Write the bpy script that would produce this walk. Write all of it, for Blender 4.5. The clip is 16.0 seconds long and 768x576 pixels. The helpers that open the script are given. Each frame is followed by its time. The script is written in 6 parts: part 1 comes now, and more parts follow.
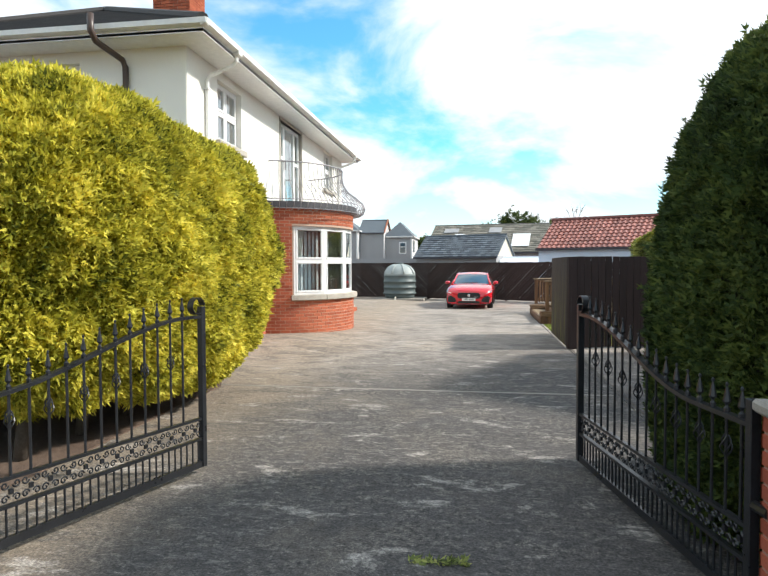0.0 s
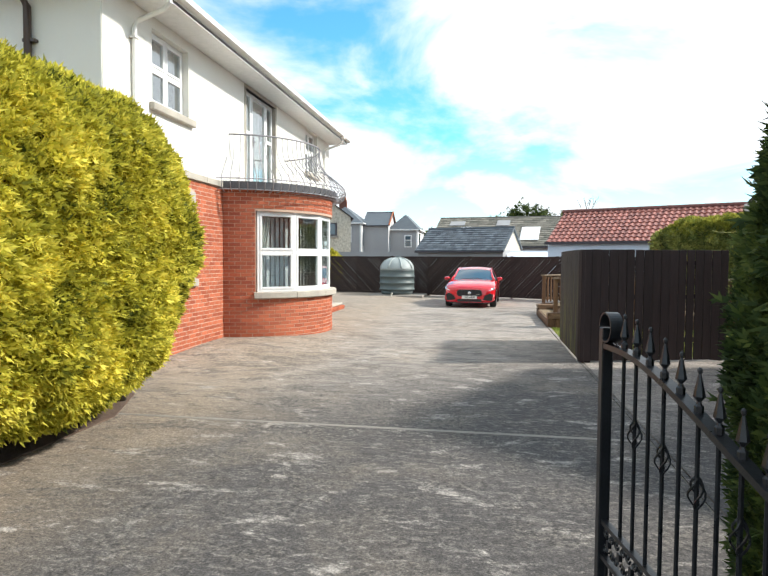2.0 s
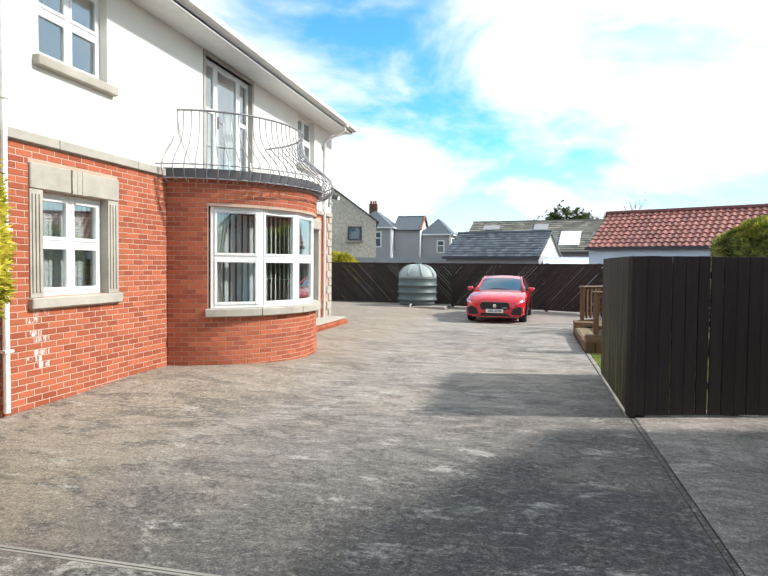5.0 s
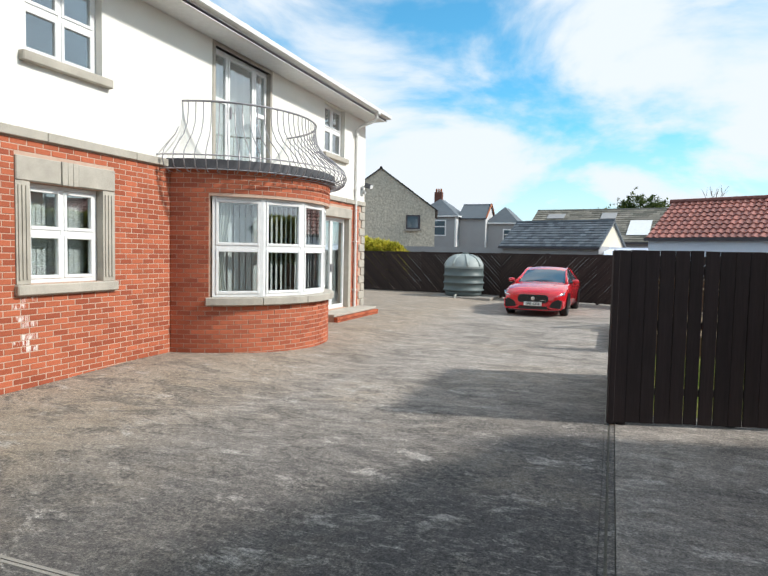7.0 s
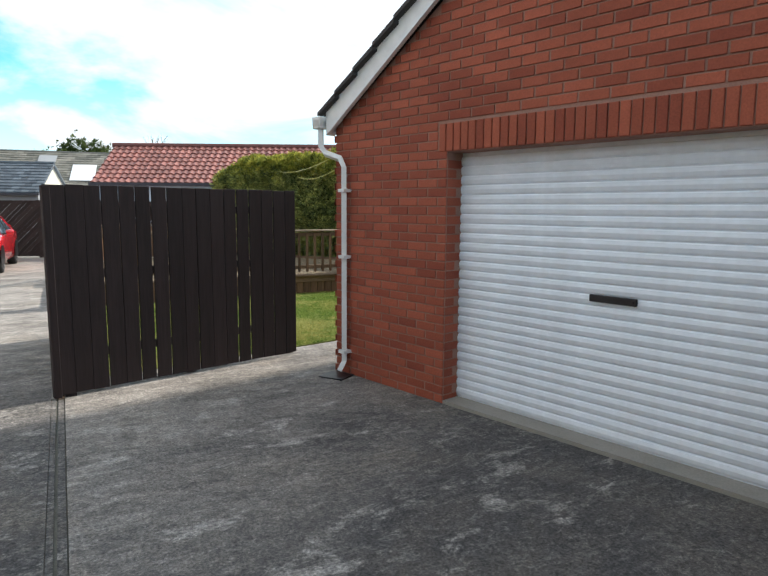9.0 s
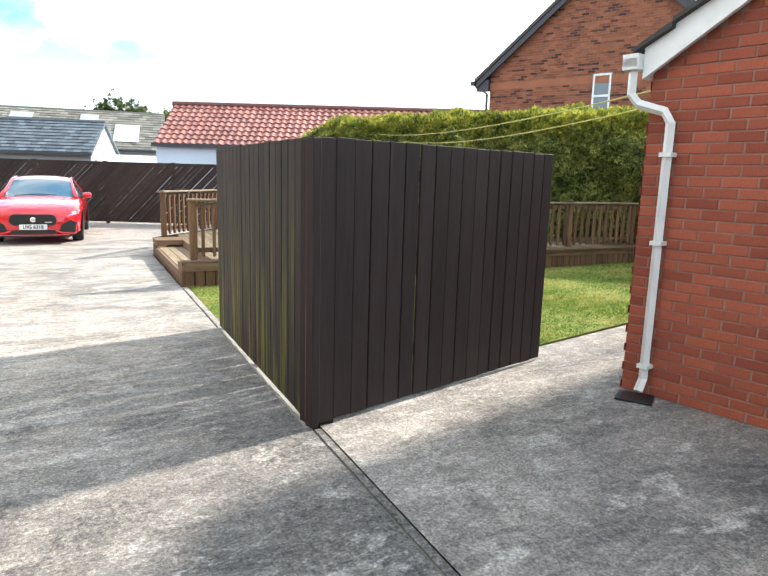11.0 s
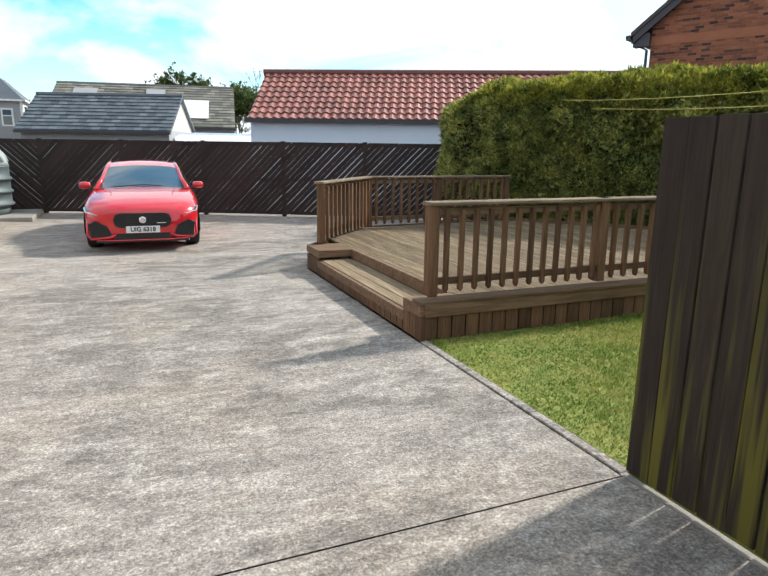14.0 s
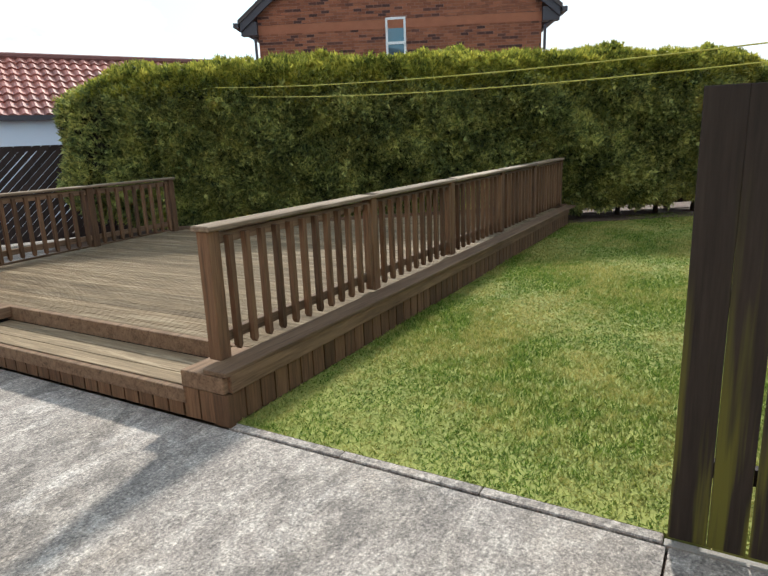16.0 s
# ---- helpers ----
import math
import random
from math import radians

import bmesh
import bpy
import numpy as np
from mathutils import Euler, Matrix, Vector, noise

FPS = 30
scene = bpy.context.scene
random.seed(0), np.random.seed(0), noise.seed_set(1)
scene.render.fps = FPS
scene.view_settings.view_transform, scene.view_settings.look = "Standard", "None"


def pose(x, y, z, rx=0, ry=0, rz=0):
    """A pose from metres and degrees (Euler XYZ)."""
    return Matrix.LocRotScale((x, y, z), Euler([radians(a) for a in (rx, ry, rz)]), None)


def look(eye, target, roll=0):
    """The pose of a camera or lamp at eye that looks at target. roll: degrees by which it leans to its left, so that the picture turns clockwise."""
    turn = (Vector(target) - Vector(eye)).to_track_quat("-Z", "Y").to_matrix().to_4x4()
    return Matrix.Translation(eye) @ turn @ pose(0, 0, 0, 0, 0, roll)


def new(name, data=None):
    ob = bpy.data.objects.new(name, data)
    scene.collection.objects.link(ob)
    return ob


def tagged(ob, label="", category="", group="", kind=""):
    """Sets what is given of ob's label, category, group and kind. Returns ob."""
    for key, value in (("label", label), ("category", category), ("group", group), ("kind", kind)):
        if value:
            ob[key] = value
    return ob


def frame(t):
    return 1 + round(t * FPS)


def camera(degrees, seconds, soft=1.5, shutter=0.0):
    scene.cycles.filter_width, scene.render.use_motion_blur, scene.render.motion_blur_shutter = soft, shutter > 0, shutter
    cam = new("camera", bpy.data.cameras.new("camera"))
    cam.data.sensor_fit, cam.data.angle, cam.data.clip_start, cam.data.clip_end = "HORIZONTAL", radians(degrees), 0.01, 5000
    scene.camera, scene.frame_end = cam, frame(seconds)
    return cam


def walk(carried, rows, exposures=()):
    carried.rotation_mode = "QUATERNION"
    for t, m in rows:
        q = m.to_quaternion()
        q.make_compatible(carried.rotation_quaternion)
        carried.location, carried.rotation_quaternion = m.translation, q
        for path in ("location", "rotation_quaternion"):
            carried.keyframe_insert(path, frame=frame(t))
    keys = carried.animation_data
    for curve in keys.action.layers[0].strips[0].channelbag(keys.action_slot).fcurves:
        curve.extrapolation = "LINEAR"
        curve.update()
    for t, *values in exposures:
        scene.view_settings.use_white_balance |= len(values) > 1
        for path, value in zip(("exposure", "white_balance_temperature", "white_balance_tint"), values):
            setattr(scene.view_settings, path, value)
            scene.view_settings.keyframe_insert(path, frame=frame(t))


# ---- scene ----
cam = camera(64.4, 16.0)

PATH = [
    (0, (0.272, 0.175, 1.630), (-0.035, 2.150, 1.559), -0.18),
    (0.5, (0.331, 0.670, 1.592), (0.016, 2.643, 1.515), 0.15),
    (1, (0.431, 1.241, 1.591), (0.110, 3.213, 1.509), 0.29),
    (1.5, (0.518, 1.751, 1.586), (0.183, 3.720, 1.497), 0.55),
    (2, (0.557, 2.376, 1.618), (0.218, 4.345, 1.527), 0.33),
    (2.5, (0.693, 2.812, 1.643), (0.354, 4.781, 1.548), 0.50),
    (3, (0.667, 3.387, 1.676), (0.334, 5.357, 1.578), 0.56),
    (3.5, (0.714, 3.827, 1.653), (0.370, 5.795, 1.558), 0.57),
    (3.7, (0.774, 3.983, 1.631), (0.415, 5.949, 1.543), 0.61),
    (4.7, (0.886, 4.932, 1.669), (0.448, 6.882, 1.593), 0.78),
    (5.8, (1.269, 5.739, 1.689), (0.645, 7.638, 1.628), 1.03),
    (6, (1.481, 5.777, 1.720), (0.787, 7.651, 1.659), 1.64),
    (6.5, (1.777, 5.800, 1.728), (0.978, 7.632, 1.651), 1.48),
    (7, (1.993, 5.775, 1.735), (1.293, 7.645, 1.619), 1.10),
    (7.5, (2.199, 6.173, 1.700), (1.946, 8.151, 1.547), 1.36),
    (8, (2.283, 6.443, 1.650), (2.552, 8.416, 1.462), 0.97),
    (8.2, (2.327, 6.511, 1.626), (2.781, 8.448, 1.427), 0.84),
    (10.3, (1.199, 7.873, 1.639), (2.310, 9.502, 1.306), 0.01),
    (10.5, (1.032, 8.246, 1.606), (2.094, 9.907, 1.272), 1.01),
    (11, (0.765, 8.995, 1.586), (1.646, 10.754, 1.227), 1.62),
    (11.5, (0.376, 9.531, 1.605), (1.069, 11.367, 1.218), 2.45),
    (12, (0.102, 10.117, 1.663), (0.588, 12.009, 1.235), 2.40),
    (12.5, (-0.155, 10.996, 1.639), (0.224, 12.908, 1.189), 2.59),
    (13, (-0.239, 11.718, 1.628), (0.180, 13.621, 1.176), 1.96),
    (13.5, (-0.258, 12.392, 1.650), (0.297, 14.261, 1.204), 1.28),
    (14, (-0.308, 13.039, 1.648), (0.449, 14.837, 1.206), 0.75),
    (14.5, (-0.323, 13.590, 1.650), (0.667, 15.273, 1.221), 0.17),
    (15, (-0.356, 14.141, 1.630), (0.884, 15.651, 1.205), -0.44),
    (15.5, (-0.425, 14.639, 1.662), (1.052, 15.909, 1.209), -1.34),
    (16, (-0.466, 15.094, 1.675), (1.212, 16.073, 1.199), -2.32),
]
EXPOSURES = [(0.0, 0.20, 6400, 10), (3.5, 0.30, 6350, 10), (6.0, -0.02, 6200, 10), (8.0, -0.22, 6250, 10), (9.4, 0.45, 6300, 10), (10.5, 1.02, 6300, 10), (11.5, 0.98, 6300, 10), (12.5, 0.56, 6300, 10), (13.5, 0.25, 6300, 10), (14.5, 0.05, 6300, 10), (16.0, 0.15, 6300, 10)]
walk(cam, [(t, look(eye, target, roll)) for t, eye, target, roll in PATH], EXPOSURES)

# ---- world, sun and exposure ----
SUN = Vector((0.77, 0.165, 0.60)).normalized()
world = bpy.data.worlds.new("world")
scene.world = world
world.use_nodes = True
wn, wl = world.node_tree.nodes, world.node_tree.links
sky = wn.new("ShaderNodeTexSky")
sky.sky_type, sky.sun_disc = "NISHITA", False
sky.sun_elevation = math.asin(SUN.z)
sky.sun_rotation = math.atan2(SUN.x, SUN.y)
sky.air_density, sky.dust_density, sky.ozone_density = 1.0, 0.6, 1.6
wc = wn.new("ShaderNodeTexCoord")
wm = wn.new("ShaderNodeMapping")
wm.inputs["Scale"].default_value = (1.0, 1.0, 2.4)
wm.inputs["Location"].default_value = (0.35, 0.1, 0.2)
wl.new(wc.outputs["Generated"], wm.inputs["Vector"])
cn = wn.new("ShaderNodeTexNoise")
cn.inputs["Scale"].default_value, cn.inputs["Detail"].default_value, cn.inputs["Roughness"].default_value = 2.6, 7, 0.55
cn.inputs["Distortion"].default_value = 0.4
wl.new(wm.outputs[0], cn.inputs["Vector"])
cr = wn.new("ShaderNodeMapRange")
cr.inputs["From Min"].default_value, cr.inputs["From Max"].default_value = 0.34, 0.55
cr.interpolation_type = "SMOOTHSTEP"
wl.new(cn.outputs["Fac"], cr.inputs["Value"])
# the cloud cover thickens towards the sun's side
dp = wn.new("ShaderNodeVectorMath"); dp.operation = "DOT_PRODUCT"
dp.inputs[1].default_value = (0.93, 0.35, 0.0)
wl.new(wc.outputs["Generated"], dp.inputs[0])
dr = wn.new("ShaderNodeMapRange")
dr.inputs["From Min"].default_value, dr.inputs["From Max"].default_value = 0.42, 1.0
wl.new(dp.outputs["Value"], dr.inputs["Value"])
sz = wn.new("ShaderNodeSeparateXYZ"); wl.new(wc.outputs["Generated"], sz.inputs[0])
hz_ = wn.new("ShaderNodeMapRange")
hz_.inputs["From Min"].default_value, hz_.inputs["From Max"].default_value, hz_.inputs["To Min"].default_value, hz_.inputs["To Max"].default_value = 0.20, 0.02, 0.0, 0.85
wl.new(sz.outputs["Z"], hz_.inputs["Value"])
m0 = wn.new("ShaderNodeMath"); m0.operation = "MAXIMUM"
wl.new(cr.outputs[0], m0.inputs[0]); wl.new(hz_.outputs[0], m0.inputs[1])
mx = wn.new("ShaderNodeMath"); mx.operation = "MAXIMUM"
wl.new(m0.outputs[0], mx.inputs[0]); wl.new(dr.outputs[0], mx.inputs[1])
mixc = wn.new("ShaderNodeMix"); mixc.data_type = "RGBA"
wl.new(mx.outputs[0], mixc.inputs[0])
gain = wn.new("ShaderNodeMix"); gain.data_type, gain.blend_type = "RGBA", "MULTIPLY"
gain.inputs[0].default_value = 1.0
wl.new(sky.outputs[0], gain.inputs[6])
gain.inputs[7].default_value = (1.08, 2.4, 2.5, 1)
wl.new(gain.outputs[2], mixc.inputs[6])
mixc.inputs[7].default_value = (10.9, 11.5, 11.8, 1)
bg = wn["Background"]
bg.inputs["Strength"].default_value = 0.094
wl.new(mixc.outputs[2], bg.inputs["Color"])
sun = new("sun", bpy.data.lights.new("sun", "SUN"))
sun.data.energy, sun.data.angle, sun.data.color = 5.0, radians(4.0), (1.0, 0.94, 0.84)
sun.matrix_world = look(SUN * 50, (0, 0, 0))


# ---- materials ----
def shader(name, rough=0.6, metal=0.0, spec=0.5):
    m = bpy.data.materials.new(name)
    m.use_nodes = True
    p = m.node_tree.nodes["Principled BSDF"]
    p.inputs["Roughness"].default_value, p.inputs["Metallic"].default_value = rough, metal
    p.inputs["Specular IOR Level"].default_value = spec
    return m, m.node_tree.nodes, m.node_tree.links, p


def coords(n, l, scale=(1, 1, 1), rot=(0, 0, 0)):
    c, mp = n.new("ShaderNodeTexCoord"), n.new("ShaderNodeMapping")
    mp.inputs["Scale"].default_value, mp.inputs["Rotation"].default_value = scale, rot
    l.new(c.outputs["Object"], mp.inputs["Vector"])
    return mp.outputs[0]


def noisy(n, l, vec, scale, detail=4, rough=0.6, dist=0.0):
    t = n.new("ShaderNodeTexNoise")
    t.inputs["Scale"].default_value, t.inputs["Detail"].default_value = scale, detail
    t.inputs["Roughness"].default_value, t.inputs["Distortion"].default_value = rough, dist
    l.new(vec, t.inputs["Vector"])
    return t.outputs["Fac"]


def ramp(n, l, fac, stops):
    r = n.new("ShaderNodeValToRGB")
    e = r.color_ramp.elements
    e[0].position, e[0].color = stops[0][0], (*stops[0][1], 1)
    e[1].position, e[1].color = stops[-1][0], (*stops[-1][1], 1)
    for pos, col in stops[1:-1]:
        x = e.new(pos)
        x.color = (*col, 1)
    l.new(fac, r.inputs[0])
    return r.outputs[0]


def blend(n, l, fac, a, b, mode="MIX"):
    m = n.new("ShaderNodeMix")
    m.data_type, m.blend_type = "RGBA", mode
    for sock, val in ((0, fac), (6, a), (7, b)):
        if isinstance(val, (int, float)):
            m.inputs[sock].default_value = val
        elif isinstance(val, tuple):
            m.inputs[sock].default_value = (*val, 1)
        else:
            l.new(val, m.inputs[sock])
    return m.outputs[2]


def remap(n, l, val, a, b, c=0.0, d=1.0):
    r = n.new("ShaderNodeMapRange")
    for k, x in zip(("From Min", "From Max", "To Min", "To Max"), (a, b, c, d)):
        r.inputs[k].default_value = x
    l.new(val, r.inputs["Value"])
    return r.outputs[0]


def bump(n, l, p, height, strength=0.3, dist=0.01):
    b = n.new("ShaderNodeBump")
    b.inputs["Strength"].default_value, b.inputs["Distance"].default_value = strength, dist
    l.new(height, b.inputs["Height"])
    l.new(b.outputs[0], p.inputs["Normal"])


def surface(name, c1, c2, big=1.5, fine=60, rough=0.7, metal=0.0, bumps=0.3, dist=0.004, vary=0.0, scale=(1, 1, 1), spec=0.4):
    """A general surface: two tones over a broad noise, a fine grain and relief; vary: tone from object to object."""
    m, n, l, p = shader(name, rough, metal, spec)
    v = coords(n, l, scale)
    broad, grain = noisy(n, l, v, big, 5), noisy(n, l, v, fine, 3)
    col = ramp(n, l, broad, [(0.3, c1), (0.7, c2)])
    col = blend(n, l, 0.35, col, ramp(n, l, grain, [(0.3, tuple(0.7 * x for x in c1)), (0.7, tuple(min(1, 1.25 * x) for x in c2))]))
    if vary:
        o = n.new("ShaderNodeObjectInfo")
        k = remap(n, l, o.outputs["Random"], 0, 1, 1 - vary, 1 + vary)
        h = n.new("ShaderNodeHueSaturation")
        l.new(k, h.inputs["Value"]); l.new(col, h.inputs["Color"])
        col = h.outputs[0]
    l.new(col, p.inputs["Base Color"])
    l.new(remap(n, l, broad, 0.2, 0.8, max(0, rough - 0.1), min(1, rough + 0.1)), p.inputs["Roughness"])
    bump(n, l, p, grain, bumps, dist)
    return m


def plain(name, c, rough=0.5, metal=0.0, spec=0.5, coat=0.0):
    m, n, l, p = shader(name, rough, metal, spec)
    v = coords(n, l)
    g = noisy(n, l, v, 9, 4)
    l.new(ramp(n, l, g, [(0.25, tuple(0.9 * x for x in c)), (0.75, tuple(min(1, 1.06 * x) for x in c))]), p.inputs["Base Color"])
    p.inputs["Coat Weight"].default_value = coat
    p.inputs["Coat Roughness"].default_value = 0.04
    return m


def concrete_mat(name="concrete", grey=0.0, slant=0.0, span=(12.6, 18.0), soiled=0.68):
    m, n, l, p = shader(name, 0.9, 0, 0.25)
    v = coords(n, l)
    vs = coords(n, l, (0.85, 1.5, 1), (0, 0, 0.10))
    vf = coords(n, l, (1.0, 2.1, 1), (0, 0, 0.05))
    fine = noisy(n, l, v, 62, 2, 0.8)
    mid = noisy(n, l, v, 21, 3, 0.75)
    streak = noisy(n, l, vf, 3.2, 8, 0.72, 0.6)
    fleck = noisy(n, l, vf, 7.0, 6, 0.75, 0.8)
    big = noisy(n, l, v, 0.30, 5, 0.6, 0.6)
    blot = noisy(n, l, vs, 0.75, 8, 0.68, 0.9)
    tan = noisy(n, l, v, 0.55, 5, 0.6, 0.4)
    col = ramp(n, l, big, [(0.3, (0.265, 0.245, 0.22)), (0.7, (0.38, 0.35, 0.315))])
    col = blend(n, l, remap(n, l, tan, 0.5, 0.66, 0, 0.55), col, (0.43, 0.37, 0.29))
    col = blend(n, l, remap(n, l, streak, 0.47, 0.60, 0, 0.55), col, (0.55, 0.52, 0.465))
    col = blend(n, l, remap(n, l, blot, 0.51, 0.60, 0, 0.72), col, ramp(n, l, streak, [(0.42, (0.15, 0.14, 0.128)), (0.62, (0.30, 0.275, 0.24))]))
    # older drive by the gate, plus hedge and garage shade painted into the colour
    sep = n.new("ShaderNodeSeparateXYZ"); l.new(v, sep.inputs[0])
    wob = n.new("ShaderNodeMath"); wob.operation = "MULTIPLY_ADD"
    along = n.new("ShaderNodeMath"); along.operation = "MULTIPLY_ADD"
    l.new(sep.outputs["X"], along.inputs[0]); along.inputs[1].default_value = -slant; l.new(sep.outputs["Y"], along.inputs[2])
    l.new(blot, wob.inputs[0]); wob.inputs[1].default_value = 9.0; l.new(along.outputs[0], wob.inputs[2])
    old_shaded = remap(n, l, wob.outputs[0], *span, 0.90, grey)
    worn_shaded = blend(n, l, remap(n, l, tan, 0.52, 0.62, 0, 0.6), (0.066, 0.065, 0.066), (0.20, 0.178, 0.148))
    worn_shaded = blend(n, l, remap(n, l, fleck, 0.52, 0.61, 0, 0.62), worn_shaded, (0.27, 0.258, 0.24))
    # extra darkening towards the gate deepens the shade of the hedge
    worn_shaded = blend(n, l, remap(n, l, wob.outputs[0], 6.5, 11.0, 0.6, 0.0), worn_shaded, (0.052, 0.052, 0.054))
    col = blend(n, l, old_shaded, col, worn_shaded)
    # sandy film washed along the planted and built edge
    film = n.new("ShaderNodeMath"); film.operation = "MULTIPLY_ADD"
    l.new(tan, film.inputs[0]); film.inputs[1].default_value = 3.2; l.new(sep.outputs["X"], film.inputs[2])
    col = blend(n, l, remap(n, l, film.outputs[0], 0.1, -1.2, 0, 0.55), col, (0.36, 0.295, 0.215))
    grime = noisy(n, l, vs, 1.7, 9, 0.72, 1.1)
    worse = n.new("ShaderNodeMath"); worse.operation = "MULTIPLY"
    l.new(remap(n, l, grime, 0.49, 0.58, 0, soiled), worse.inputs[0]); l.new(remap(n, l, sep.outputs["Y"], 12.0, 15.5, 1.0, 0.40), worse.inputs[1])
    col = blend(n, l, worse.outputs[0], col, ramp(n, l, mid, [(0.4, (0.070, 0.068, 0.066)), (0.62, (0.19, 0.178, 0.16))]))
    scuff = noisy(n, l, vs, 1.9, 10, 0.76, 0.35)
    col = blend(n, l, remap(n, l, scuff, 0.56, 0.64, 0, 0.6), col, (0.56, 0.535, 0.49))
    col = blend(n, l, 0.9, col, ramp(n, l, fine, [(0.30, (0.40, 0.40, 0.41)), (0.47, (0.88, 0.88, 0.88)), (0.56, (1.08, 1.07, 1.06)), (0.70, (1.75, 1.72, 1.68))]), "MULTIPLY")
    col = blend(n, l, 0.75, col, ramp(n, l, mid, [(0.35, (0.66, 0.66, 0.67)), (0.65, (1.30, 1.29, 1.27))]), "MULTIPLY")
    col = blend(n, l, 1.0, col, (0.905, 0.88, 0.875), "MULTIPLY")
    l.new(col, p.inputs["Base Color"])
    bump(n, l, p, fine, 0.6, 0.006)
    return m


def wood_mat(name, c1, c2, vary=0.2, grain_axis=2, algae=0.0, rough=0.75, wash=None):
    """Sawn timber whose grain runs along one axis; algae: green growth low on the boards; wash: pale worn flecks."""
    m, n, l, p = shader(name, rough, 0, 0.3)
    sc = [14, 14, 14]
    sc[grain_axis] = 0.9
    v = coords(n, l, tuple(sc))
    o = n.new("ShaderNodeObjectInfo")
    add = n.new("ShaderNodeVectorMath"); add.operation = "ADD"
    sca = n.new("ShaderNodeMath"); sca.operation = "MULTIPLY"; sca.inputs[1].default_value = 37.0
    l.new(o.outputs["Random"], sca.inputs[0])
    l.new(v, add.inputs[0]); l.new(sca.outputs[0], add.inputs[1])
    vv = add.outputs[0]
    g, g2 = noisy(n, l, vv, 1.2, 6, 0.65, 0.8), noisy(n, l, vv, 5.0, 4)
    col = ramp(n, l, g, [(0.3, c1), (0.7, c2)])
    col = blend(n, l, 0.3, col, ramp(n, l, g2, [(0.3, tuple(0.5 * x for x in c1)), (0.7, tuple(1.3 * x for x in c2))]))
    if wash:
        col = blend(n, l, remap(n, l, g, 0.52, 0.75, 0, 0.6), col, wash)
    h = n.new("ShaderNodeHueSaturation")
    l.new(remap(n, l, o.outputs["Random"], 0, 1, 1 - vary, 1 + vary), h.inputs["Value"]); l.new(col, h.inputs["Color"])
    col = h.outputs[0]
    if algae:
        w = coords(n, l, (20, 20, 0.8))
        add2 = n.new("ShaderNodeVectorMath"); add2.operation = "ADD"
        l.new(w, add2.inputs[0]); l.new(sca.outputs[0], add2.inputs[1])
        ga = noisy(n, l, add2.outputs[0], 0.8, 3)
        sep = n.new("ShaderNodeSeparateXYZ"); l.new(coords(n, l), sep.inputs[0])
        low = remap(n, l, sep.outputs["Z"], 1.55, 0.35, 0.0, 1.0)
        mul = n.new("ShaderNodeMath"); mul.operation = "MULTIPLY"
        l.new(low, mul.inputs[0]); l.new(remap(n, l, ga, 0.49, 0.62, 0, algae * 0.7), mul.inputs[1])
        col = blend(n, l, mul.outputs[0], col, (0.15, 0.145, 0.020))
    l.new(col, p.inputs["Base Color"])
    bump(n, l, p, g, 0.35, 0.004)
    return m


def brick_mat(name, c1, c2, vary=0.22, salts=0.0):
    m, n, l, p = shader(name, 0.85, 0, 0.25)
    v = coords(n, l)
    g, b = noisy(n, l, v, 90, 4, 0.7), noisy(n, l, v, 3.0, 4)
    geo, o = n.new("ShaderNodeNewGeometry"), n.new("ShaderNodeObjectInfo")
    s = n.new("ShaderNodeMath"); s.operation = "ADD"
    l.new(geo.outputs["Random Per Island"], s.inputs[0]); l.new(o.outputs["Random"], s.inputs[1])
    fr = n.new("ShaderNodeMath"); fr.operation = "FRACT"; l.new(s.outputs[0], fr.inputs[0])
    col = ramp(n, l, fr.outputs[0], [(0.0, c1), (0.55, c2), (1.0, tuple(x * (1 + vary) for x in c2))])
    col = blend(n, l, 0.55, col, ramp(n, l, g, [(0.3, (0.62, 0.6, 0.6)), (0.7, (1.3, 1.28, 1.25))]), "MULTIPLY")
    col = blend(n, l, 0.4, col, ramp(n, l, b, [(0.3, (0.75, 0.72, 0.7)), (0.7, (1.2, 1.2, 1.2))]), "MULTIPLY")
    l.new(col, p.inputs["Base Color"])
    bump(n, l, p, g, 0.5, 0.003)
    return m


def leaf_mat(name, dark, mid, tip):
    m, n, l, p = shader(name, 0.65, 0, 0.25)
    geo = n.new("ShaderNodeNewGeometry")
    v = coords(n, l)
    b = noisy(n, l, v, 2.2, 4)
    s = n.new("ShaderNodeMath"); s.operation = "MULTIPLY_ADD"
    l.new(geo.outputs["Random Per Island"], s.inputs[0]); s.inputs[1].default_value = 0.6; l.new(remap(n, l, b, 0.35, 0.65, 0, 0.5), s.inputs[2])
    col = ramp(n, l, s.outputs[0], [(0.1, dark), (0.5, mid), (0.95, tip)])
    l.new(col, p.inputs["Base Color"])
    tr = n.new("ShaderNodeBsdfTranslucent")
    l.new(col, tr.inputs["Color"])
    mixs = n.new("ShaderNodeMixShader"); mixs.inputs[0].default_value = 0.42
    out = n["Material Output"]
    l.new(p.outputs[0], mixs.inputs[1]); l.new(tr.outputs[0], mixs.inputs[2]); l.new(mixs.outputs[0], out.inputs[0])
    return m


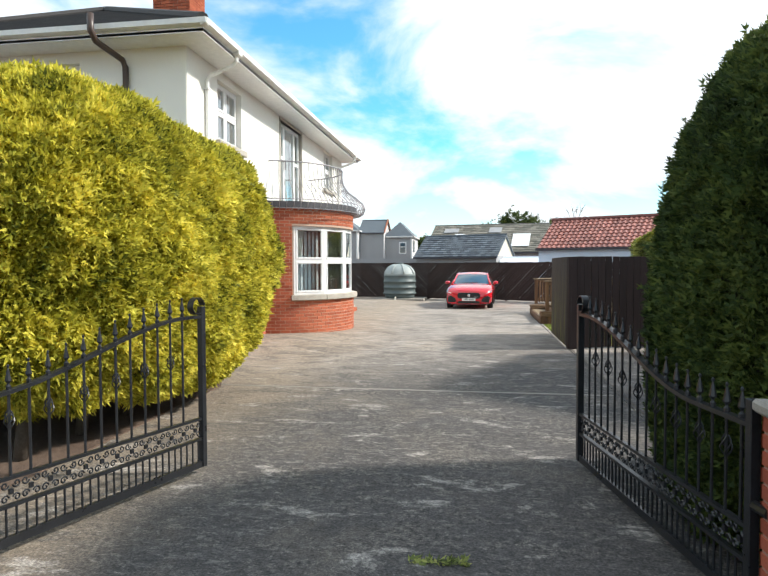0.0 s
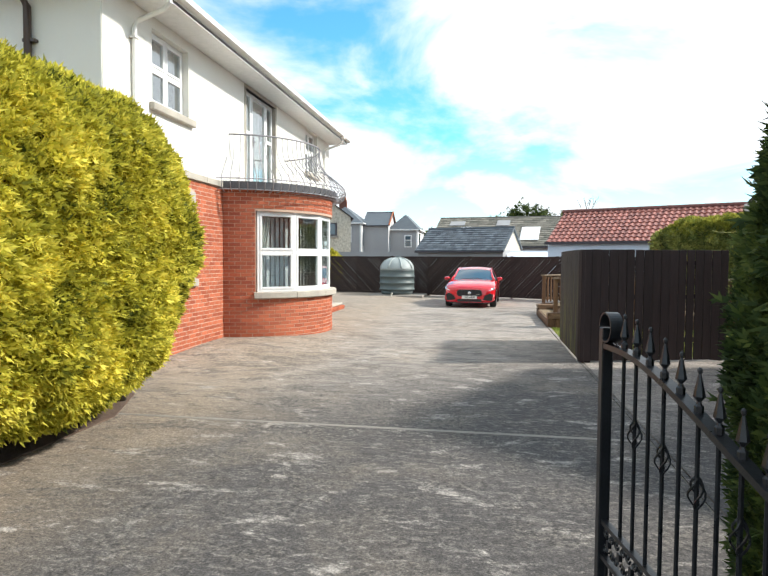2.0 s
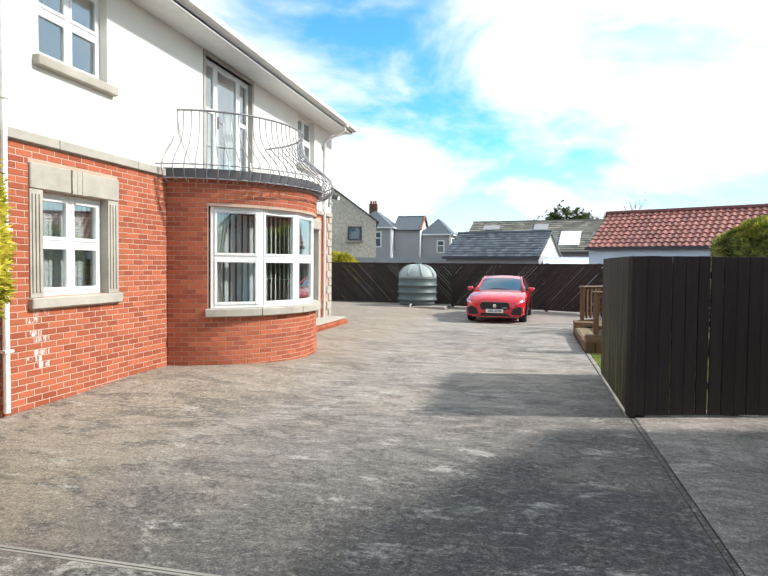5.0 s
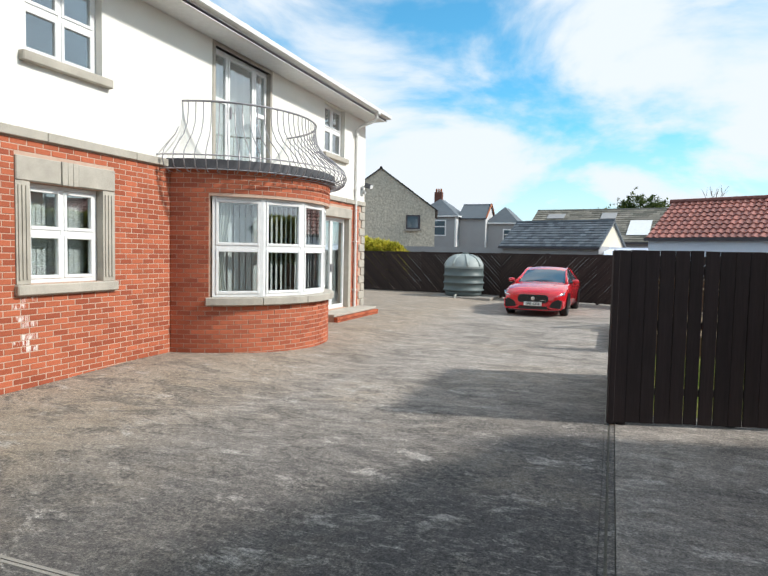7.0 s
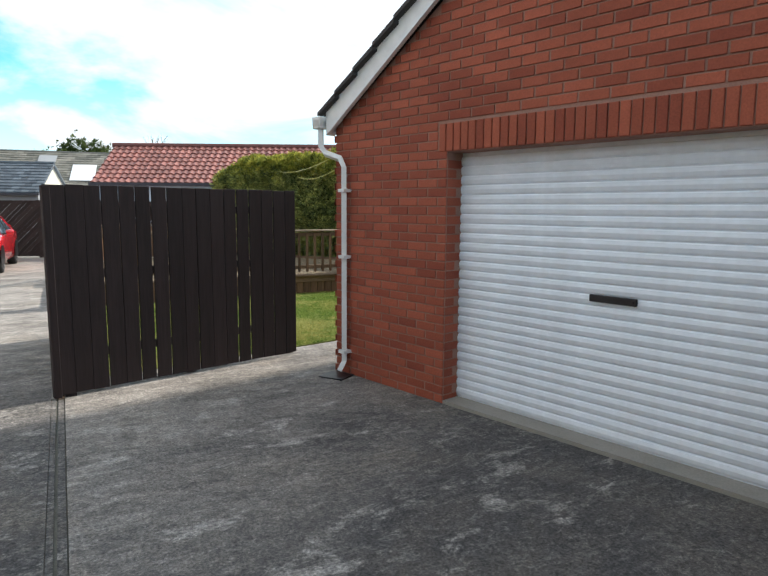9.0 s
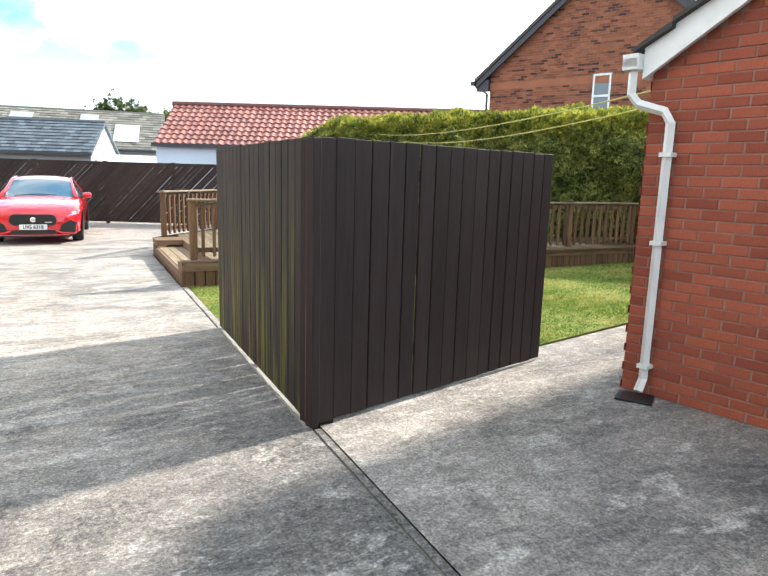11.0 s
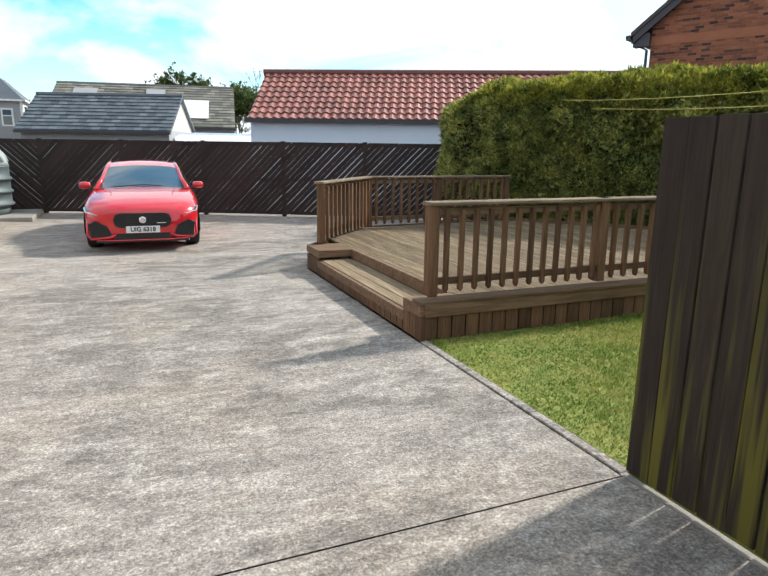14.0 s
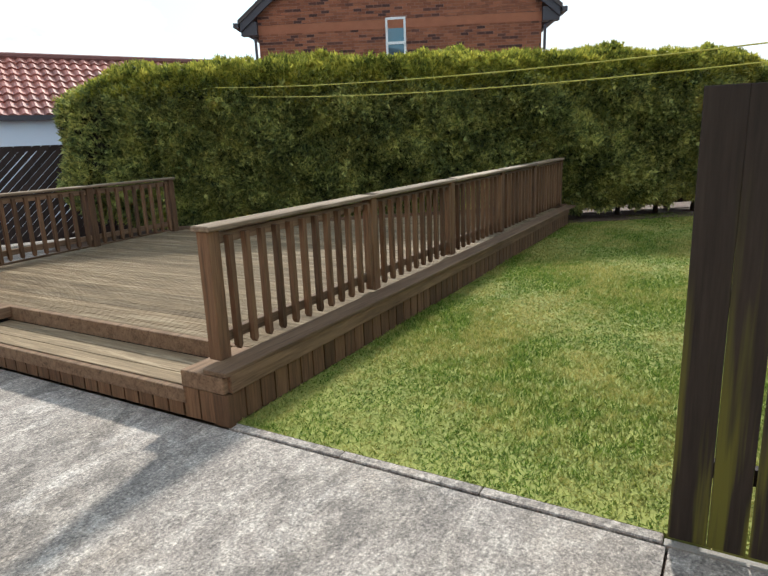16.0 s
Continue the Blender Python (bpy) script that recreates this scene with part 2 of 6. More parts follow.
def glass_mat(name, tint=(0.9, 0.95, 0.95), gloss=0.12):
    """Clear glazing: lets light straight through, with a mirror gloss that grows at a slant."""
    m = bpy.data.materials.new(name)
    m.use_nodes = True
    n, l = m.node_tree.nodes, m.node_tree.links
    n.remove(n["Principled BSDF"])
    t, g, x, f = n.new("ShaderNodeBsdfTransparent"), n.new("ShaderNodeBsdfGlossy"), n.new("ShaderNodeMixShader"), n.new("ShaderNodeLayerWeight")
    t.inputs[0].default_value = (*tint, 1)
    g.inputs["Roughness"].default_value = 0.02
    f.inputs["Blend"].default_value = 0.35
    l.new(remap(n, l, f.outputs["Facing"], 0.0, 1.0, gloss, 0.75), x.inputs[0])
    l.new(t.outputs[0], x.inputs[1]); l.new(g.outputs[0], x.inputs[2])
    l.new(x.outputs[0], n["Material Output"].inputs[0])
    return m


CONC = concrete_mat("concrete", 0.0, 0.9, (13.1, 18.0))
# this span also paints the garage's shade onto the slab before its door
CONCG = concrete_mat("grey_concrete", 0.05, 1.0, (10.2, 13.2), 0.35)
CONC2 = surface("pale_concrete", (0.22, 0.205, 0.18), (0.35, 0.32, 0.28), 2, 120, 0.9, bumps=0.5)
MOSSY = surface("mossy_dark_concrete", (0.075, 0.07, 0.055), (0.17, 0.155, 0.125), 5, 90, 0.95, bumps=0.6)
BRICK = brick_mat("orange_red_brick", (0.31, 0.080, 0.042), (0.40, 0.115, 0.058))


def salt_mat(name):
    """Brick under patchy white salts that have run down from the sill."""
    m, n, l, p = shader(name, 0.92, 0, 0.2)
    o = n.new("ShaderNodeObjectInfo")
    c = n.new("ShaderNodeNewGeometry")
    mp = n.new("ShaderNodeMapping"); mp.inputs["Scale"].default_value = (1, 1, 0.28)
    l.new(c.outputs["Position"], mp.inputs["Vector"])
    drip, speck = noisy(n, l, mp.outputs[0], 17, 5, 0.7, 0.6), noisy(n, l, c.outputs["Position"], 60, 3, 0.7)
    base = ramp(n, l, o.outputs["Random"], [(0.0, (0.31, 0.080, 0.042)), (1.0, (0.42, 0.125, 0.065))])
    base = blend(n, l, 0.5, base, ramp(n, l, speck, [(0.3, (0.65, 0.63, 0.63)), (0.7, (1.25, 1.24, 1.22))]), "MULTIPLY")
    col = blend(n, l, remap(n, l, drip, 0.47, 0.60, 0.0, 0.85), base, (0.80, 0.75, 0.71))
    l.new(col, p.inputs["Base Color"])
    bump(n, l, p, speck, 0.5, 0.003)
    return m


SALT = salt_mat("salt_stained_brick")
BRICK2 = brick_mat("dark_red_brick", (0.26, 0.066, 0.040), (0.33, 0.090, 0.052))
MORTAR = surface("mortar", (0.42, 0.27, 0.20), (0.56, 0.41, 0.32), 4, 150, 0.95)
MORTAR2 = surface("garage_mortar", (0.27, 0.135, 0.10), (0.38, 0.22, 0.17), 4, 150, 0.95)
RENDERED = surface("cream_render", (0.80, 0.77, 0.69), (0.89, 0.86, 0.79), 0.8, 220, 0.9, bumps=0.25)
STONE = surface("cast_stone", (0.30, 0.275, 0.235), (0.52, 0.48, 0.41), 3, 90, 0.9, bumps=0.4)
SLATE = surface("dark_roof_tile", (0.035, 0.033, 0.032), (0.065, 0.06, 0.058), 2, 50, 0.8, vary=0.2)
UPVC = plain("white_upvc", (0.80, 0.80, 0.79), 0.3)
ROLLER = plain("white_roller_door", (0.80, 0.84, 0.90), 0.35)
GUTTER = plain("white_gutter", (0.78, 0.77, 0.74), 0.35)
BROWNPIPE = plain("brown_plastic_pipe", (0.07, 0.045, 0.035), 0.4)
GLASS = glass_mat("window_glass", (0.86, 0.92, 0.93), 0.16)
IRON = surface("black_painted_iron", (0.012, 0.013, 0.015), (0.022, 0.023, 0.026), 6, 80, 0.32, bumps=0.15)
GALV = surface("grey_painted_iron", (0.25, 0.24, 0.25), (0.36, 0.35, 0.36), 5, 80, 0.4, 0.3)
LEAD = surface("dark_lead_edge", (0.05, 0.05, 0.055), (0.10, 0.10, 0.11), 6, 60, 0.6)
FENCE = wood_mat("dark_stained_board", (0.017, 0.0108, 0.0105), (0.029, 0.019, 0.0185), 0.2, 2, 0.0)
FENCE2 = wood_mat("weathered_stained_board", (0.018, 0.013, 0.010), (0.044, 0.033, 0.024), 0.3, 2, 1.1)
FENCE3 = wood_mat("brown_black_board", (0.026, 0.017, 0.014), (0.045, 0.030, 0.025), 0.25, 2, 0.0)
DECKTOP = wood_mat("weathered_deck_board", (0.11, 0.078, 0.044), (0.29, 0.215, 0.13), 0.22, 1, 0.0, 0.8, (0.42, 0.35, 0.24))
DECKV = wood_mat("stained_post_timber", (0.058, 0.029, 0.014), (0.20, 0.110, 0.056), 0.3, 2)
DECKX = wood_mat("stained_rail_timber", (0.065, 0.036, 0.019), (0.23, 0.145, 0.085), 0.25, 0)


def grass_mat(name):
    """Blades from deep green to straw, dry in patches and mown in faint stripes."""
    m, n, l, p = shader(name, 0.7, 0, 0.2)
    geo = n.new("ShaderNodeNewGeometry")
    v = coords(n, l)
    patch = noisy(n, l, coords(n, l, (1, 1.5, 1), (0, 0, 0.4)), 0.9, 4, 0.6, 0.5)
    tuft = noisy(n, l, v, 6.5, 4, 0.7)
    green = ramp(n, l, geo.outputs["Random Per Island"], [(0.0, (0.065, 0.13, 0.018)), (0.6, (0.18, 0.275, 0.045)), (1.0, (0.32, 0.37, 0.09))])
    straw = ramp(n, l, geo.outputs["Random Per Island"], [(0.0, (0.22, 0.245, 0.055)), (0.5, (0.42, 0.39, 0.115)), (1.0, (0.57, 0.50, 0.20))])
    s = n.new("ShaderNodeMath"); s.operation = "MULTIPLY_ADD"
    l.new(tuft, s.inputs[0]); s.inputs[1].default_value = 0.7; l.new(patch, s.inputs[2])
    col = blend(n, l, remap(n, l, s.outputs[0], 0.78, 0.98, 0.0, 0.95), green, straw)
    l.new(col, p.inputs["Base Color"])
    tr = n.new("ShaderNodeBsdfTranslucent"); l.new(col, tr.inputs["Color"])
    mixs = n.new("ShaderNodeMixShader"); mixs.inputs[0].default_value = 0.35
    l.new(p.outputs[0], mixs.inputs[1]); l.new(tr.outputs[0], mixs.inputs[2]); l.new(mixs.outputs[0], n["Material Output"].inputs[0])
    return m


DECKCAP = wood_mat("weathered_cap_timber", (0.10, 0.066, 0.040), (0.30, 0.225, 0.15), 0.2, 0, 0.0, 0.8, (0.42, 0.36, 0.28))
GRASSB = grass_mat("grass_blades")
SOIL = surface("lawn_soil", (0.15, 0.19, 0.035), (0.30, 0.31, 0.08), 3, 60, 0.95)
EARTH = surface("bare_earth", (0.09, 0.06, 0.045), (0.16, 0.11, 0.08), 4, 40, 0.95, bumps=0.8, dist=0.02)
GOLD = leaf_mat("golden_cypress", (0.080, 0.10, 0.014), (0.52, 0.48, 0.046), (0.95, 0.83, 0.135))
GREEN = leaf_mat("dark_cypress", (0.020, 0.036, 0.012), (0.055, 0.088, 0.024), (0.14, 0.175, 0.04))
MIXED = leaf_mat("green_gold_cypress", (0.030, 0.046, 0.018), (0.24, 0.285, 0.088), (0.68, 0.66, 0.20))
# gold tips, with the sunlit yellow of the hedge top painted in
CREST = leaf_mat("sunlit_gold_cypress", (0.07, 0.095, 0.02), (0.27, 0.29, 0.045), (0.58, 0.53, 0.09))
# near-black colour stands for the shade deep in the hedges
CORE = surface("hedge_inner_shade", (0.012, 0.012, 0.006), (0.03, 0.026, 0.012), 6, 60, 1.0)
BARK = surface("bark", (0.05, 0.04, 0.03), (0.10, 0.08, 0.06), 8, 50, 0.9)
# near-black colour paints the shade inside rooms and under the deck
DARK = plain("inside_shade", (0.03, 0.03, 0.03), 0.9)
BLIND = surface("blind_fabric", (0.66, 0.66, 0.64), (0.74, 0.74, 0.72), 5, 200, 0.9)
CURTAIN = surface("curtain_fabric", (0.55, 0.56, 0.50), (0.68, 0.68, 0.62), 5, 200, 0.9)


# ---- building helpers ----
class Geo:
    """Vertices and faces of one mesh."""

    def __init__(self, m=None):
        self.v, self.f, self.m = [], [], m

    def add(self, verts, faces, m=None):
        k, m = len(self.v), m or self.m
        self.v += [tuple(m @ Vector(p)) if m else tuple(p) for p in verts]
        self.f += [tuple(i + k for i in f) for f in faces]
        return self

    def box(self, x0, x1, y0, y1, z0, z1, m=None):
        return self.add([(x, y, z) for z in (z0, z1) for x, y in ((x0, y0), (x1, y0), (x1, y1), (x0, y1))],
                        [(3, 2, 1, 0), (4, 5, 6, 7), (0, 1, 5, 4), (1, 2, 6, 5), (2, 3, 7, 6), (3, 0, 4, 7)], m)

    def prism(self, pts, a, b, axis=2, m=None):
        """pts in the plane across axis, from a to b along it."""
        def at(p, h):
            q = list(p)
            q.insert(axis, h)
            return q
        k = len(pts)
        return self.add([at(p, a) for p in pts] + [at(p, b) for p in pts],
                        [tuple(range(k - 1, -1, -1)), tuple(range(k, 2 * k))] + [(i, (i + 1) % k, (i + 1) % k + k, i + k) for i in range(k)], m)

    def tube(self, path, r, n=8, m=None, closed=False):
        path = [Vector(p) for p in path]
        verts, faces, k = [], [], len(path)
        side = None
        for i, p in enumerate(path):
            a, b = path[max(0, i - 1)], path[min(k - 1, i + 1)]
            d = (b - a).normalized()
            ref = Vector((0, 0, 1)) if abs(d.z) < 0.9 else Vector((1, 0, 0))
            u = d.cross(ref).normalized() if side is None or abs(side.dot(d)) > 0.9 else (side - d * side.dot(d)).normalized()
            side = u
            w = d.cross(u)
            rr = r[i] if isinstance(r, (list, tuple)) else r
            verts += [p + rr * (math.cos(2 * math.pi * j / n) * u + math.sin(2 * math.pi * j / n) * w) for j in range(n)]
        for i in range(k - 1):
            faces += [(i * n + j, i * n + (j + 1) % n, (i + 1) * n + (j + 1) % n, (i + 1) * n + j) for j in range(n)]
        faces += [tuple(range(n - 1, -1, -1)), tuple(range((k - 1) * n, k * n))]
        return self.add(verts, faces, m)

    def lathe(self, prof, n=24, m=None):
        """prof: (radius, height) from bottom to top."""
        verts = [(r * math.cos(2 * math.pi * j / n), r * math.sin(2 * math.pi * j / n), z) for r, z in prof for j in range(n)]
        faces = [(i * n + j, i * n + (j + 1) % n, (i + 1) * n + (j + 1) % n, (i + 1) * n + j) for i in range(len(prof) - 1) for j in range(n)]
        faces += [tuple(range(n - 1, -1, -1)), tuple(range((len(prof) - 1) * n, len(prof) * n))]
        return self.add(verts, faces, m)


def part(name, geo, mat, parent=None, label="", bevel=0.0, smooth=False):
    """One mesh object from a Geo, under a thing or part."""
    me = bpy.data.meshes.new(name)
    me.from_pydata(geo.v, [], geo.f)
    if bevel or smooth:
        bm = bmesh.new()
        bm.from_mesh(me)
        bmesh.ops.recalc_face_normals(bm, faces=bm.faces)
        if bevel:
            bmesh.ops.bevel(bm, geom=bm.edges[:], offset=bevel, segments=1, affect="EDGES", profile=0.6)
        bm.to_mesh(me)
        bm.free()
    if smooth:
        me.shade_smooth()
    me.materials.append(mat)
    ob = new(name, me)
    if parent:
        ob.parent = parent
    if label:
        ob["label"] = label
    return ob


def thing(name, m, label, category, group="", kind=""):
    ob = new(name)
    ob.matrix_basis = m
    ob.empty_display_size = 0.2
    return tagged(ob, label, category, group, kind)


def pieces(name, mat, parent, items, base):
    """Pieces on shared meshes: items of (mesh key, pose); base: key -> Geo."""
    made = {}
    for key, m in items:
        if key not in made:
            me = bpy.data.meshes.new(name)
            me.from_pydata(base[key].v, [], base[key].f)
            me.materials.append(mat)
            made[key] = me
        ob = new(name, made[key])
        ob.parent = parent
        ob.matrix_basis = m


def chamfered(lx, ly, lz, c=0.006):
    """A brick or board: box with its outer (-y) face chamfered, from the corner at x 0, z 0."""
    g = Geo()
    v = [(0, 0, 0), (lx, 0, 0), (lx, 0, lz), (0, 0, lz), (0, -ly + c, 0), (lx, -ly + c, 0), (lx, -ly + c, lz), (0, -ly + c, lz),
         (c, -ly, c), (lx - c, -ly, c), (lx - c, -ly, lz - c), (c, -ly, lz - c)]
    f = [(0, 4, 7, 3), (1, 2, 6, 5), (0, 1, 5, 4), (3, 7, 6, 2), (4, 5, 9, 8), (5, 6, 10, 9), (6, 7, 11, 10), (7, 4, 8, 11), (8, 9, 10, 11)]
    return g.add(v, f)


def arr_mesh(name, verts, faces, mat, parent=None, label=""):
    """A mesh from arrays; all faces have the same number of corners."""
    me = bpy.data.meshes.new(name)
    k, c = len(faces), faces.shape[1]
    me.vertices.add(len(verts))
    me.vertices.foreach_set("co", np.asarray(verts, np.float32).ravel())
    me.loops.add(k * c)
    me.loops.foreach_set("vertex_index", faces.astype(np.int32).ravel())
    me.polygons.add(k)
    me.polygons.foreach_set("loop_start", np.arange(0, k * c, c, dtype=np.int32))
    me.update(calc_edges=True)
    me.materials.append(mat)
    ob = new(name, me)
    if parent:
        ob.parent = parent
    if label:
        ob["label"] = label
    return ob


rng = np.random.default_rng(7)


def sprays(points, normals, size, lean=0.5, droop=0.0, leaves=5):
    """Flat feathery cypress sprays: each a fan of narrow kites round a short stem."""
    k = len(points)
    out = normals * 0.8 + rng.normal(0, 0.5, (k, 3)) + np.array([0.0, 0.25, lean - droop])
    out /= np.linalg.norm(out, axis=1, keepdims=True)
    side = np.cross(out, rng.normal(0, 1, (k, 3)))
    side /= np.linalg.norm(side, axis=1, keepdims=True)
    size = size * rng.uniform(0.6, 1.35, (k, 1))
    vs = []
    for j in range(leaves):
        a = (j - (leaves - 1) / 2) * 0.62
        d = out * math.cos(a) + side * math.sin(a)
        q = np.cross(out, side)
        start = points + out * size * 0.12 * j
        ln = size * (1.0 - 0.22 * abs(j - (leaves - 1) / 2))
        w = (side * math.cos(a) - out * math.sin(a)) * size * 0.125
        bend = q * size * 0.12 * rng.normal(0, 1, (k, 1))
        vs += [start, start + d * ln * 0.45 + w + bend, start + d * ln, start + d * ln * 0.45 - w + bend]
    v = np.stack(vs, axis=1).reshape(-1, 3)
    f = np.arange(k * leaves * 4).reshape(-1, 4)
    return v, f


# ---- ground ----
def rise(x, y):
    s = lambda t: min(1, max(0, t)) ** 2 * (3 - 2 * min(1, max(0, t)))
    return 0.08 * s((-2.0 - x) / 2.2) * s((y - 10.6) / 2.8)


def grid_geo(x0, x1, y0, y1, step, z):
    nx, ny = max(1, round((x1 - x0) / step)), max(1, round((y1 - y0) / step))
    g = Geo()
    vs = [(x0 + (x1 - x0) * i / nx, y0 + (y1 - y0) * j / ny) for j in range(ny + 1) for i in range(nx + 1)]
    g.add([(x, y, z(x, y)) for x, y in vs],
          [(j * (nx + 1) + i, j * (nx + 1) + i + 1, (j + 1) * (nx + 1) + i + 1, (j + 1) * (nx + 1) + i) for j in range(ny) for i in range(nx)])
    return g


g = Geo()
g.add([(-900, -900, -0.14), (900, -900, -0.14), (900, 900, -0.14), (-900, 900, -0.14)], [(0, 1, 2, 3)])
tagged(part("ground", g, EARTH), "bare brown earth and verge around the houses", "ground", kind="structure")

drive = thing("pavement", pose(0, 0, 0), "worn grey brushed concrete driveway cast in bays", "driveway", kind="structure")
JOINTS_Y = [-6.0, 1.0, 8.12, 15.22, 22.4, 31.6]
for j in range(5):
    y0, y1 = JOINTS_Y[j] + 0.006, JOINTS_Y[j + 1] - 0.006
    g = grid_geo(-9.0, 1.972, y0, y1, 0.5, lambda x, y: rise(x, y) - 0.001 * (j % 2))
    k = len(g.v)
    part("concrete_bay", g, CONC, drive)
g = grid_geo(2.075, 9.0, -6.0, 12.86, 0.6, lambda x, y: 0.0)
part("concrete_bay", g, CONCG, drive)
g = Geo()
g.prism([(2.075, 12.865), (4.75, 12.865), (7.5, 12.865), (7.5, 14.1), (4.7, 13.45), (2.075, 12.95)], -0.1, 0.0)
part("concrete_bay", g, CONCG, drive)
g = grid_geo(1.962, 11.0, 21.3, 31.6, 0.8, lambda x, y: -0.004)
part("concrete_bay", g, CONC, drive)
g = Geo().box(1.96, 2.08, -6, 12.44, -0.10, -0.014)
part("drain_channel", g, MOSSY, drive, "mossy recessed strip between two concrete slabs")
for x0, x1 in ((1.975, 2.008), (2.026, 2.068)):
    part("drain_edge", Geo().box(x0, x1, -6, 12.44, -0.03, -0.005), CONC, drive)
g = Geo().box(-9, 2.0, -6, 31.6, -0.12, -0.03)
part("slab_base", g, EARTH, drive)
for y0, y1 in ((8.092, 8.115), (8.123, 8.148)):
    part("joint_filler", Geo().box(-9.0, 1.97, y0, y1, -0.03, 0.0015), CONC2, drive, "pale mortar beside the bay joint")
for y0, y1 in zip((15.24, 16.05, 16.86), (16.045, 16.855, 17.66)):
    part("edging_stone", Geo().box(1.985, 2.055, y0, y1, -0.1, 0.008), CONC, drive, bevel=0.006)

# ---- lawn ----
part("fence_footing", Geo().box(1.974, 2.02, 12.46, 15.235, -0.1, 0.006), CONC2, drive)
lawn = thing("lawn", pose(0, 0, 0), "short patchy green lawn with yellowed streaks", "lawn", kind="stuff")
poly = [(2.065, 13.0), (4.7, 13.5), (13.5, 15.6), (11.2, 18.2), (10.9, 17.76), (2.065, 17.66)]
part("soil", Geo().prism(poly, -0.1, 0.0), SOIL, lawn)


def inside(px, py, poly):
    res = np.zeros(len(px), bool)
    for (xa, ya), (xb, yb) in zip(poly, poly[1:] + poly[:1]):
        cross = ((ya > py) != (yb > py)) & (px < (xb - xa) * (py - ya) / (yb - ya + 1e-12) + xa)
        res ^= cross
    return res


k = 330000
px, py = rng.uniform(2.065, 13.5, k), rng.uniform(13.0, 18.2, k)
ok = inside(px, py, poly) & (rng.uniform(0, 1, k) < np.clip(1.25 - (px - 2) / 9, 0.35, 1))
px, py = px[ok], py[ok]
k = len(px)
h = rng.uniform(0.012, 0.032, k) * (1 + 0.35 * np.sin(px * 2.1 + 1.3 * np.sin(py * 1.7)))
a, w = rng.uniform(0, 6.283, k), rng.uniform(0.0025, 0.005, k) * (1 + px / 8)
lx, ly = rng.normal(0, 0.018, k), rng.normal(0, 0.018, k)
v = np.stack([np.stack([px - w * np.cos(a), py - w * np.sin(a), np.zeros(k)], 1), np.stack([px + w * np.cos(a), py + w * np.sin(a), np.zeros(k)], 1),
              np.stack([px + lx, py + ly, h], 1)], 1).reshape(-1, 3)
arr_mesh("grass", v, np.arange(3 * k).reshape(-1, 3), GRASSB, lawn)


# ---- brickwork ----
L, H, J = 0.214, 0.064, 0.011


def brick_wall(m, width, height, holes, mat, parent, depth=0.005, near=None, salt=None):
    """Stretcher-bond bricks on a wall face: local x along, -y out, z up. Up to 300 near ones are parts, the rest one part."""
    rest, near_items, base, salted = Geo(), [], {}, []
    rnd = random.Random(3)
    rows = int(height / (H + J) + 1e-6)
    for r in range(rows):
        z = r * (H + J)
        x = -((L + J) / 2 if r % 2 else 0)
        while x < width - 0.02:
            a, b = max(0, x), min(width, x + L)
            segs = [(a, b)]
            for hx0, hx1, hz0, hz1 in holes:
                if z + H > hz0 + 0.005 and z < hz1 - 0.005:
                    segs = [s for p, q in segs for s in ((p, min(q, hx0)), (max(p, hx1), q)) if s[1] - s[0] > 0.025]
            for p, q in segs:
                ln = round(q - p, 2)
                if ln < 0.03:
                    continue
                if ln not in base:
                    base[ln] = chamfered(ln, depth, H, 0.004)
                mm = pose(p + (q - p - ln) / 2, rnd.uniform(-0.0015, 0.0015), z + 0.002)
                if salt and salt(p + (q - p) / 2, z):
                    salted.append((ln, m @ mm))
                elif near and len(near_items) < 300 and near[0] < p < near[1] and near[2] < z < near[3]:
                    near_items.append((ln, m @ mm))
                else:
                    rest.add(base[ln].v, base[ln].f, m @ mm)
            x += L + J
    if rest.v:
        ob = part("brickwork", rest, mat, parent)
        ob["kind"] = "stuff"
    pieces("brick", mat, parent, near_items, base)
    pieces("brick", SALT, parent, salted, base)


def wall_geo(width, height, thick, holes, m):
    """A wall with openings: local x along, y from 0 (outer face) to thick."""
    g = Geo(m)
    xs = sorted({0, width, *[x for h in holes for x in h[:2]]})
    zs = sorted({0, height, *[z for h in holes for z in h[2:]]})
    for x0, x1 in zip(xs, xs[1:]):
        run = None
        for z0, z1 in zip(zs, zs[1:]):
            mid = ((x0 + x1) / 2, (z0 + z1) / 2)
            solid = not any(h[0] < mid[0] < h[1] and h[2] < mid[1] < h[3] for h in holes)
            if solid:
                g.box(x0, x1, 0, thick, z0, z1)
    return g


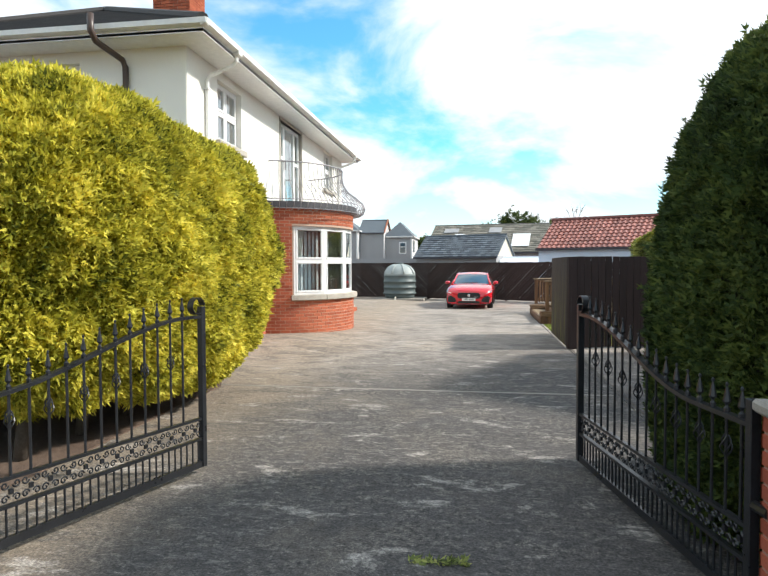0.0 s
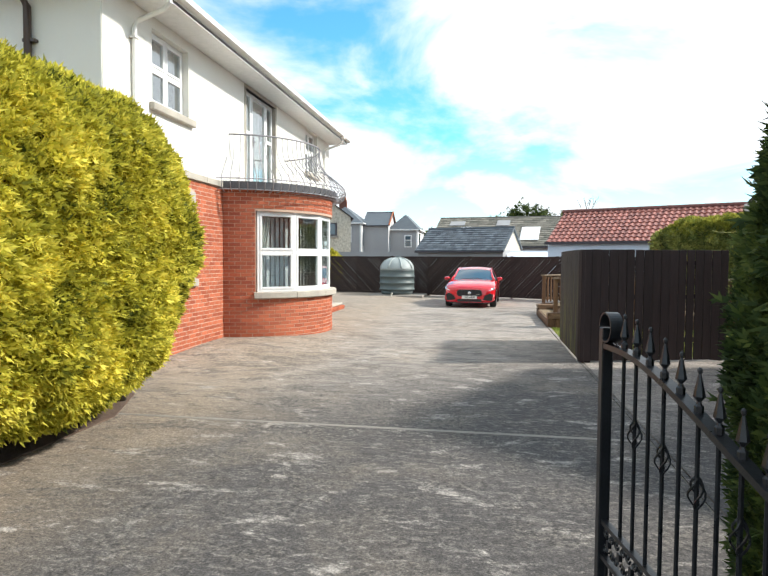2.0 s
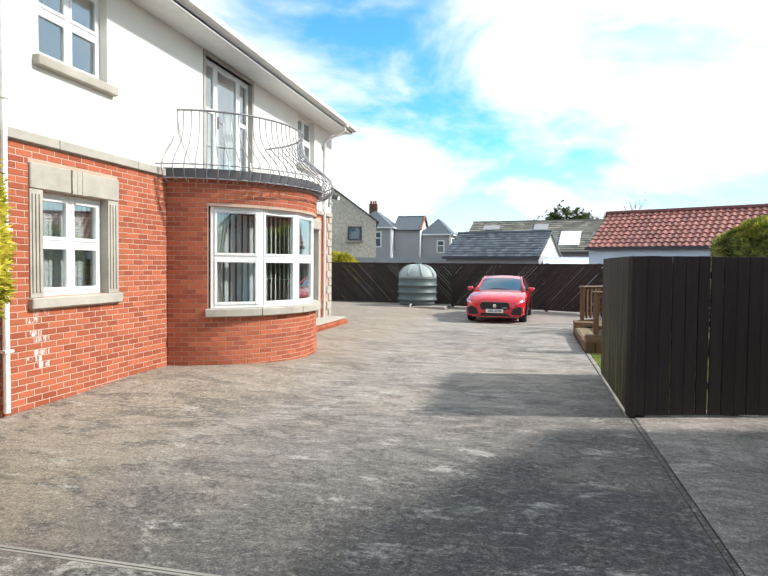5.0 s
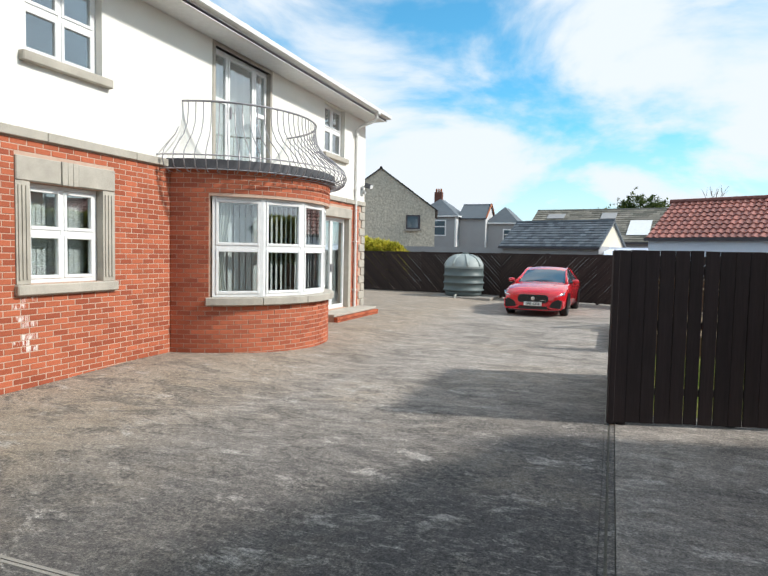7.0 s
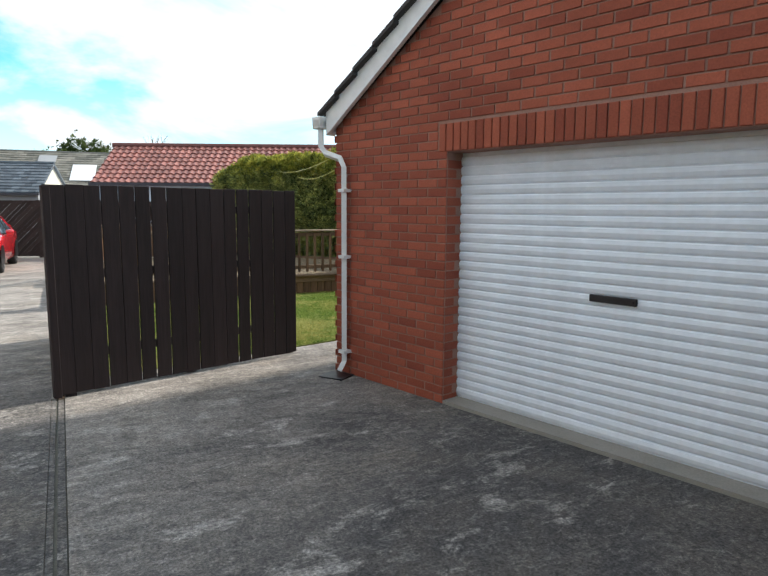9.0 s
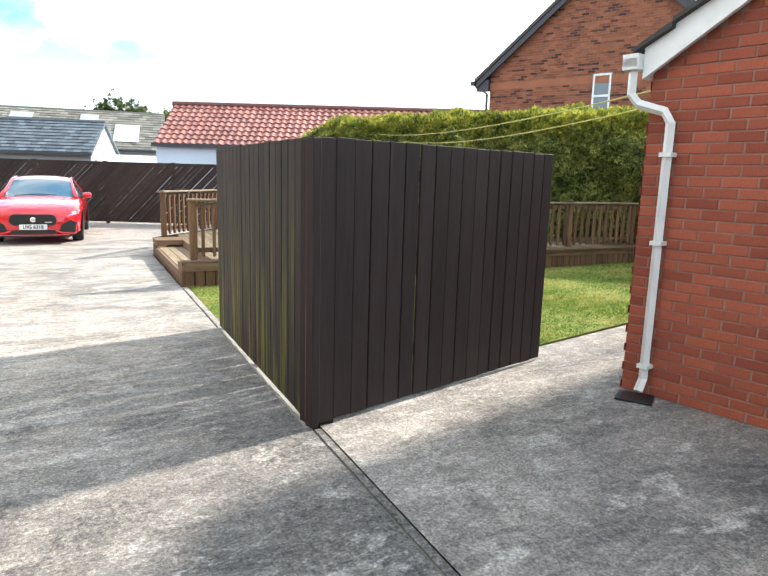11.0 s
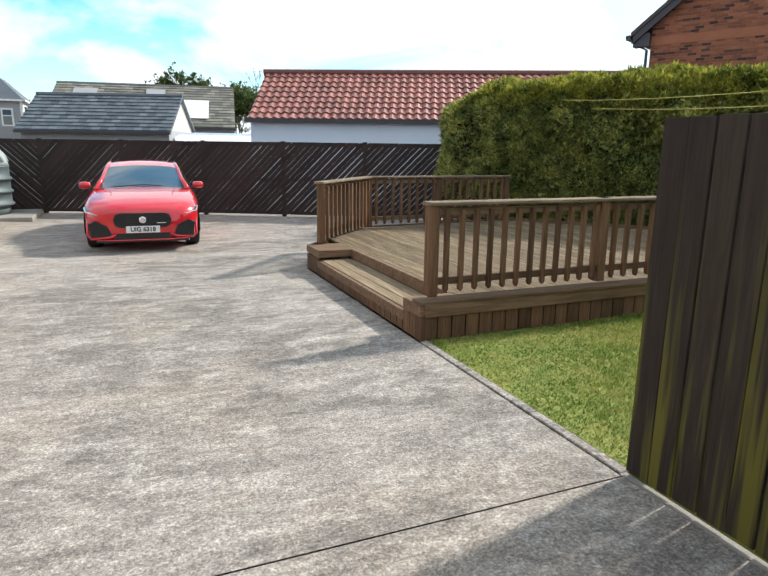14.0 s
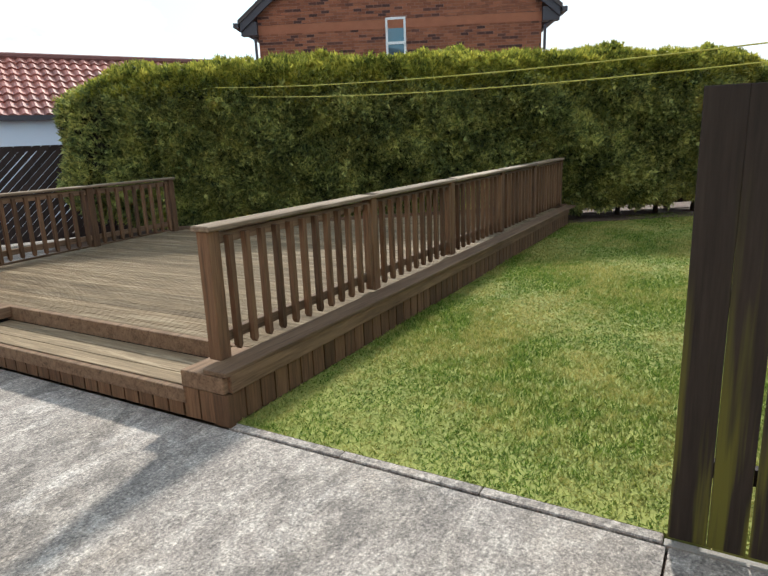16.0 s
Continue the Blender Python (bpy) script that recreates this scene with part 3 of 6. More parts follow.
def upvc_window(name, m, w, h, cols, label, transom=0.5, blinds=None, category="window", opener=()):
    """White window: local x along, -y out, z up from the sill. cols: widths of the lights as fractions."""
    win = thing(name, m, label, category, kind="structure")
    f, d = 0.055, 0.07
    part("window_frame", Geo().box(0, f, 0, d, 0, h).box(w - f, w, 0, d, 0, h).box(f, w - f, 0, d, 0, f).box(f, w - f, 0, d, h - f, h), UPVC, win, bevel=0.006)
    x = f
    inner = w - 2 * f - 0.05 * (len(cols) - 1)
    tz = f + (h - 2 * f) * transom if transom else None
    for i, c in enumerate(cols):
        cw = inner * c / sum(cols)
        rows = [(f, h - f)] if not tz else [(f, tz - 0.03), (tz + 0.03, h - f)]
        for (z0, z1) in rows:
            s = 0.045
            part("sash", Geo().box(x, x + s, -0.012, 0.05, z0, z1).box(x + cw - s, x + cw, -0.012, 0.05, z0, z1).box(x + s, x + cw - s, -0.012, 0.05, z0, z0 + s).box(x + s, x + cw - s, -0.012, 0.05, z1 - s, z1), UPVC, win, bevel=0.005)
            pane = part("pane", Geo().box(x + s - 0.004, x + cw - s + 0.004, 0.016, 0.022, z0 + s - 0.004, z1 - s + 0.004), GLASS, win)
            pane.visible_shadow = False
        if tz:
            part("transom", Geo().box(x, x + cw, 0, d, tz - 0.03, tz + 0.03), UPVC, win, bevel=0.004)
        x += cw
        if i < len(cols) - 1:
            part("mullion", Geo().box(x, x + 0.05, -0.004, d, f, h - f), UPVC, win, bevel=0.004)
            x += 0.05
    return win


def vertical_blind(m, w, h, label, angle=35, step=0.1):
    b = thing("vertical_blind", m, label, "blind", "window blinds")
    part("head_rail", Geo().box(0, w, 0.0, 0.05, h - 0.05, h), UPVC, b)
    base = Geo().box(-0.042, 0.042, -0.001, 0.001, 0, h - 0.06)
    pieces("slat", BLIND, b, [(0, pose(0.05 + i * step, 0.03, 0, 0, 0, angle)) for i in range(int((w - 0.06) / step) + 1)], {0: base})
    return b


# ---- the house ----
HX, HY0, HY1, BAND, TOP = -4.60, 9.92, 21.66, 3.02, 5.36
HW = 8.0
BC, BR = Vector((-4.97, 15.62, 0)), 2.0
house = thing("house_wall", pose(0, 0, 0), "two-storey house wall, red brick below and cream render above", "house wall", kind="structure")
EAST = pose(HX, HY0, 0.0, 0, 0, 90)
lo = lambda y: y - HY0
W1 = (lo(11.17), lo(12.29), 1.27, 2.50)
W2 = (lo(11.14), lo(12.30), 4.02, 5.16)
FD = (lo(14.80), lo(16.60), 3.16, 5.26)
W4 = (lo(19.10), lo(20.26), 4.12, 5.32)
LD = (lo(19.00), lo(20.62), 0.27, 2.60)
BAY = (lo(13.76), lo(17.5), 0.0, 2.98)
wide = lambda o: (o[0] - 0.04, o[1] + 0.04, o[2], o[3])
part("brick_backing", wall_geo(HY1 - HY0, BAND, 0.30, [wide(W1), wide(LD), BAY], EAST), MORTAR, house, "pale mortar joints")
up = [(a, b, c - BAND, d - BAND) for a, b, c, d in (W2, wide(FD), W4)]
part("rendered_wall", wall_geo(HY1 - HY0, TOP - BAND, 0.28, up, EAST @ pose(0, -0.012, BAND)), RENDERED, house, "cream painted render")
NORTH = pose(HX - HW, HY0, 0)
NW = (HW - 2.52, HW - 1.95, 4.2, 5.15)
part("front_wall", wall_geo(HW, TOP, 0.3, [NW], NORTH @ pose(0, -0.012, 0)), RENDERED, house, "cream painted render in shade")
g = Geo().box(HX - HW, HX - 0.3, HY1 - 0.3, HY1, 0, TOP).box(HX - HW, HX - HW + 0.3, HY0 + 0.3, HY1 - 0.3, 0, TOP)
part("rear_wall", g, RENDERED, house)
# floor and slab coloured near-black to stand for unlit rooms
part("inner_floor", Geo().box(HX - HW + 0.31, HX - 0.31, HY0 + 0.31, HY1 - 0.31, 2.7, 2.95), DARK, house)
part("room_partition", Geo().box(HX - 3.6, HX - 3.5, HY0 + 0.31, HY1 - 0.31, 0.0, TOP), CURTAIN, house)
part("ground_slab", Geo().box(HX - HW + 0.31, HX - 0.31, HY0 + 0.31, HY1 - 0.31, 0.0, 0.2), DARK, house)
# stone band between the storeys
for y0 in np.arange(HY0, HY1 - 0.1, 1.49):
    y1 = min(HY1, y0 + 1.484)
    if y1 < 13.8 or y0 > 17.4:
        part("band_stone", Geo().box(HX - 0.02, HX + 0.055, y0, y1, BAND - 0.01, BAND + 0.105), STONE, house, bevel=0.008)
    else:
        if y0 < 13.7:
            part("band_stone", Geo().box(HX - 0.02, HX + 0.055, y0, 13.7, BAND - 0.01, BAND + 0.105), STONE, house, bevel=0.008)
        if y1 > 17.55:
            part("band_stone", Geo().box(HX - 0.02, HX + 0.055, 17.55, y1, BAND - 0.01, BAND + 0.105), STONE, house, bevel=0.008)
# quoins at both corners
for yc, s in ((HY0, 1), (HY1, -1)):
    z, i = 0.0, 0
    while z < BAND - 0.1:
        ln = 0.56 if i % 2 == 0 else 0.33
        ln *= 1.0 if s > 0 else 0.62
        a, b = sorted((yc - s * 0.02, yc + s * ln))
        g = Geo().box(HX - 0.3, HX + 0.035, a, b, z + 0.004, min(z + 0.21, BAND - 0.012))
        part("quoin_stone", g, STONE, house, bevel=0.014)
        z += 0.218
        i += 1
hq = [(0, 0.33, 0, BAND), (lo(21.3), lo(HY1), 0, BAND)]
sur1 = (lo(10.98), lo(12.50), 1.14, 2.80)
surd = (lo(18.86), lo(20.78), 0.0, 2.86)
brick_wall(EAST, HY1 - HY0, BAND - 0.02, hq + [sur1, surd, BAY], BRICK, house, near=(0.34, 3.78, 0.55, 2.3),
           salt=lambda x, z: (lo(10.94) < x < lo(11.16) and 0.42 < z < 1.08 and int(z * 53 + x * 31) % 5) or (lo(12.36) < x < lo(12.52) and 0.72 < z < 1.1 and int(z * 40) % 3))

# stone surround of the lower window
sw = thing("window_surround", EAST, "carved cast-stone surround with keystone and sill", "window surround", kind="structure")
a, b = sur1[0], sur1[1]
part("lintel", Geo().box(a, (a + b) / 2 - 0.13, -0.035, 0.25, 2.51, 2.80).box((a + b) / 2 + 0.13, b, -0.035, 0.25, 2.51, 2.80), STONE, sw, bevel=0.01)
key = Geo()
for i in range(3):
    key.prism([((a + b) / 2 - 0.125 + i * 0.085, 2.51), ((a + b) / 2 - 0.125 + i * 0.085 + 0.075, 2.51), ((a + b) / 2 - 0.12 + i * 0.083 + 0.075, 2.80), ((a + b) / 2 - 0.13 + i * 0.087, 2.80)], -0.05, 0.2, 1)
part("keystone", key, STONE, sw, "fluted keystone")
for x0, x1 in ((a, W1[0]), (W1[1], b)):
    g = Geo().box(x0, x1, -0.02, 0.14, 1.27, 2.505)
    for i in range(3):
        xx = x0 + (x1 - x0) * (0.22 + 0.27 * i)
        g.box(xx - 0.014, xx + 0.014, -0.034, -0.018, 1.33, 2.45)
    part("pilaster", g, STONE, sw)
part("sill", Geo().box(a - 0.02, b + 0.02, -0.075, 0.2, 1.14, 1.265), STONE, sw, bevel=0.012)
upvc_window("window_1", EAST @ pose(W1[0], 0.10, 1.27), W1[1] - W1[0], 1.23, (1, 1), "white plastic four-light window with drawn blinds", 0.52)
vertical_blind(EAST @ pose(W1[0] + 0.06, 0.24, 1.32), 1.0, 1.15, "pale grey closed vertical blind behind glass", 7, 0.082)
upvc_window("window_2", EAST @ pose(W2[0], 0.10, 4.02), W2[1] - W2[0], 1.14, (1, 1), "white plastic four-light upstairs window", 0.52)
part("sill", Geo(EAST).box(W2[0] - 0.09, W2[1] + 0.12, -0.10, 0.12, 3.90, 4.02), STONE, house, "grey stone sill", bevel=0.012)
upvc_window("window_3", EAST @ pose(W4[0], 0.10, 4.12), W4[1] - W4[0], 1.20, (1, 1), "white plastic four-light upstairs window", 0.52)
part("sill", Geo(EAST).box(W4[0] - 0.09, W4[1] + 0.12, -0.10, 0.12, 4.00, 4.12), STONE, house, "grey stone sill", bevel=0.012)
upvc_window("window_4", NORTH @ pose(NW[0], 0.10, 4.2), NW[1] - NW[0], 0.95, (1,), "small white plastic window in the shaded gable wall", None)
# balcony doors upstairs
w = FD[1] - FD[0]
d1 = upvc_window("door_1", EAST @ pose(FD[0], 0.06, 3.16), w, 2.10, (0.55, 1.15, 0.55), "white plastic balcony door between two side lights", None, category="door")
part("transom", Geo().box(0.06, 0.42, -0.01, 0.06, 1.18, 1.26).box(w - 0.44, w - 0.06, -0.01, 0.06, 1.18, 1.26), UPVC, d1)
part("door_handle", Geo().box(0.52, 0.545, -0.05, -0.01, 0.95, 1.16).tube([(0.532, -0.04, 1.06), (0.532, -0.06, 1.06), (0.64, -0.06, 1.06)], 0.009), GALV, d1, "metal lever handle")
part("door_surround", Geo(EAST).box(FD[0] - 0.07, FD[0], -0.03, 0.12, 3.16, 5.26).box(FD[1], FD[1] + 0.07, -0.03, 0.12, 3.16, 5.26).box(FD[0] - 0.07, FD[1] + 0.07, -0.03, 0.12, 5.26, 5.33), STONE, house)
# curtain widened across the side lights in place of the sky's reflection
cur = thing("curtain", EAST @ pose(FD[0] + 0.03, 0.35, 3.16), "pale blue-grey curtain behind the balcony door, widened to stand for reflected sky", "curtain")
g = Geo()
vs = [(x / 30.0 * 1.74, 0.03 * math.sin(x * 1.3), z) for z in (0, 2.0) for x in range(31)]
g.add(vs, [(i, i + 1, i + 32, i + 31) for i in range(30)])
part("cloth", g, CURTAIN, cur)
# garden doors downstairs
w = LD[1] - LD[0]
d2 = upvc_window("door_2", EAST @ pose(LD[0], 0.12, 0.27), w, 2.33, (1, 1), "white plastic double garden doors with closed blinds", None, category="door")
part("door_handle", Geo().box(w / 2 - 0.06, w / 2 - 0.035, -0.05, -0.015, 0.95, 1.15).box(w / 2 + 0.035, w / 2 + 0.06, -0.05, -0.015, 0.95, 1.15), GALV, d2, "metal handle plates")
vertical_blind(EAST @ pose(LD[0] + 0.08, 0.28, 0.35), w - 0.16, 2.1, "grey closed vertical blind behind garden doors", 10, 0.082)
ds = thing("door_surround", EAST, "cast-stone surround of the garden doors", "door surround", kind="structure")
part("lintel", Geo().box(surd[0], surd[1], -0.035, 0.25, 2.61, 2.86), STONE, ds, bevel=0.01)
part("pilaster", Geo().box(surd[0], LD[0], -0.02, 0.14, 0.05, 2.605), STONE, ds, bevel=0.008)
part("pilaster", Geo().box(LD[1], surd[1], -0.02, 0.14, 0.05, 2.605), STONE, ds, bevel=0.008)
step = thing("door_step", pose(0, 0, 0), "low brick step with a stone slab top", "step")
part("slab_top", Geo().box(HX + 0.002, HX + 0.55, 18.65, 21.35, 0.20, 0.26), STONE, step, bevel=0.01)
brick_wall(pose(HX + 0.52, 18.68, 0.05, 0, 0, 90), 2.64, 0.16, [], BRICK, step, depth=0.1)
part("core", Geo().box(HX + 0.002, HX + 0.51, 18.68, 21.32, 0.0, 0.20), MORTAR, step)

# ---- the bay ----
bay = thing("bay_window", pose(BC.x, BC.y, 0), "curved red brick bay with five white windows", "bay window", kind="structure")


def arc_shell(r0, r1, z0, z1, a0=-100, a1=100, n=44):
    g = Geo()
    vs = []
    for i in range(n + 1):
        a = radians(a0 + (a1 - a0) * i / n)
        for r, z in ((r0, z0), (r1, z0), (r1, z1), (r0, z1)):
            vs.append((r * math.cos(a), r * math.sin(a), z))
    fs = [(4 * i + j, 4 * i + (j + 1) % 4, 4 * i + 4 + (j + 1) % 4, 4 * i + 4 + j) for i in range(n) for j in range(4)]
    fs += [(0, 3, 2, 1), (4 * n, 4 * n + 1, 4 * n + 2, 4 * n + 3)]
    return g.add(vs, fs)


BA = 79
part("brick_backing", arc_shell(BR - 0.25, BR - 0.004, 0, 0.84, -BA, BA), MORTAR, bay)
part("brick_backing", arc_shell(BR - 0.25, BR - 0.004, 2.58, 3.0, -BA, BA), MORTAR, bay)
part("brick_backing", arc_shell(BR - 0.25, BR - 0.004, 0.84, 2.58, -BA, -61, 6), MORTAR, bay)
part("brick_backing", arc_shell(BR - 0.25, BR - 0.004, 0.84, 2.58, 61, BA, 6), MORTAR, bay)
items, rest, base = [], Geo(), {}
da = math.degrees((L + J) / BR)
for r in range(40):
    z = 0.005 + r * (H + J)
    if z > 2.95:
        break
    runs = [(-BA, -61.5), (61.5, BA)] if 0.80 < z < 2.57 else [(-BA, BA)]
    a = -BA - (da / 2 if r % 2 else 0)
    while a < BA:
        for s0, s1 in runs:
            p, q = max(a, s0), min(a + da - math.degrees(J / BR), s1)
            ln = round(radians(q - p) * BR, 2)
            if q - p <= 0 or ln < 0.03:
                continue
            base.setdefault(ln, chamfered(ln, 0.10, H, 0.003))
            mm = pose(0, 0, 0, 0, 0, (p + q) / 2) @ pose(BR - 0.10, -ln / 2, z, 0, 0, 90)
            if len(items) < 300 and a < 25 and (z < 0.8 or z > 2.5):
                items.append((ln, mm))
            else:
                rest.add(base[ln].v, base[ln].f, mm)
        a += da
part("brickwork", rest, BRICK, bay)["kind"] = "stuff"
pieces("brick", BRICK, bay, items, base)
for i in range(5):
    a0, a1 = -62.5 + 25 * i, -62.5 + 25 * (i + 1)
    part("sill", arc_shell(BR - 0.2, BR + 0.10, 0.845, 0.965, a0 + 0.12, a1 - 0.12, 6), STONE, bay, "weathered stone sill piece", bevel=0.008)
rw = BR - 0.02
for i in range(5):
    a0, a1 = radians(-60 + 24 * i), radians(-60 + 24 * (i + 1))
    p0, p1 = Vector((rw * math.cos(a0), rw * math.sin(a0), 0)), Vector((rw * math.cos(a1), rw * math.sin(a1), 0))
    w = (p1 - p0).length
    m = Matrix.Translation(BC + p0) @ pose(0, 0, 0.965, 0, 0, math.degrees(math.atan2((p1 - p0).y, (p1 - p0).x)))
    upvc_window("window_%d" % (5 + i), m @ pose(0.004, 0.03, 0), w - 0.008, 1.62, (1,), "white plastic bay window light with transom", 0.50)
    vertical_blind(m @ pose(0.06, 0.20, 0.02), w - 0.12, 1.55, "white half-open vertical blind in the bay", 34 if i == 1 else 16, 0.10)
    if i in (0, 4):
        c = thing("curtain", m @ pose(0.02, 0.14, 0.02), "cream tied-back curtain in the bay", "curtain", "bay curtains")
        g = Geo()
        vs = [((x / 20.0) * 0.34 * (0.45 + 0.55 * abs(z - 0.5) / 1.1), 0.02 * math.sin(x * 1.9), z) for z in (0, 0.3, 0.6, 0.9, 1.2, 1.55) for x in range(21)]
        g.add(vs, [(j * 21 + q, j * 21 + q + 1, (j + 1) * 21 + q + 1, (j + 1) * 21 + q) for j in range(5) for q in range(20)])
        part("cloth", g, CURTAIN, c, smooth=True)
# ceiling takes the same painted room shade
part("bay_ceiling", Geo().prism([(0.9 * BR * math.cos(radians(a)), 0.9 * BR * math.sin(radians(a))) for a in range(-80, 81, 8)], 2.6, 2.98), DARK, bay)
part("balcony_slab", arc_shell(0.3, BR + 0.10, 3.0, 3.14, -84, 84), LEAD, bay, "dark lead-faced balcony edge")

balcony = thing("balcony_railing", pose(BC.x, BC.y, 0), "grey wrought-iron bow-bellied balcony railing", "railing")
prof = [(1.72, 4.10), (1.72, 3.95), (1.76, 3.75), (1.90, 3.55), (2.12, 3.38), (2.28, 3.24), (2.32, 3.12), (2.27, 3.00), (2.12, 2.94), (1.98, 2.95)]
items = []
base = {0: Geo().tube([(r, 0, z) for r, z in prof], 0.0085, 5)}
for i in range(41):
    items.append((0, pose(0, 0, 0, 0, 0, -82 + 164 * i / 40)))
pieces("bar", GALV, balcony, items, base)
ring = lambda r, z, a=82: [(r * math.cos(radians(t)), r * math.sin(radians(t)), z) for t in np.linspace(-a, a, 48)]
part("top_rail", Geo().tube(ring(1.72, 4.11), 0.018, 6), GALV, balcony)
part("lower_rail", Geo().tube(ring(2.30, 3.17), 0.011, 5), GALV, balcony)
part("bottom_rail", Geo().tube(ring(2.22, 2.97), 0.011, 5), GALV, balcony)
for s in (-1, 1):
    a = radians(82 * s)
    part("end_post", Geo().box(1.72 * math.cos(a) - 0.06, 1.72 * math.cos(a) + 0.02, 1.72 * math.sin(a) - 0.012, 1.72 * math.sin(a) + 0.012, 3.9, 4.13), GALV, balcony)

# ---- roof, gutters, chimney ----
OV = 0.58
EX0, EX1, EY0, EY1, EZ = HX - HW - OV, HX + OV, HY0 - OV, HY1 + 0.12, 5.50
roof = thing("roof", pose(0, 0, 0), "shallow hipped roof of dark brown concrete tiles", "roof", kind="structure")
half = (EX1 - EX0) / 2
cx, rz = (EX0 + EX1) / 2, EZ + half * 0.50
ry0, ry1 = EY0 + half, EY1 - half * 0.9
g = Geo().add([(EX0, EY0, EZ), (EX1, EY0, EZ), (EX1, EY1, EZ), (EX0, EY1, EZ), (cx, ry0, rz), (cx, ry1, rz)],
              [(0, 1, 4), (1, 2, 5, 4), (2, 3, 5), (3, 0, 4, 5), (3, 2, 1, 0)])
part("roof_deck", g, SLATE, roof)
g = Geo()
n = 15
for i in range(n):
    t0, t1 = i / n, (i + 1) / n
    for side in range(2):
        if side == 0:
            q = lambda t, dz: [(EX0 + half * t, EY0 + half * t, EZ + half * 0.5 * t + dz), (EX1 - half * t, EY0 + half * t, EZ + half * 0.5 * t + dz)]
        else:
            q = lambda t, dz: [(EX1 - half * t, EY0 + half * t, EZ + half * 0.5 * t + dz), (EX1 - half * t, EY1 - half * 0.9 * t, EZ + half * 0.5 * t + dz)]
        a, b = q(t0, 0.035), q(t1, 0.008)
        g.add([*a, b[1], b[0]], [(0, 1, 2, 3)])
        a2 = q(t0, 0.0)
        g.add([*a2, a[1], a[0]], [(0, 1, 2, 3)])
part("tile_courses", g, SLATE, roof)
for p, q in (((EX1, EY0, EZ), (cx, ry0, rz)), ((EX0, EY0, EZ), (cx, ry0, rz)), ((cx, ry0, rz), (cx, ry1, rz))):
    part("ridge_tiles", Geo().tube([Vector(p) + Vector((0, 0, 0.03)), Vector(q) + Vector((0, 0, 0.03))], 0.10, 8), SLATE, roof)
part("soffit", Geo().box(EX0, EX1, EY0, HY0 + 0.2, TOP - 0.02, TOP + 0.02).box(HX - 0.2, EX1, HY0 + 0.2, EY1, TOP - 0.02, TOP + 0.02), UPVC, roof, "white soffit boards")
part("fascia", Geo().box(EX1 - 0.03, EX1, EY0, EY1, TOP - 0.03, EZ).box(EX0, EX1 - 0.03, EY0, EY0 + 0.03, TOP - 0.03, EZ), UPVC, roof, "white fascia boards")
gut = [(0, 0), (0.11, 0.03), (0.12, 0.11), (0.105, 0.11), (0.09, 0.045), (0.015, 0.02), (0.015, 0.11), (0, 0.11)]
part("gutter", Geo().prism([(EX1 + a, EZ - 0.10 + b) for a, b in gut], EY0 - 0.1, EY1 + 0.1, 1), GUTTER, roof, "white square gutter")
part("gutter", Geo().prism([(EY0 - a, EZ - 0.10 + b) for a, b in gut], EX0, EX1 + 0.1, 0), GUTTER, roof, "white square gutter")
for y in (10.60, 20.95):
    z0 = 0.0
    dpipe = thing("downpipe", pose(HX + 0.06, y, 0), "white plastic rainwater downpipe fixed to the wall", "downpipe", "house downpipes")
    x1 = EX1 - HX - 0.02
    part("pipe", Geo().tube([(0, 0, 0.05), (0, 0, 4.95), (0.06, 0, 5.05), (x1 - 0.1, 0, 5.18), (x1, 0, 5.27), (x1, 0, 5.42)], 0.036, 10), GUTTER, dpipe)
    part("hopper", Geo().box(x1 - 0.06, x1 + 0.08, -0.08, 0.08, 5.36, 5.48), GUTTER, dpipe, bevel=0.01)
    for z in (0.7, 2.0, 3.4, 4.8):
        part("bracket", Geo().box(-0.06, 0.045, -0.06, 0.06, z, z + 0.03), GUTTER, dpipe)
sp = thing("soil_pipe", pose(HX - 1.05, HY0 - 0.08, 0), "dark brown soil pipe with a swan neck past the gutter", "pipe")
part("pipe", Geo().tube([(0, 0, 2.0), (0, 0, 5.02), (-0.02, -0.06, 5.12), (-0.06, -0.35, 5.17), (-0.10, -0.66, 5.22), (-0.12, -0.76, 5.36), (-0.12, -0.76, 5.62)], 0.052, 10), BROWNPIPE, sp, smooth=True)
part("bracket", Geo().box(-0.07, 0.11, -0.02, 0.09, 4.55, 4.59), BROWNPIPE, sp)
chim = thing("chimney", pose(-7.5, 15.4, 6.4), "square red brick chimney stack on the roof", "chimney")
part("core", Geo().box(-0.49, 0.49, -0.42, 0.42, -0.4, 3.6), MORTAR, chim)
for a_, wd in ((0, 1.0), (90, 0.86)):
    off = pose(-0.5, -0.42, 0) if a_ == 0 else pose(0.49, -0.43, 0, 0, 0, 90)
    brick_wall(off, wd, 3.6, [], BRICK, chim, depth=0.02)
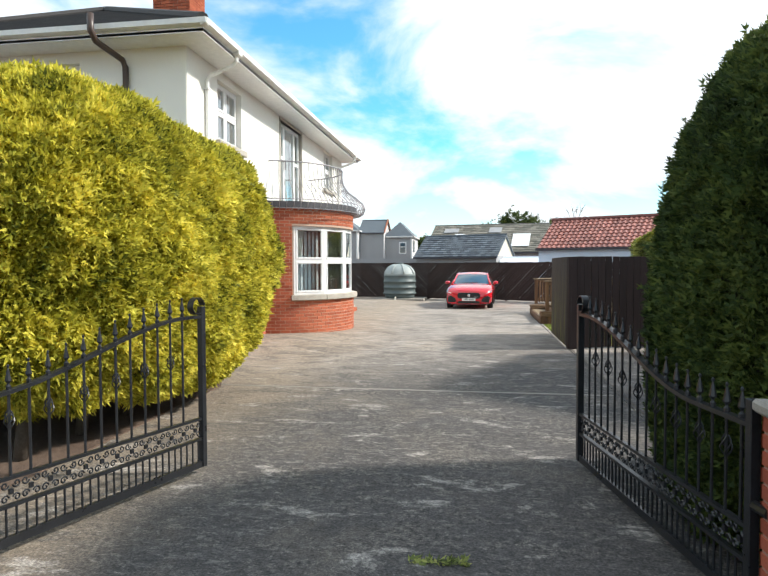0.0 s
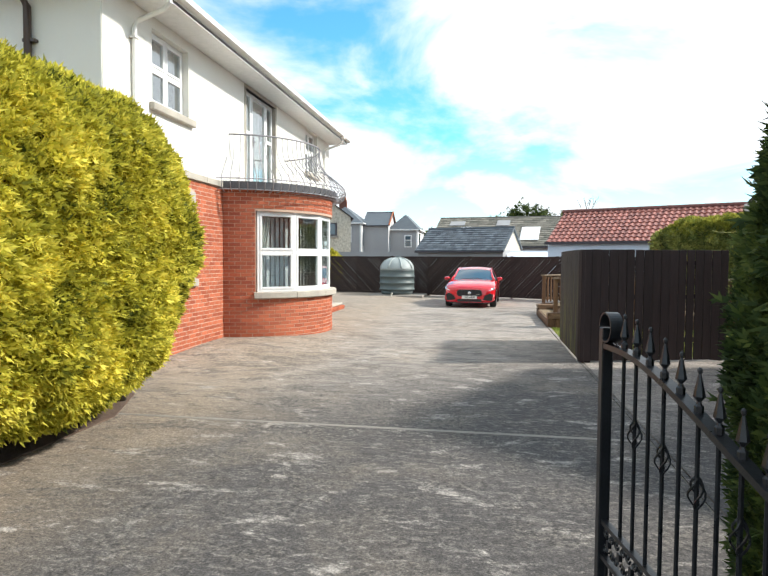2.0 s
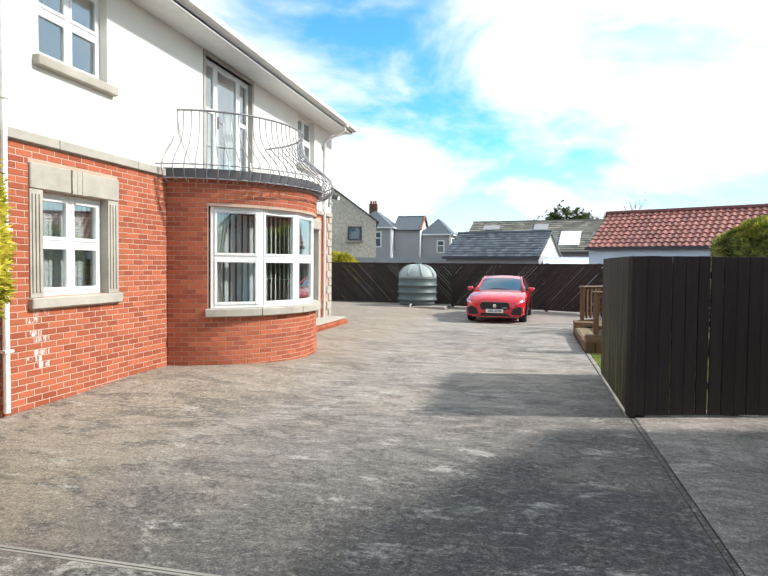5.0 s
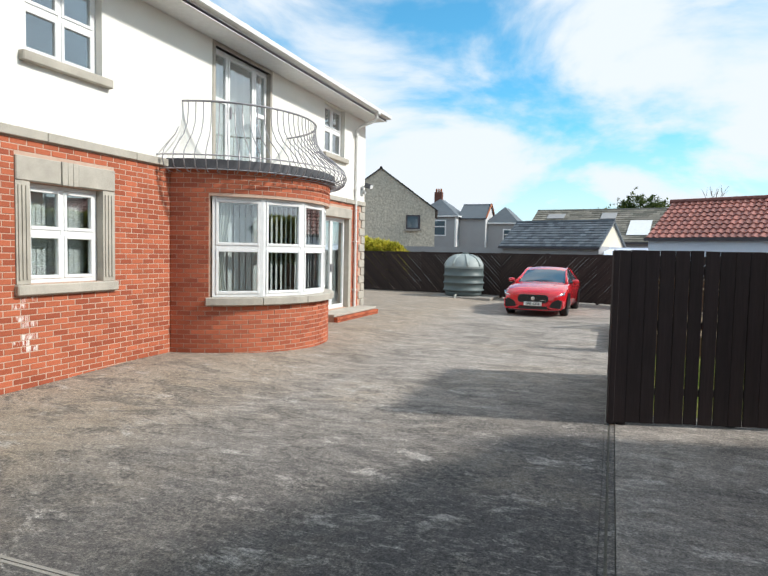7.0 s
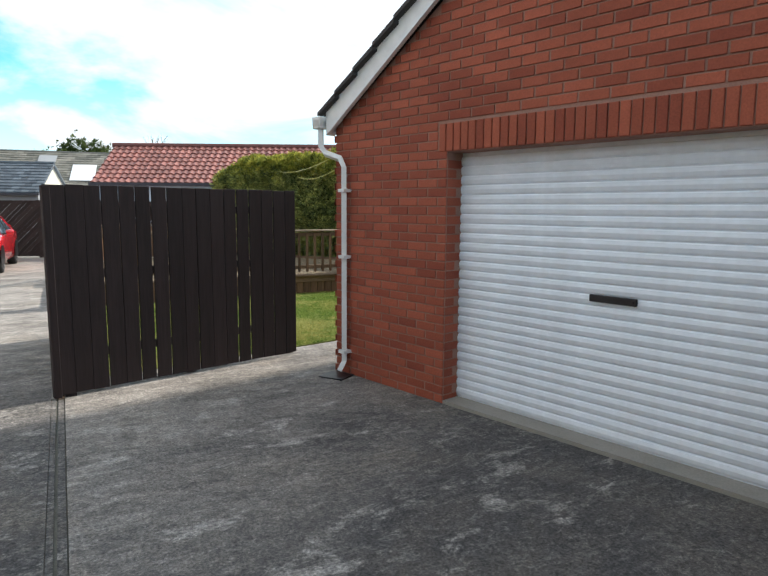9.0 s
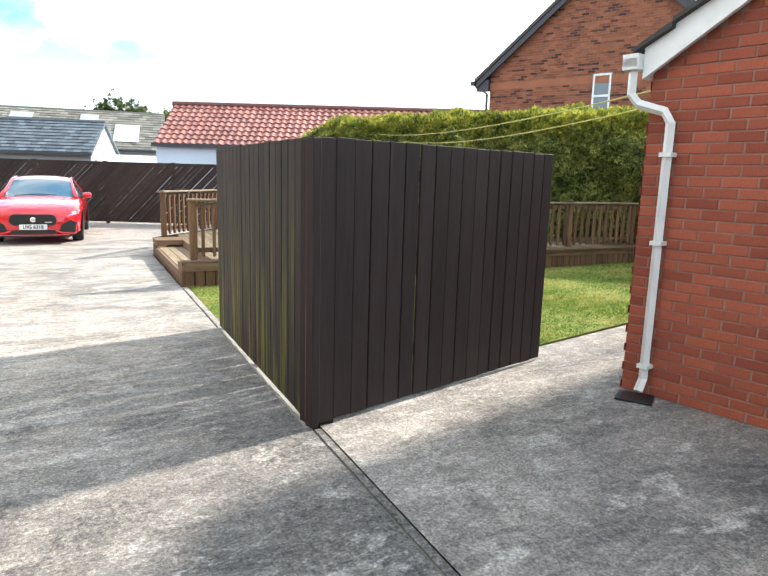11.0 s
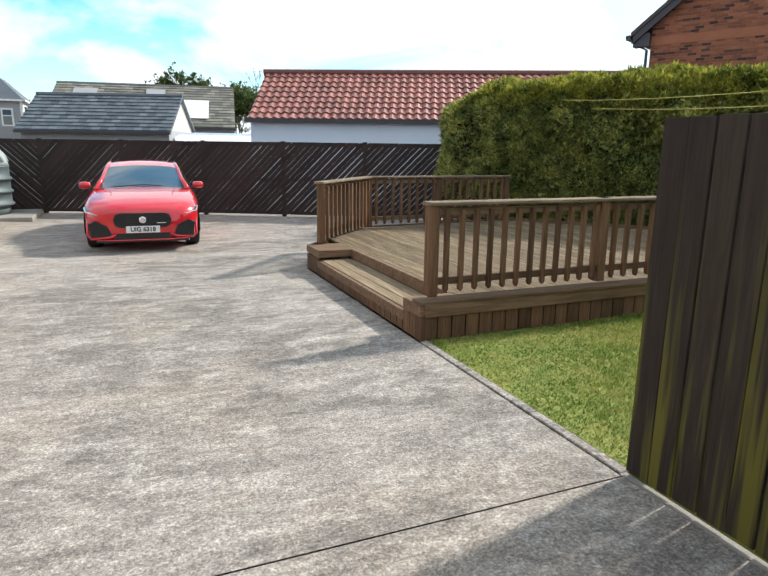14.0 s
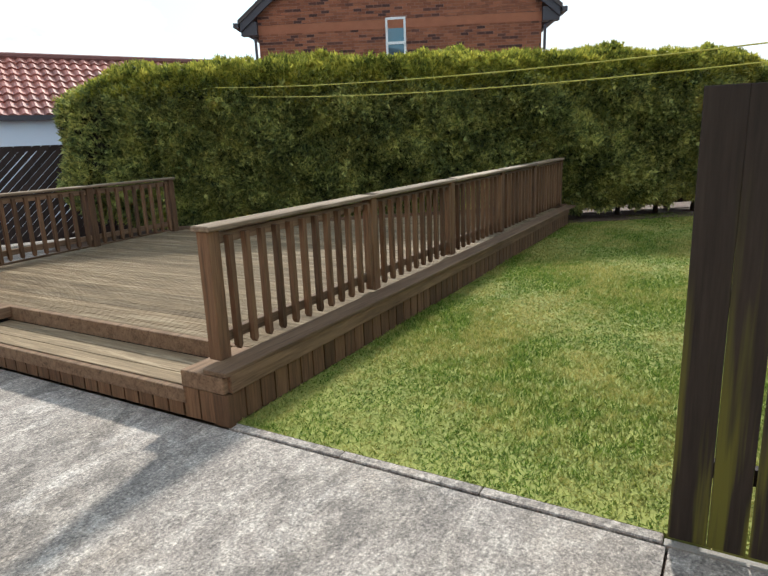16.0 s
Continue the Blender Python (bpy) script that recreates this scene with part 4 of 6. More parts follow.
# lights on the walls
for (x, y, z, r) in ((HX + 0.01, 10.22, 3.72, 0), (HX + 0.01, 21.5, 3.55, 0)):
    fl = thing("flood_lamp", pose(x, y, z), "small wall-mounted security floodlight", "lamp", "security lamps")
    part("bracket", Geo().box(0, 0.16, -0.02, 0.02, -0.02, 0.02).box(0, 0.02, -0.05, 0.05, -0.06, 0.06), GUTTER, fl)
    part("housing", Geo().box(0.10, 0.26, -0.11, 0.11, 0.0, 0.13, pose(0, 0, 0, 0, 18, 0)), LEAD, fl, bevel=0.012)
    part("lens", Geo().box(0.262, 0.27, -0.09, 0.09, 0.015, 0.115, pose(0, 0, 0, 0, 18, 0)), UPVC, fl)
    part("sensor", Geo().lathe([(0.02, -0.20), (0.045, -0.17), (0.045, -0.12), (0.02, -0.09)], 10, pose(0.07, 0, -0.02)), GUTTER, fl)

# ---- the garage ----
gd = Vector((0.25, -0.968, 0)).normalized()
GA = math.degrees(math.atan2(gd.y, gd.x))
GM = pose(4.53, 12.27, 0, 0, 0, GA)      # local x along the front, local y into the garage
GW, GL, GE, GP = 5.62, 6.5, 2.40, math.tan(radians(32))
DO = (1.44, 4.18, 0.0, 2.08)
garage = thing("garage", GM, "detached red brick garage with white roller door and dark tiled roof", "garage")
g = wall_geo(GW, GE, 0.22, [DO], pose(0, 0.002, 0))
g.prism([(0, GE), (GW, GE), (GW / 2, GE + GW / 2 * GP)], 0.002, 0.22, 1)
part("front_wall", g, MORTAR2, garage)
part("side_wall", Geo().box(0, 0.22, 0.222, GL, 0, GE), MORTAR2, garage)
part("side_wall", Geo().box(GW - 0.22, GW, 0.222, GL, 0, GE), MORTAR2, garage)
part("rear_wall", Geo().box(0.222, GW - 0.222, GL - 0.22, GL, 0, GE), MORTAR2, garage)
rest, base, items = Geo(), {}, []
rnd = random.Random(5)
for r in range(58):
    z = 0.004 + r * (H + J)
    lim = 0 if z + H < GE else (z + H - GE) / GP
    x = -((L + J) / 2 if r % 2 else 0)
    while x < GW:
        a, b = max(lim, x), min(GW - lim, x + L)
        segs = [(a, b)]
        if z + H > 0 and z < 2.08 + 0.22:
            segs = [s for p, q in segs for s in ((p, min(q, DO[0] - (0.10 if z > 2.05 else 0))), (max(p, DO[1] + (0.10 if z > 2.05 else 0)), q))]
        for p, q in segs:
            ln = round(q - p, 2)
            if ln < 0.03 or q - p < 0.03:
                continue
            base.setdefault(ln, chamfered(ln, 0.006, H, 0.003))
            mm = pose(p, rnd.uniform(-0.0015, 0.0015), z)
            if p < 1.45 and z < 2.35 and len(items) < 300:
                items.append((ln, mm))
            else:
                rest.add(base[ln].v, base[ln].f, mm)
        x += L + J
# soldier course over the door, and the side wall by the lawn
sold = chamfered(0.066, 0.014, 0.215, 0.004)
x = DO[0] - 0.08
while x < DO[1] + 0.06:
    rest.add(sold.v, sold.f, pose(x, 0, 2.085))
    x += 0.076
for r in range(32):
    z = 0.004 + r * (H + J)
    x = 0.11 if r % 2 else 0.0
    base.setdefault(0.21, chamfered(0.21, 0.012, H, 0.004))
    while x < GL - 0.2:
        rest.add(base[0.21].v, base[0.21].f, pose(0, GL - x - 0.01, z, 0, 0, -90))
        x += L + J
# reveal of the doorway
for r in range(27):
    z = 0.004 + r * (H + J)
    ln = 0.10 if r % 2 else 0.16
    base.setdefault(ln, chamfered(ln, 0.004, H, 0.003))
    rest.add(base[ln].v, base[ln].f, pose(DO[0], 0.01, z, 0, 0, 90))
part("brickwork", rest, BRICK2, garage)["kind"] = "stuff"
pieces("brick", BRICK2, garage, items, base)
door = part("roller_door", Geo().box(DO[0] - 0.05, DO[1] + 0.05, 0.19, 0.21, 0.03, 2.10), ROLLER, garage, "white ribbed roller door")
rib = Geo().prism([(0.19, 0.0), (0.178, 0.012), (0.172, 0.04), (0.178, 0.066), (0.19, 0.074)], DO[0], DO[1], 0)
pieces("slat", ROLLER, door, [(0, pose(0, 0, 0.04 + i * 0.0775)) for i in range(26)], {0: rib})
part("door_handle", Geo().box((DO[0] + DO[1]) / 2 - 0.17, (DO[0] + DO[1]) / 2 + 0.17, 0.155, 0.18, 1.0, 1.05), IRON, door, "black handle bar", bevel=0.006)
part("threshold", Geo().box(DO[0], DO[1], 0.0, 0.24, -0.05, 0.03), CONC2, garage)
# roof: barge boards, slopes with tile courses, gutter
for s in (0, 1):
    flip = Matrix.Identity(4) if s == 0 else Matrix.Translation((GW, 0, 0)) @ Matrix.Diagonal((-1, 1, 1, 1))
    e0 = -0.03
    g = Geo().prism([(e0, GE + e0 * GP - 0.06), (GW / 2, GE + GW / 2 * GP + 0.0), (GW / 2, GE + GW / 2 * GP + 0.24), (e0, GE + e0 * GP + 0.16)], -0.10, -0.06, 1, flip)
    part("barge_board", g, UPVC, garage, "white barge board")
    g = Geo().prism([(e0, GE + e0 * GP - 0.06), (0.0, GE - 0.06), (0.0, GE + 0.05), (e0, GE + e0 * GP + 0.1)], -0.06, 0.0, 1, flip)
    part("box_end", g, UPVC, garage)
    g = Geo()
    nn = 11
    ex = GW / 2 - e0 + 0.06
    for i in range(nn):
        a, b = e0 - 0.06 + ex * i / nn, e0 - 0.06 + ex * (i + 1) / nn
        za, zb = GE + a * GP + 0.16, GE + b * GP + 0.16
        g.prism([(a, za + 0.03), (b, zb + 0.01), (b, zb - 0.03), (a, za)], -0.16, GL + 0.1, 1, flip)
    part("roof_tiles", g, SLATE, garage, "dark grey tile courses")
    g = Geo().prism([(e0 - 0.11, GE + e0 * GP + 0.02), (e0 - 0.0, GE + e0 * GP + 0.02), (e0, GE + e0 * GP + 0.11), (e0 - 0.12, GE + e0 * GP + 0.11)], -0.18, GL, 1, flip)
    part("gutter", g, GUTTER, garage, "white gutter")
e0z = GE - 0.03 * GP
pipe = part("downpipe", Geo().tube([(-0.09, -0.12, e0z + 0.06), (-0.09, -0.12, e0z - 0.16), (-0.04, -0.10, e0z - 0.23), (0.14, -0.06, e0z - 0.29), (0.19, -0.06, e0z - 0.37), (0.19, -0.06, 0.14), (0.19, -0.12, 0.05)], 0.034, 4), GUTTER, garage, "white square downpipe")
part("hopper", Geo().box(-0.15, -0.03, -0.18, -0.06, e0z + 0.0, e0z + 0.09), GUTTER, garage, bevel=0.008)
for z in (0.22, 1.15, 1.78):
    part("bracket", Geo().box(0.147, 0.233, -0.098, 0.0, z, z + 0.03), GUTTER, garage)
gully = thing("drain_grate", GM @ pose(0.19, -0.16, 0.002, 0, 0, 20), "small black drain cover under the downpipe", "drain")
part("cover", Geo().box(-0.13, 0.13, -0.11, 0.11, 0.0, 0.012), IRON, gully)

# ---- the screen fence by the lawn ----
def board_fence(name, p0, p1, h, mat, label, step=0.148, gap=0.006, posts=True, lean=0.0, out=1, seed=1):
    p0, p1 = Vector((*p0, 0)), Vector((*p1, 0))
    d = p1 - p0
    f = thing(name, Matrix.Translation(p0) @ pose(0, 0, 0, 0, 0, math.degrees(math.atan2(d.y, d.x))), label, "fence", "timber screen")
    ln = d.length
    n = round(ln / step)
    w = ln / n
    rnd = random.Random(seed)
    base = {i: chamfered(w - gap * (0.4 + 0.8 * i), 0.02, h - 0.03, 0.003) for i in range(3)}
    items = [(rnd.randrange(3), pose(i * w + gap / 2, 0 if out > 0 else 0.02, 0.025 + rnd.uniform(0, 0.008), 0, rnd.uniform(-0.12, 0.12), 0)) for i in range(n)]
    pieces("board", mat, f, items, base)
    for z in (0.35, 1.05, 1.6):
        part("rail", Geo().box(0.02, ln - 0.02, 0.022, 0.06, z - 0.035, z + 0.035), FENCE, f)
    if posts:
        for x in (0.05, ln / 2, ln - 0.05):
            part("post", Geo().box(x - 0.045, x + 0.045, 0.062, 0.15, 0, h - 0.02), FENCE, f)
    return f


sf = board_fence("screen_fence", (2.02, 12.46), (4.40, 13.12), 1.81, FENCE, "dark brown stained close-boarded timber screen", 0.148, 0.009, seed=2)
board_fence("screen_fence", (2.02, 15.23), (2.02, 12.475), 1.81, FENCE2, "weathered brown board screen streaked with green algae", 0.148, 0.009, seed=4)
part("corner_post", Geo().box(-0.024, 0.035, -0.024, 0.05, 0.006, 1.80), FENCE, sf, bevel=0.004)

# ---- decking ----
DZ = 0.325
deck = thing("decking", pose(0.03, 0.10, 0), "raised weathered timber deck with a step and plank skirt", "decking")
DP = [(2.46, 17.6), (10.9, 17.7), (6.55, 23.15), (3.42, 22.86), (2.0, 21.28), (2.46, 20.95)]
cl = lambda x: 17.60 + 0.012 * (x - 2.46)
def ch(x):
    if x < 3.42:
        return 21.28 + (x - 2.0) / 1.42 * 1.58
    if x < 6.55:
        return 22.86 + (x - 3.42) / 3.13 * 0.29
    return 23.15 - (x - 6.55) / 4.35 * 5.45
x = 2.47
i = 0
base, items = {}, []
while x < 10.75:
    y0, y1 = cl(x) + 0.02, min(ch(x), ch(x + 0.12)) - 0.02
    if y1 - y0 > 0.2:
        tops = [(a + e, zz) for a in (0.0, 0.0236, 0.0472, 0.0708, 0.0944) for e, zz in ((0.0, -0.0005), (0.003, 0.006), (0.0176, 0.006), (0.0206, -0.0005))]
        g = Geo().prism([(0, -0.02), (0.117, -0.02)] + list(reversed(tops)), 0, y1 - y0, 1)
        base[i] = g
        items.append((i, pose(x, y0, DZ - 0.006)))
    x += 0.124
    i += 1
pieces("deck_board", DECKTOP, deck, items, base)
# solid near-black block stands for the shade behind the board gaps
part("underdeck_shade", Geo().prism([(2.5, 17.66), (10.8, 17.76), (6.5, 23.05), (3.45, 22.8), (2.5, 21.0)], 0.02, DZ - 0.035), DARK, deck)
# edge boards
def plank(p, q, z0, z1, t, mat, name, lab="", bev=0.005):
    p, q = Vector((*p, 0)), Vector((*q, 0))
    d = q - p
    m = Matrix.Translation(p) @ pose(0, 0, 0, 0, 0, math.degrees(math.atan2(d.y, d.x)))
    return part(name, Geo(m).box(0, d.length, -t, 0, z0, z1), mat, deck, lab, bev)


plank((1.99, 17.58), (10.9, 17.69), DZ - 0.11, DZ + 0.012, 0.05, DECKX, "edge_board")
part("edge_top", Geo().box(1.95, 10.9, 17.53, 17.72, DZ + 0.004, DZ + 0.034), DECKX, deck, bevel=0.005)
part("edge_top", Geo().box(1.95, 2.46, 17.56, 17.92, DZ - 0.11, DZ + 0.0), DECKX, deck, bevel=0.006)
part("edge_top", Geo().box(1.95, 2.46, 20.62, 21.2, DZ - 0.09, DZ + 0.01), DECKX, deck, bevel=0.006)
part("edge_board", Geo().box(2.42, 2.475, 17.9, 20.7, DZ - 0.12, DZ + 0.006), DECKX, deck, bevel=0.005)
part("edge_board", Geo().box(1.95, 2.0, 17.9, 20.7, 0.10, 0.195), DECKX, deck, bevel=0.005)
for k in range(3):
    part("step_board", Geo().box(2.0 + k * 0.142, 2.136 + k * 0.142, 17.9, 20.65, 0.182, 0.204), DECKTOP, deck, bevel=0.003)
plank((2.0, 21.24), (3.42, 22.87), 0.0, DZ + 0.01, 0.04, DECKX, "edge_board")
plank((6.6, 23.16), (10.95, 17.72), 0.0, DZ + 0.05, 0.04, DECKX, "edge_board")
plank((3.42, 22.9), (6.6, 23.2), 0.0, DZ + 0.02, 0.04, DECKX, "edge_board")
base = {0: Geo().box(0.002, 0.132, -0.022, 0, 0.01, DZ - 0.112), 1: Geo().box(0.002, 0.131, -0.022, 0, 0.01, 0.10)}
items = [(0, pose(1.985 + i * 0.144, 17.575 + i * 0.00175, 0, 0, 0, 0.7)) for i in range(62)]
items += [(1, pose(1.978, 20.66 - i * 0.144, 0, 0, 0, -90)) for i in range(19)]
items += [(0, pose(1.978, 21.20 - i * 0.144, 0, 0, 0, -90)) for i in range(4)] + [(0, pose(1.978, 17.92 - i * 0.144, 0, 0, 0, -90)) for i in range(2)]
part("corner_board", Geo().box(1.952, 2.0, 17.535, 17.66, 0.005, DZ - 0.112), DECKV, deck)
pieces("skirt_board", DECKV, deck, items, base)


def railing(pts, ends, label, cap_end=0.0):
    """A rail along a polyline: posts at the points, balusters between."""
    r = thing("deck_railing", pose(0.03, 0.10, 0), label, "railing", "deck railings")
    zt = DZ + 0.85
    for x, y in pts:
        part("post", Geo().box(x - 0.05, x + 0.05, y - 0.05, y + 0.05, DZ + 0.034, zt), DECKV, r, bevel=0.006)
    items = []
    for (xa, ya), (xb, yb) in zip(pts, pts[1:]):
        a, b = Vector((xa, ya, 0)), Vector((xb, yb, 0))
        d = b - a
        ln = d.length
        m = Matrix.Translation(a) @ pose(0, 0, 0, 0, 0, math.degrees(math.atan2(d.y, d.x)))
        part("bottom_rail", Geo(m).box(0.05, ln - 0.05, -0.022, 0.022, DZ + 0.13, DZ + 0.20), DECKX, r, bevel=0.004)
        part("top_rail", Geo(m).box(0.05, ln - 0.05, -0.022, 0.022, zt - 0.09, zt - 0.02), DECKX, r, bevel=0.004)
        part("cap_rail", Geo(m).box(-0.07, ln + 0.07, -0.075, 0.075, zt, zt + 0.035), DECKCAP, r, "wide weathered cap rail", bevel=0.008)
        k = round((ln - 0.1) / 0.158)
        for i in range(k):
            items.append((0, m @ pose(0.05 + (i + 0.5) * (ln - 0.1) / k - 0.02, -0.023, DZ + 0.065)))
    pieces("baluster", DECKV, r, items, {0: Geo().prism([(0, 0.025), (0.02, 0.0), (0.04, 0.025), (0.04, 0.745), (0, 0.745)], -0.042, 0, 1)})
    return r


railing([(2.15, 17.76), (4.09, 17.78), (5.83, 17.79), (7.55, 17.80), (9.12, 17.81), (10.8, 17.82)], None, "brown timber deck railing beside the lawn")
railing([(2.16, 21.18), (3.47, 22.72), (4.83, 22.76), (6.28, 22.80)], None, "brown timber deck railing at the angled back")


# ---- hedges ----
def hedge(name, centre, half, turn, mat, label, density, size, power=4.0, low=0.25, wob=0.12, lean=0.5, skip=None, taper=0.0, crest=None):
    """A clipped hedge: a rounded block of sprays over a dark core. half: half sizes; low: bare foot."""
    m = pose(*centre, 0, 0, turn)
    ob = thing(name, m, label, "hedge")
    hx, hy, hz = half

    def shape(th, ph, grow=1.0):
        c = np.stack([np.cos(ph) * np.cos(th), np.cos(ph) * np.sin(th), np.sin(ph)], 1)
        r = (np.abs(c[:, 0]) ** power + np.abs(c[:, 1]) ** power + np.abs(c[:, 2]) ** power) ** (-1 / power)
        p = c * r[:, None] * np.array([hx, hy, hz]) * grow
        nrm = np.sign(c) * (np.abs(c * r[:, None]) ** (power - 1)) / np.array([hx, hy, hz])
        nrm /= np.linalg.norm(nrm, axis=1, keepdims=True)
        q = p * 1.7
        b = np.sin(q[:, 0] * 1.3 + 2 * np.sin(q[:, 2])) * np.sin(q[:, 1] * 1.1 + 1.0) + 0.6 * np.sin(q[:, 2] * 2.7 + q[:, 0] * 2.1) * np.sin(q[:, 1] * 2.9)
        b = b + 0.55 * np.sin(q[:, 0] * 6.1 + 3 * np.sin(q[:, 2] * 2.2)) * np.sin(q[:, 1] * 5.3 + 1.7) * np.sin(q[:, 2] * 6.7 + q[:, 1] * 2.0)
        p = p + nrm * (b * wob)[:, None]
        if taper:
            k = 1 - taper * (p[:, 2] + hz) / (2 * hz)
            p[:, 0] *= k
            p[:, 1] *= k
        p[:, 2] += hz + low
        return p, nrm
    # core: near-black shell that paints the shade between the sprays
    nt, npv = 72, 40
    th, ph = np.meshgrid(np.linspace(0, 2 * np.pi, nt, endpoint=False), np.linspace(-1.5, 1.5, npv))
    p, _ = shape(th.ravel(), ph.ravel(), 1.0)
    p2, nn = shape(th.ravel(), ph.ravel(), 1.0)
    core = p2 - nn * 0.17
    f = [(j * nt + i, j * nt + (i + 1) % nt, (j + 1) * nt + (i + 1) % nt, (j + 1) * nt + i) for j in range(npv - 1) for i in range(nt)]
    arr_mesh("shaded_core", core, np.array(f), CORE, ob)
    # even sprays over the faces of the block
    a = rng.uniform(-1, 1, (int(density * 8 * (hx * hy + hy * hz + hx * hz) * 1.25), 3))
    w = np.array([hy * hz, hx * hz, hx * hy])
    face = rng.choice(3, len(a), p=w / w.sum())
    a[np.arange(len(a)), face] = np.where(rng.uniform(0, 1, len(a)) < 0.5, 1, -1)
    c = a / np.linalg.norm(a, axis=1, keepdims=True)
    pts, nrm = shape(np.arctan2(c[:, 1], c[:, 0]), np.arcsin(np.clip(c[:, 2], -1, 1)))
    keep = nrm[:, 2] > -0.85
    if skip is not None:
        keep &= ~skip(pts, nrm)
    pts, nrm = pts[keep], nrm[keep]
    pts = pts - nrm * rng.uniform(-0.02, 0.15, (len(pts), 1))
    # sprays above the crest height take the sunlit gold colour
    if crest:
        up_ = pts[:, 2] > crest[1] + rng.normal(0, 0.12, len(pts))
        v, f = sprays(pts[up_], nrm[up_], size, lean)
        arr_mesh("top_growth", v, f, crest[0], ob, "gold-tipped growth with sunlight painted into its colour")
        pts, nrm = pts[~up_], nrm[~up_]
    v, f = sprays(pts, nrm, size, lean)
    arr_mesh("foliage", v, f, mat, ob)
    # loose shoots that stand out of the clipped face
    k = rng.choice(len(pts), max(10, len(pts) // 140), replace=False)
    v, f = sprays(pts[k] + nrm[k] * 0.05, nrm[k], size * 1.2, lean + 0.3, leaves=5)
    arr_mesh("loose_growth", v, f, mat, ob)
    return ob


def trunks(ob, spots, r=0.05, h=0.7):
    for x, y in spots:
        part("trunk", Geo().tube([(x, y, 0), (x + 0.03, y, h * 0.5), (x, y + 0.04, h)], [r, r * 0.85, r * 0.7], 7), BARK, ob, smooth=True)


away = lambda px: (lambda p, n: n[:, 0] < px)
hl = hedge("golden_hedge", (-4.74, 6.62, 0), (2.32, 2.72, 1.70), 0, GOLD, "tall rounded golden-green conifer hedge beside the gate", 2000, 0.078, 3.1, 0.02, 0.09, 0.15, skip=lambda p, n: (n[:, 0] < -0.3) | (n[:, 1] > 0.97) & (p[:, 0] < -0.5))
trunks(hl, [(x, y) for x in (1.2,) for y in (-1.9, -1.1, -0.3, 0.5, 1.3, 2.0)], 0.06, 0.6)
g = Geo().prism([(-6.8, 3.2), (-3.2, 3.2), (-3.15, 5.0), (-3.2, 8.0), (-3.6, 9.0), (-4.5, 9.6), (-6.8, 9.6)], -0.05, 0.012)
tagged(part("flower_bed", g, EARTH), "bare brown earth bed under the hedge", "bed", kind="structure")
hr = hedge("dark_hedge", (3.76, 4.45, 0), (2.36, 1.38, 2.02), 0, GREEN, "tall shaded dark green conifer hedge by the gate", 2000, 0.060, 3.5, -0.62, 0.05, 0.45, skip=lambda p, n: n[:, 0] > 0.4, taper=0.14)
trunks(hr, [(-1.5, 0), (-0.8, 0.2), (0.2, 0)], 0.06, 0.6)
hb = hedge("garden_hedge", (10.65, 20.05, 0), (6.9, 0.95, 1.42), -54.0, MIXED, "long clipped conifer hedge, gold-tipped and painted sunlit on top, behind the lawn", 1150, 0.112, 5.0, 0.18, 0.13, 0.22, skip=lambda p, n: (n[:, 1] > 0.3), crest=(CREST, 2.55))
trunks(hb, [(-6.2 + 0.8 * i, -0.25) for i in range(16)], 0.05, 0.9)
bush = hedge("ivy_hedge", (-8.9, 32.0, 0), (2.2, 0.5, 1.05), 0, GOLD, "bright green hedge behind the far fence", 260, 0.13, 3.0, 0.2, 0.08, 0.4)

lf = thing("low_fence", pose(10.65, 20.05, 0, 0, 0, -54.0), "low dark timber rail fence among the hedge stems", "fence")
for z_ in (0.12, 0.36):
    part("rail", Geo().box(-6.8, 6.8, 0.35, 0.40, z_, z_ + 0.12), FENCE3, lf)
for i in range(8):
    part("post", Geo().box(-6.8 + 1.94 * i - 0.04, -6.8 + 1.94 * i + 0.04, 0.40, 0.48, 0, 0.55), FENCE3, lf)
g = Geo(pose(10.65, 20.05, 0, 0, 0, -54.0)).box(-7.2, 7.2, -1.0, 1.2, -0.05, 0.015)
tagged(part("hedge_bed", g, EARTH), "dark earth bed along the hedge foot", "bed", kind="structure")

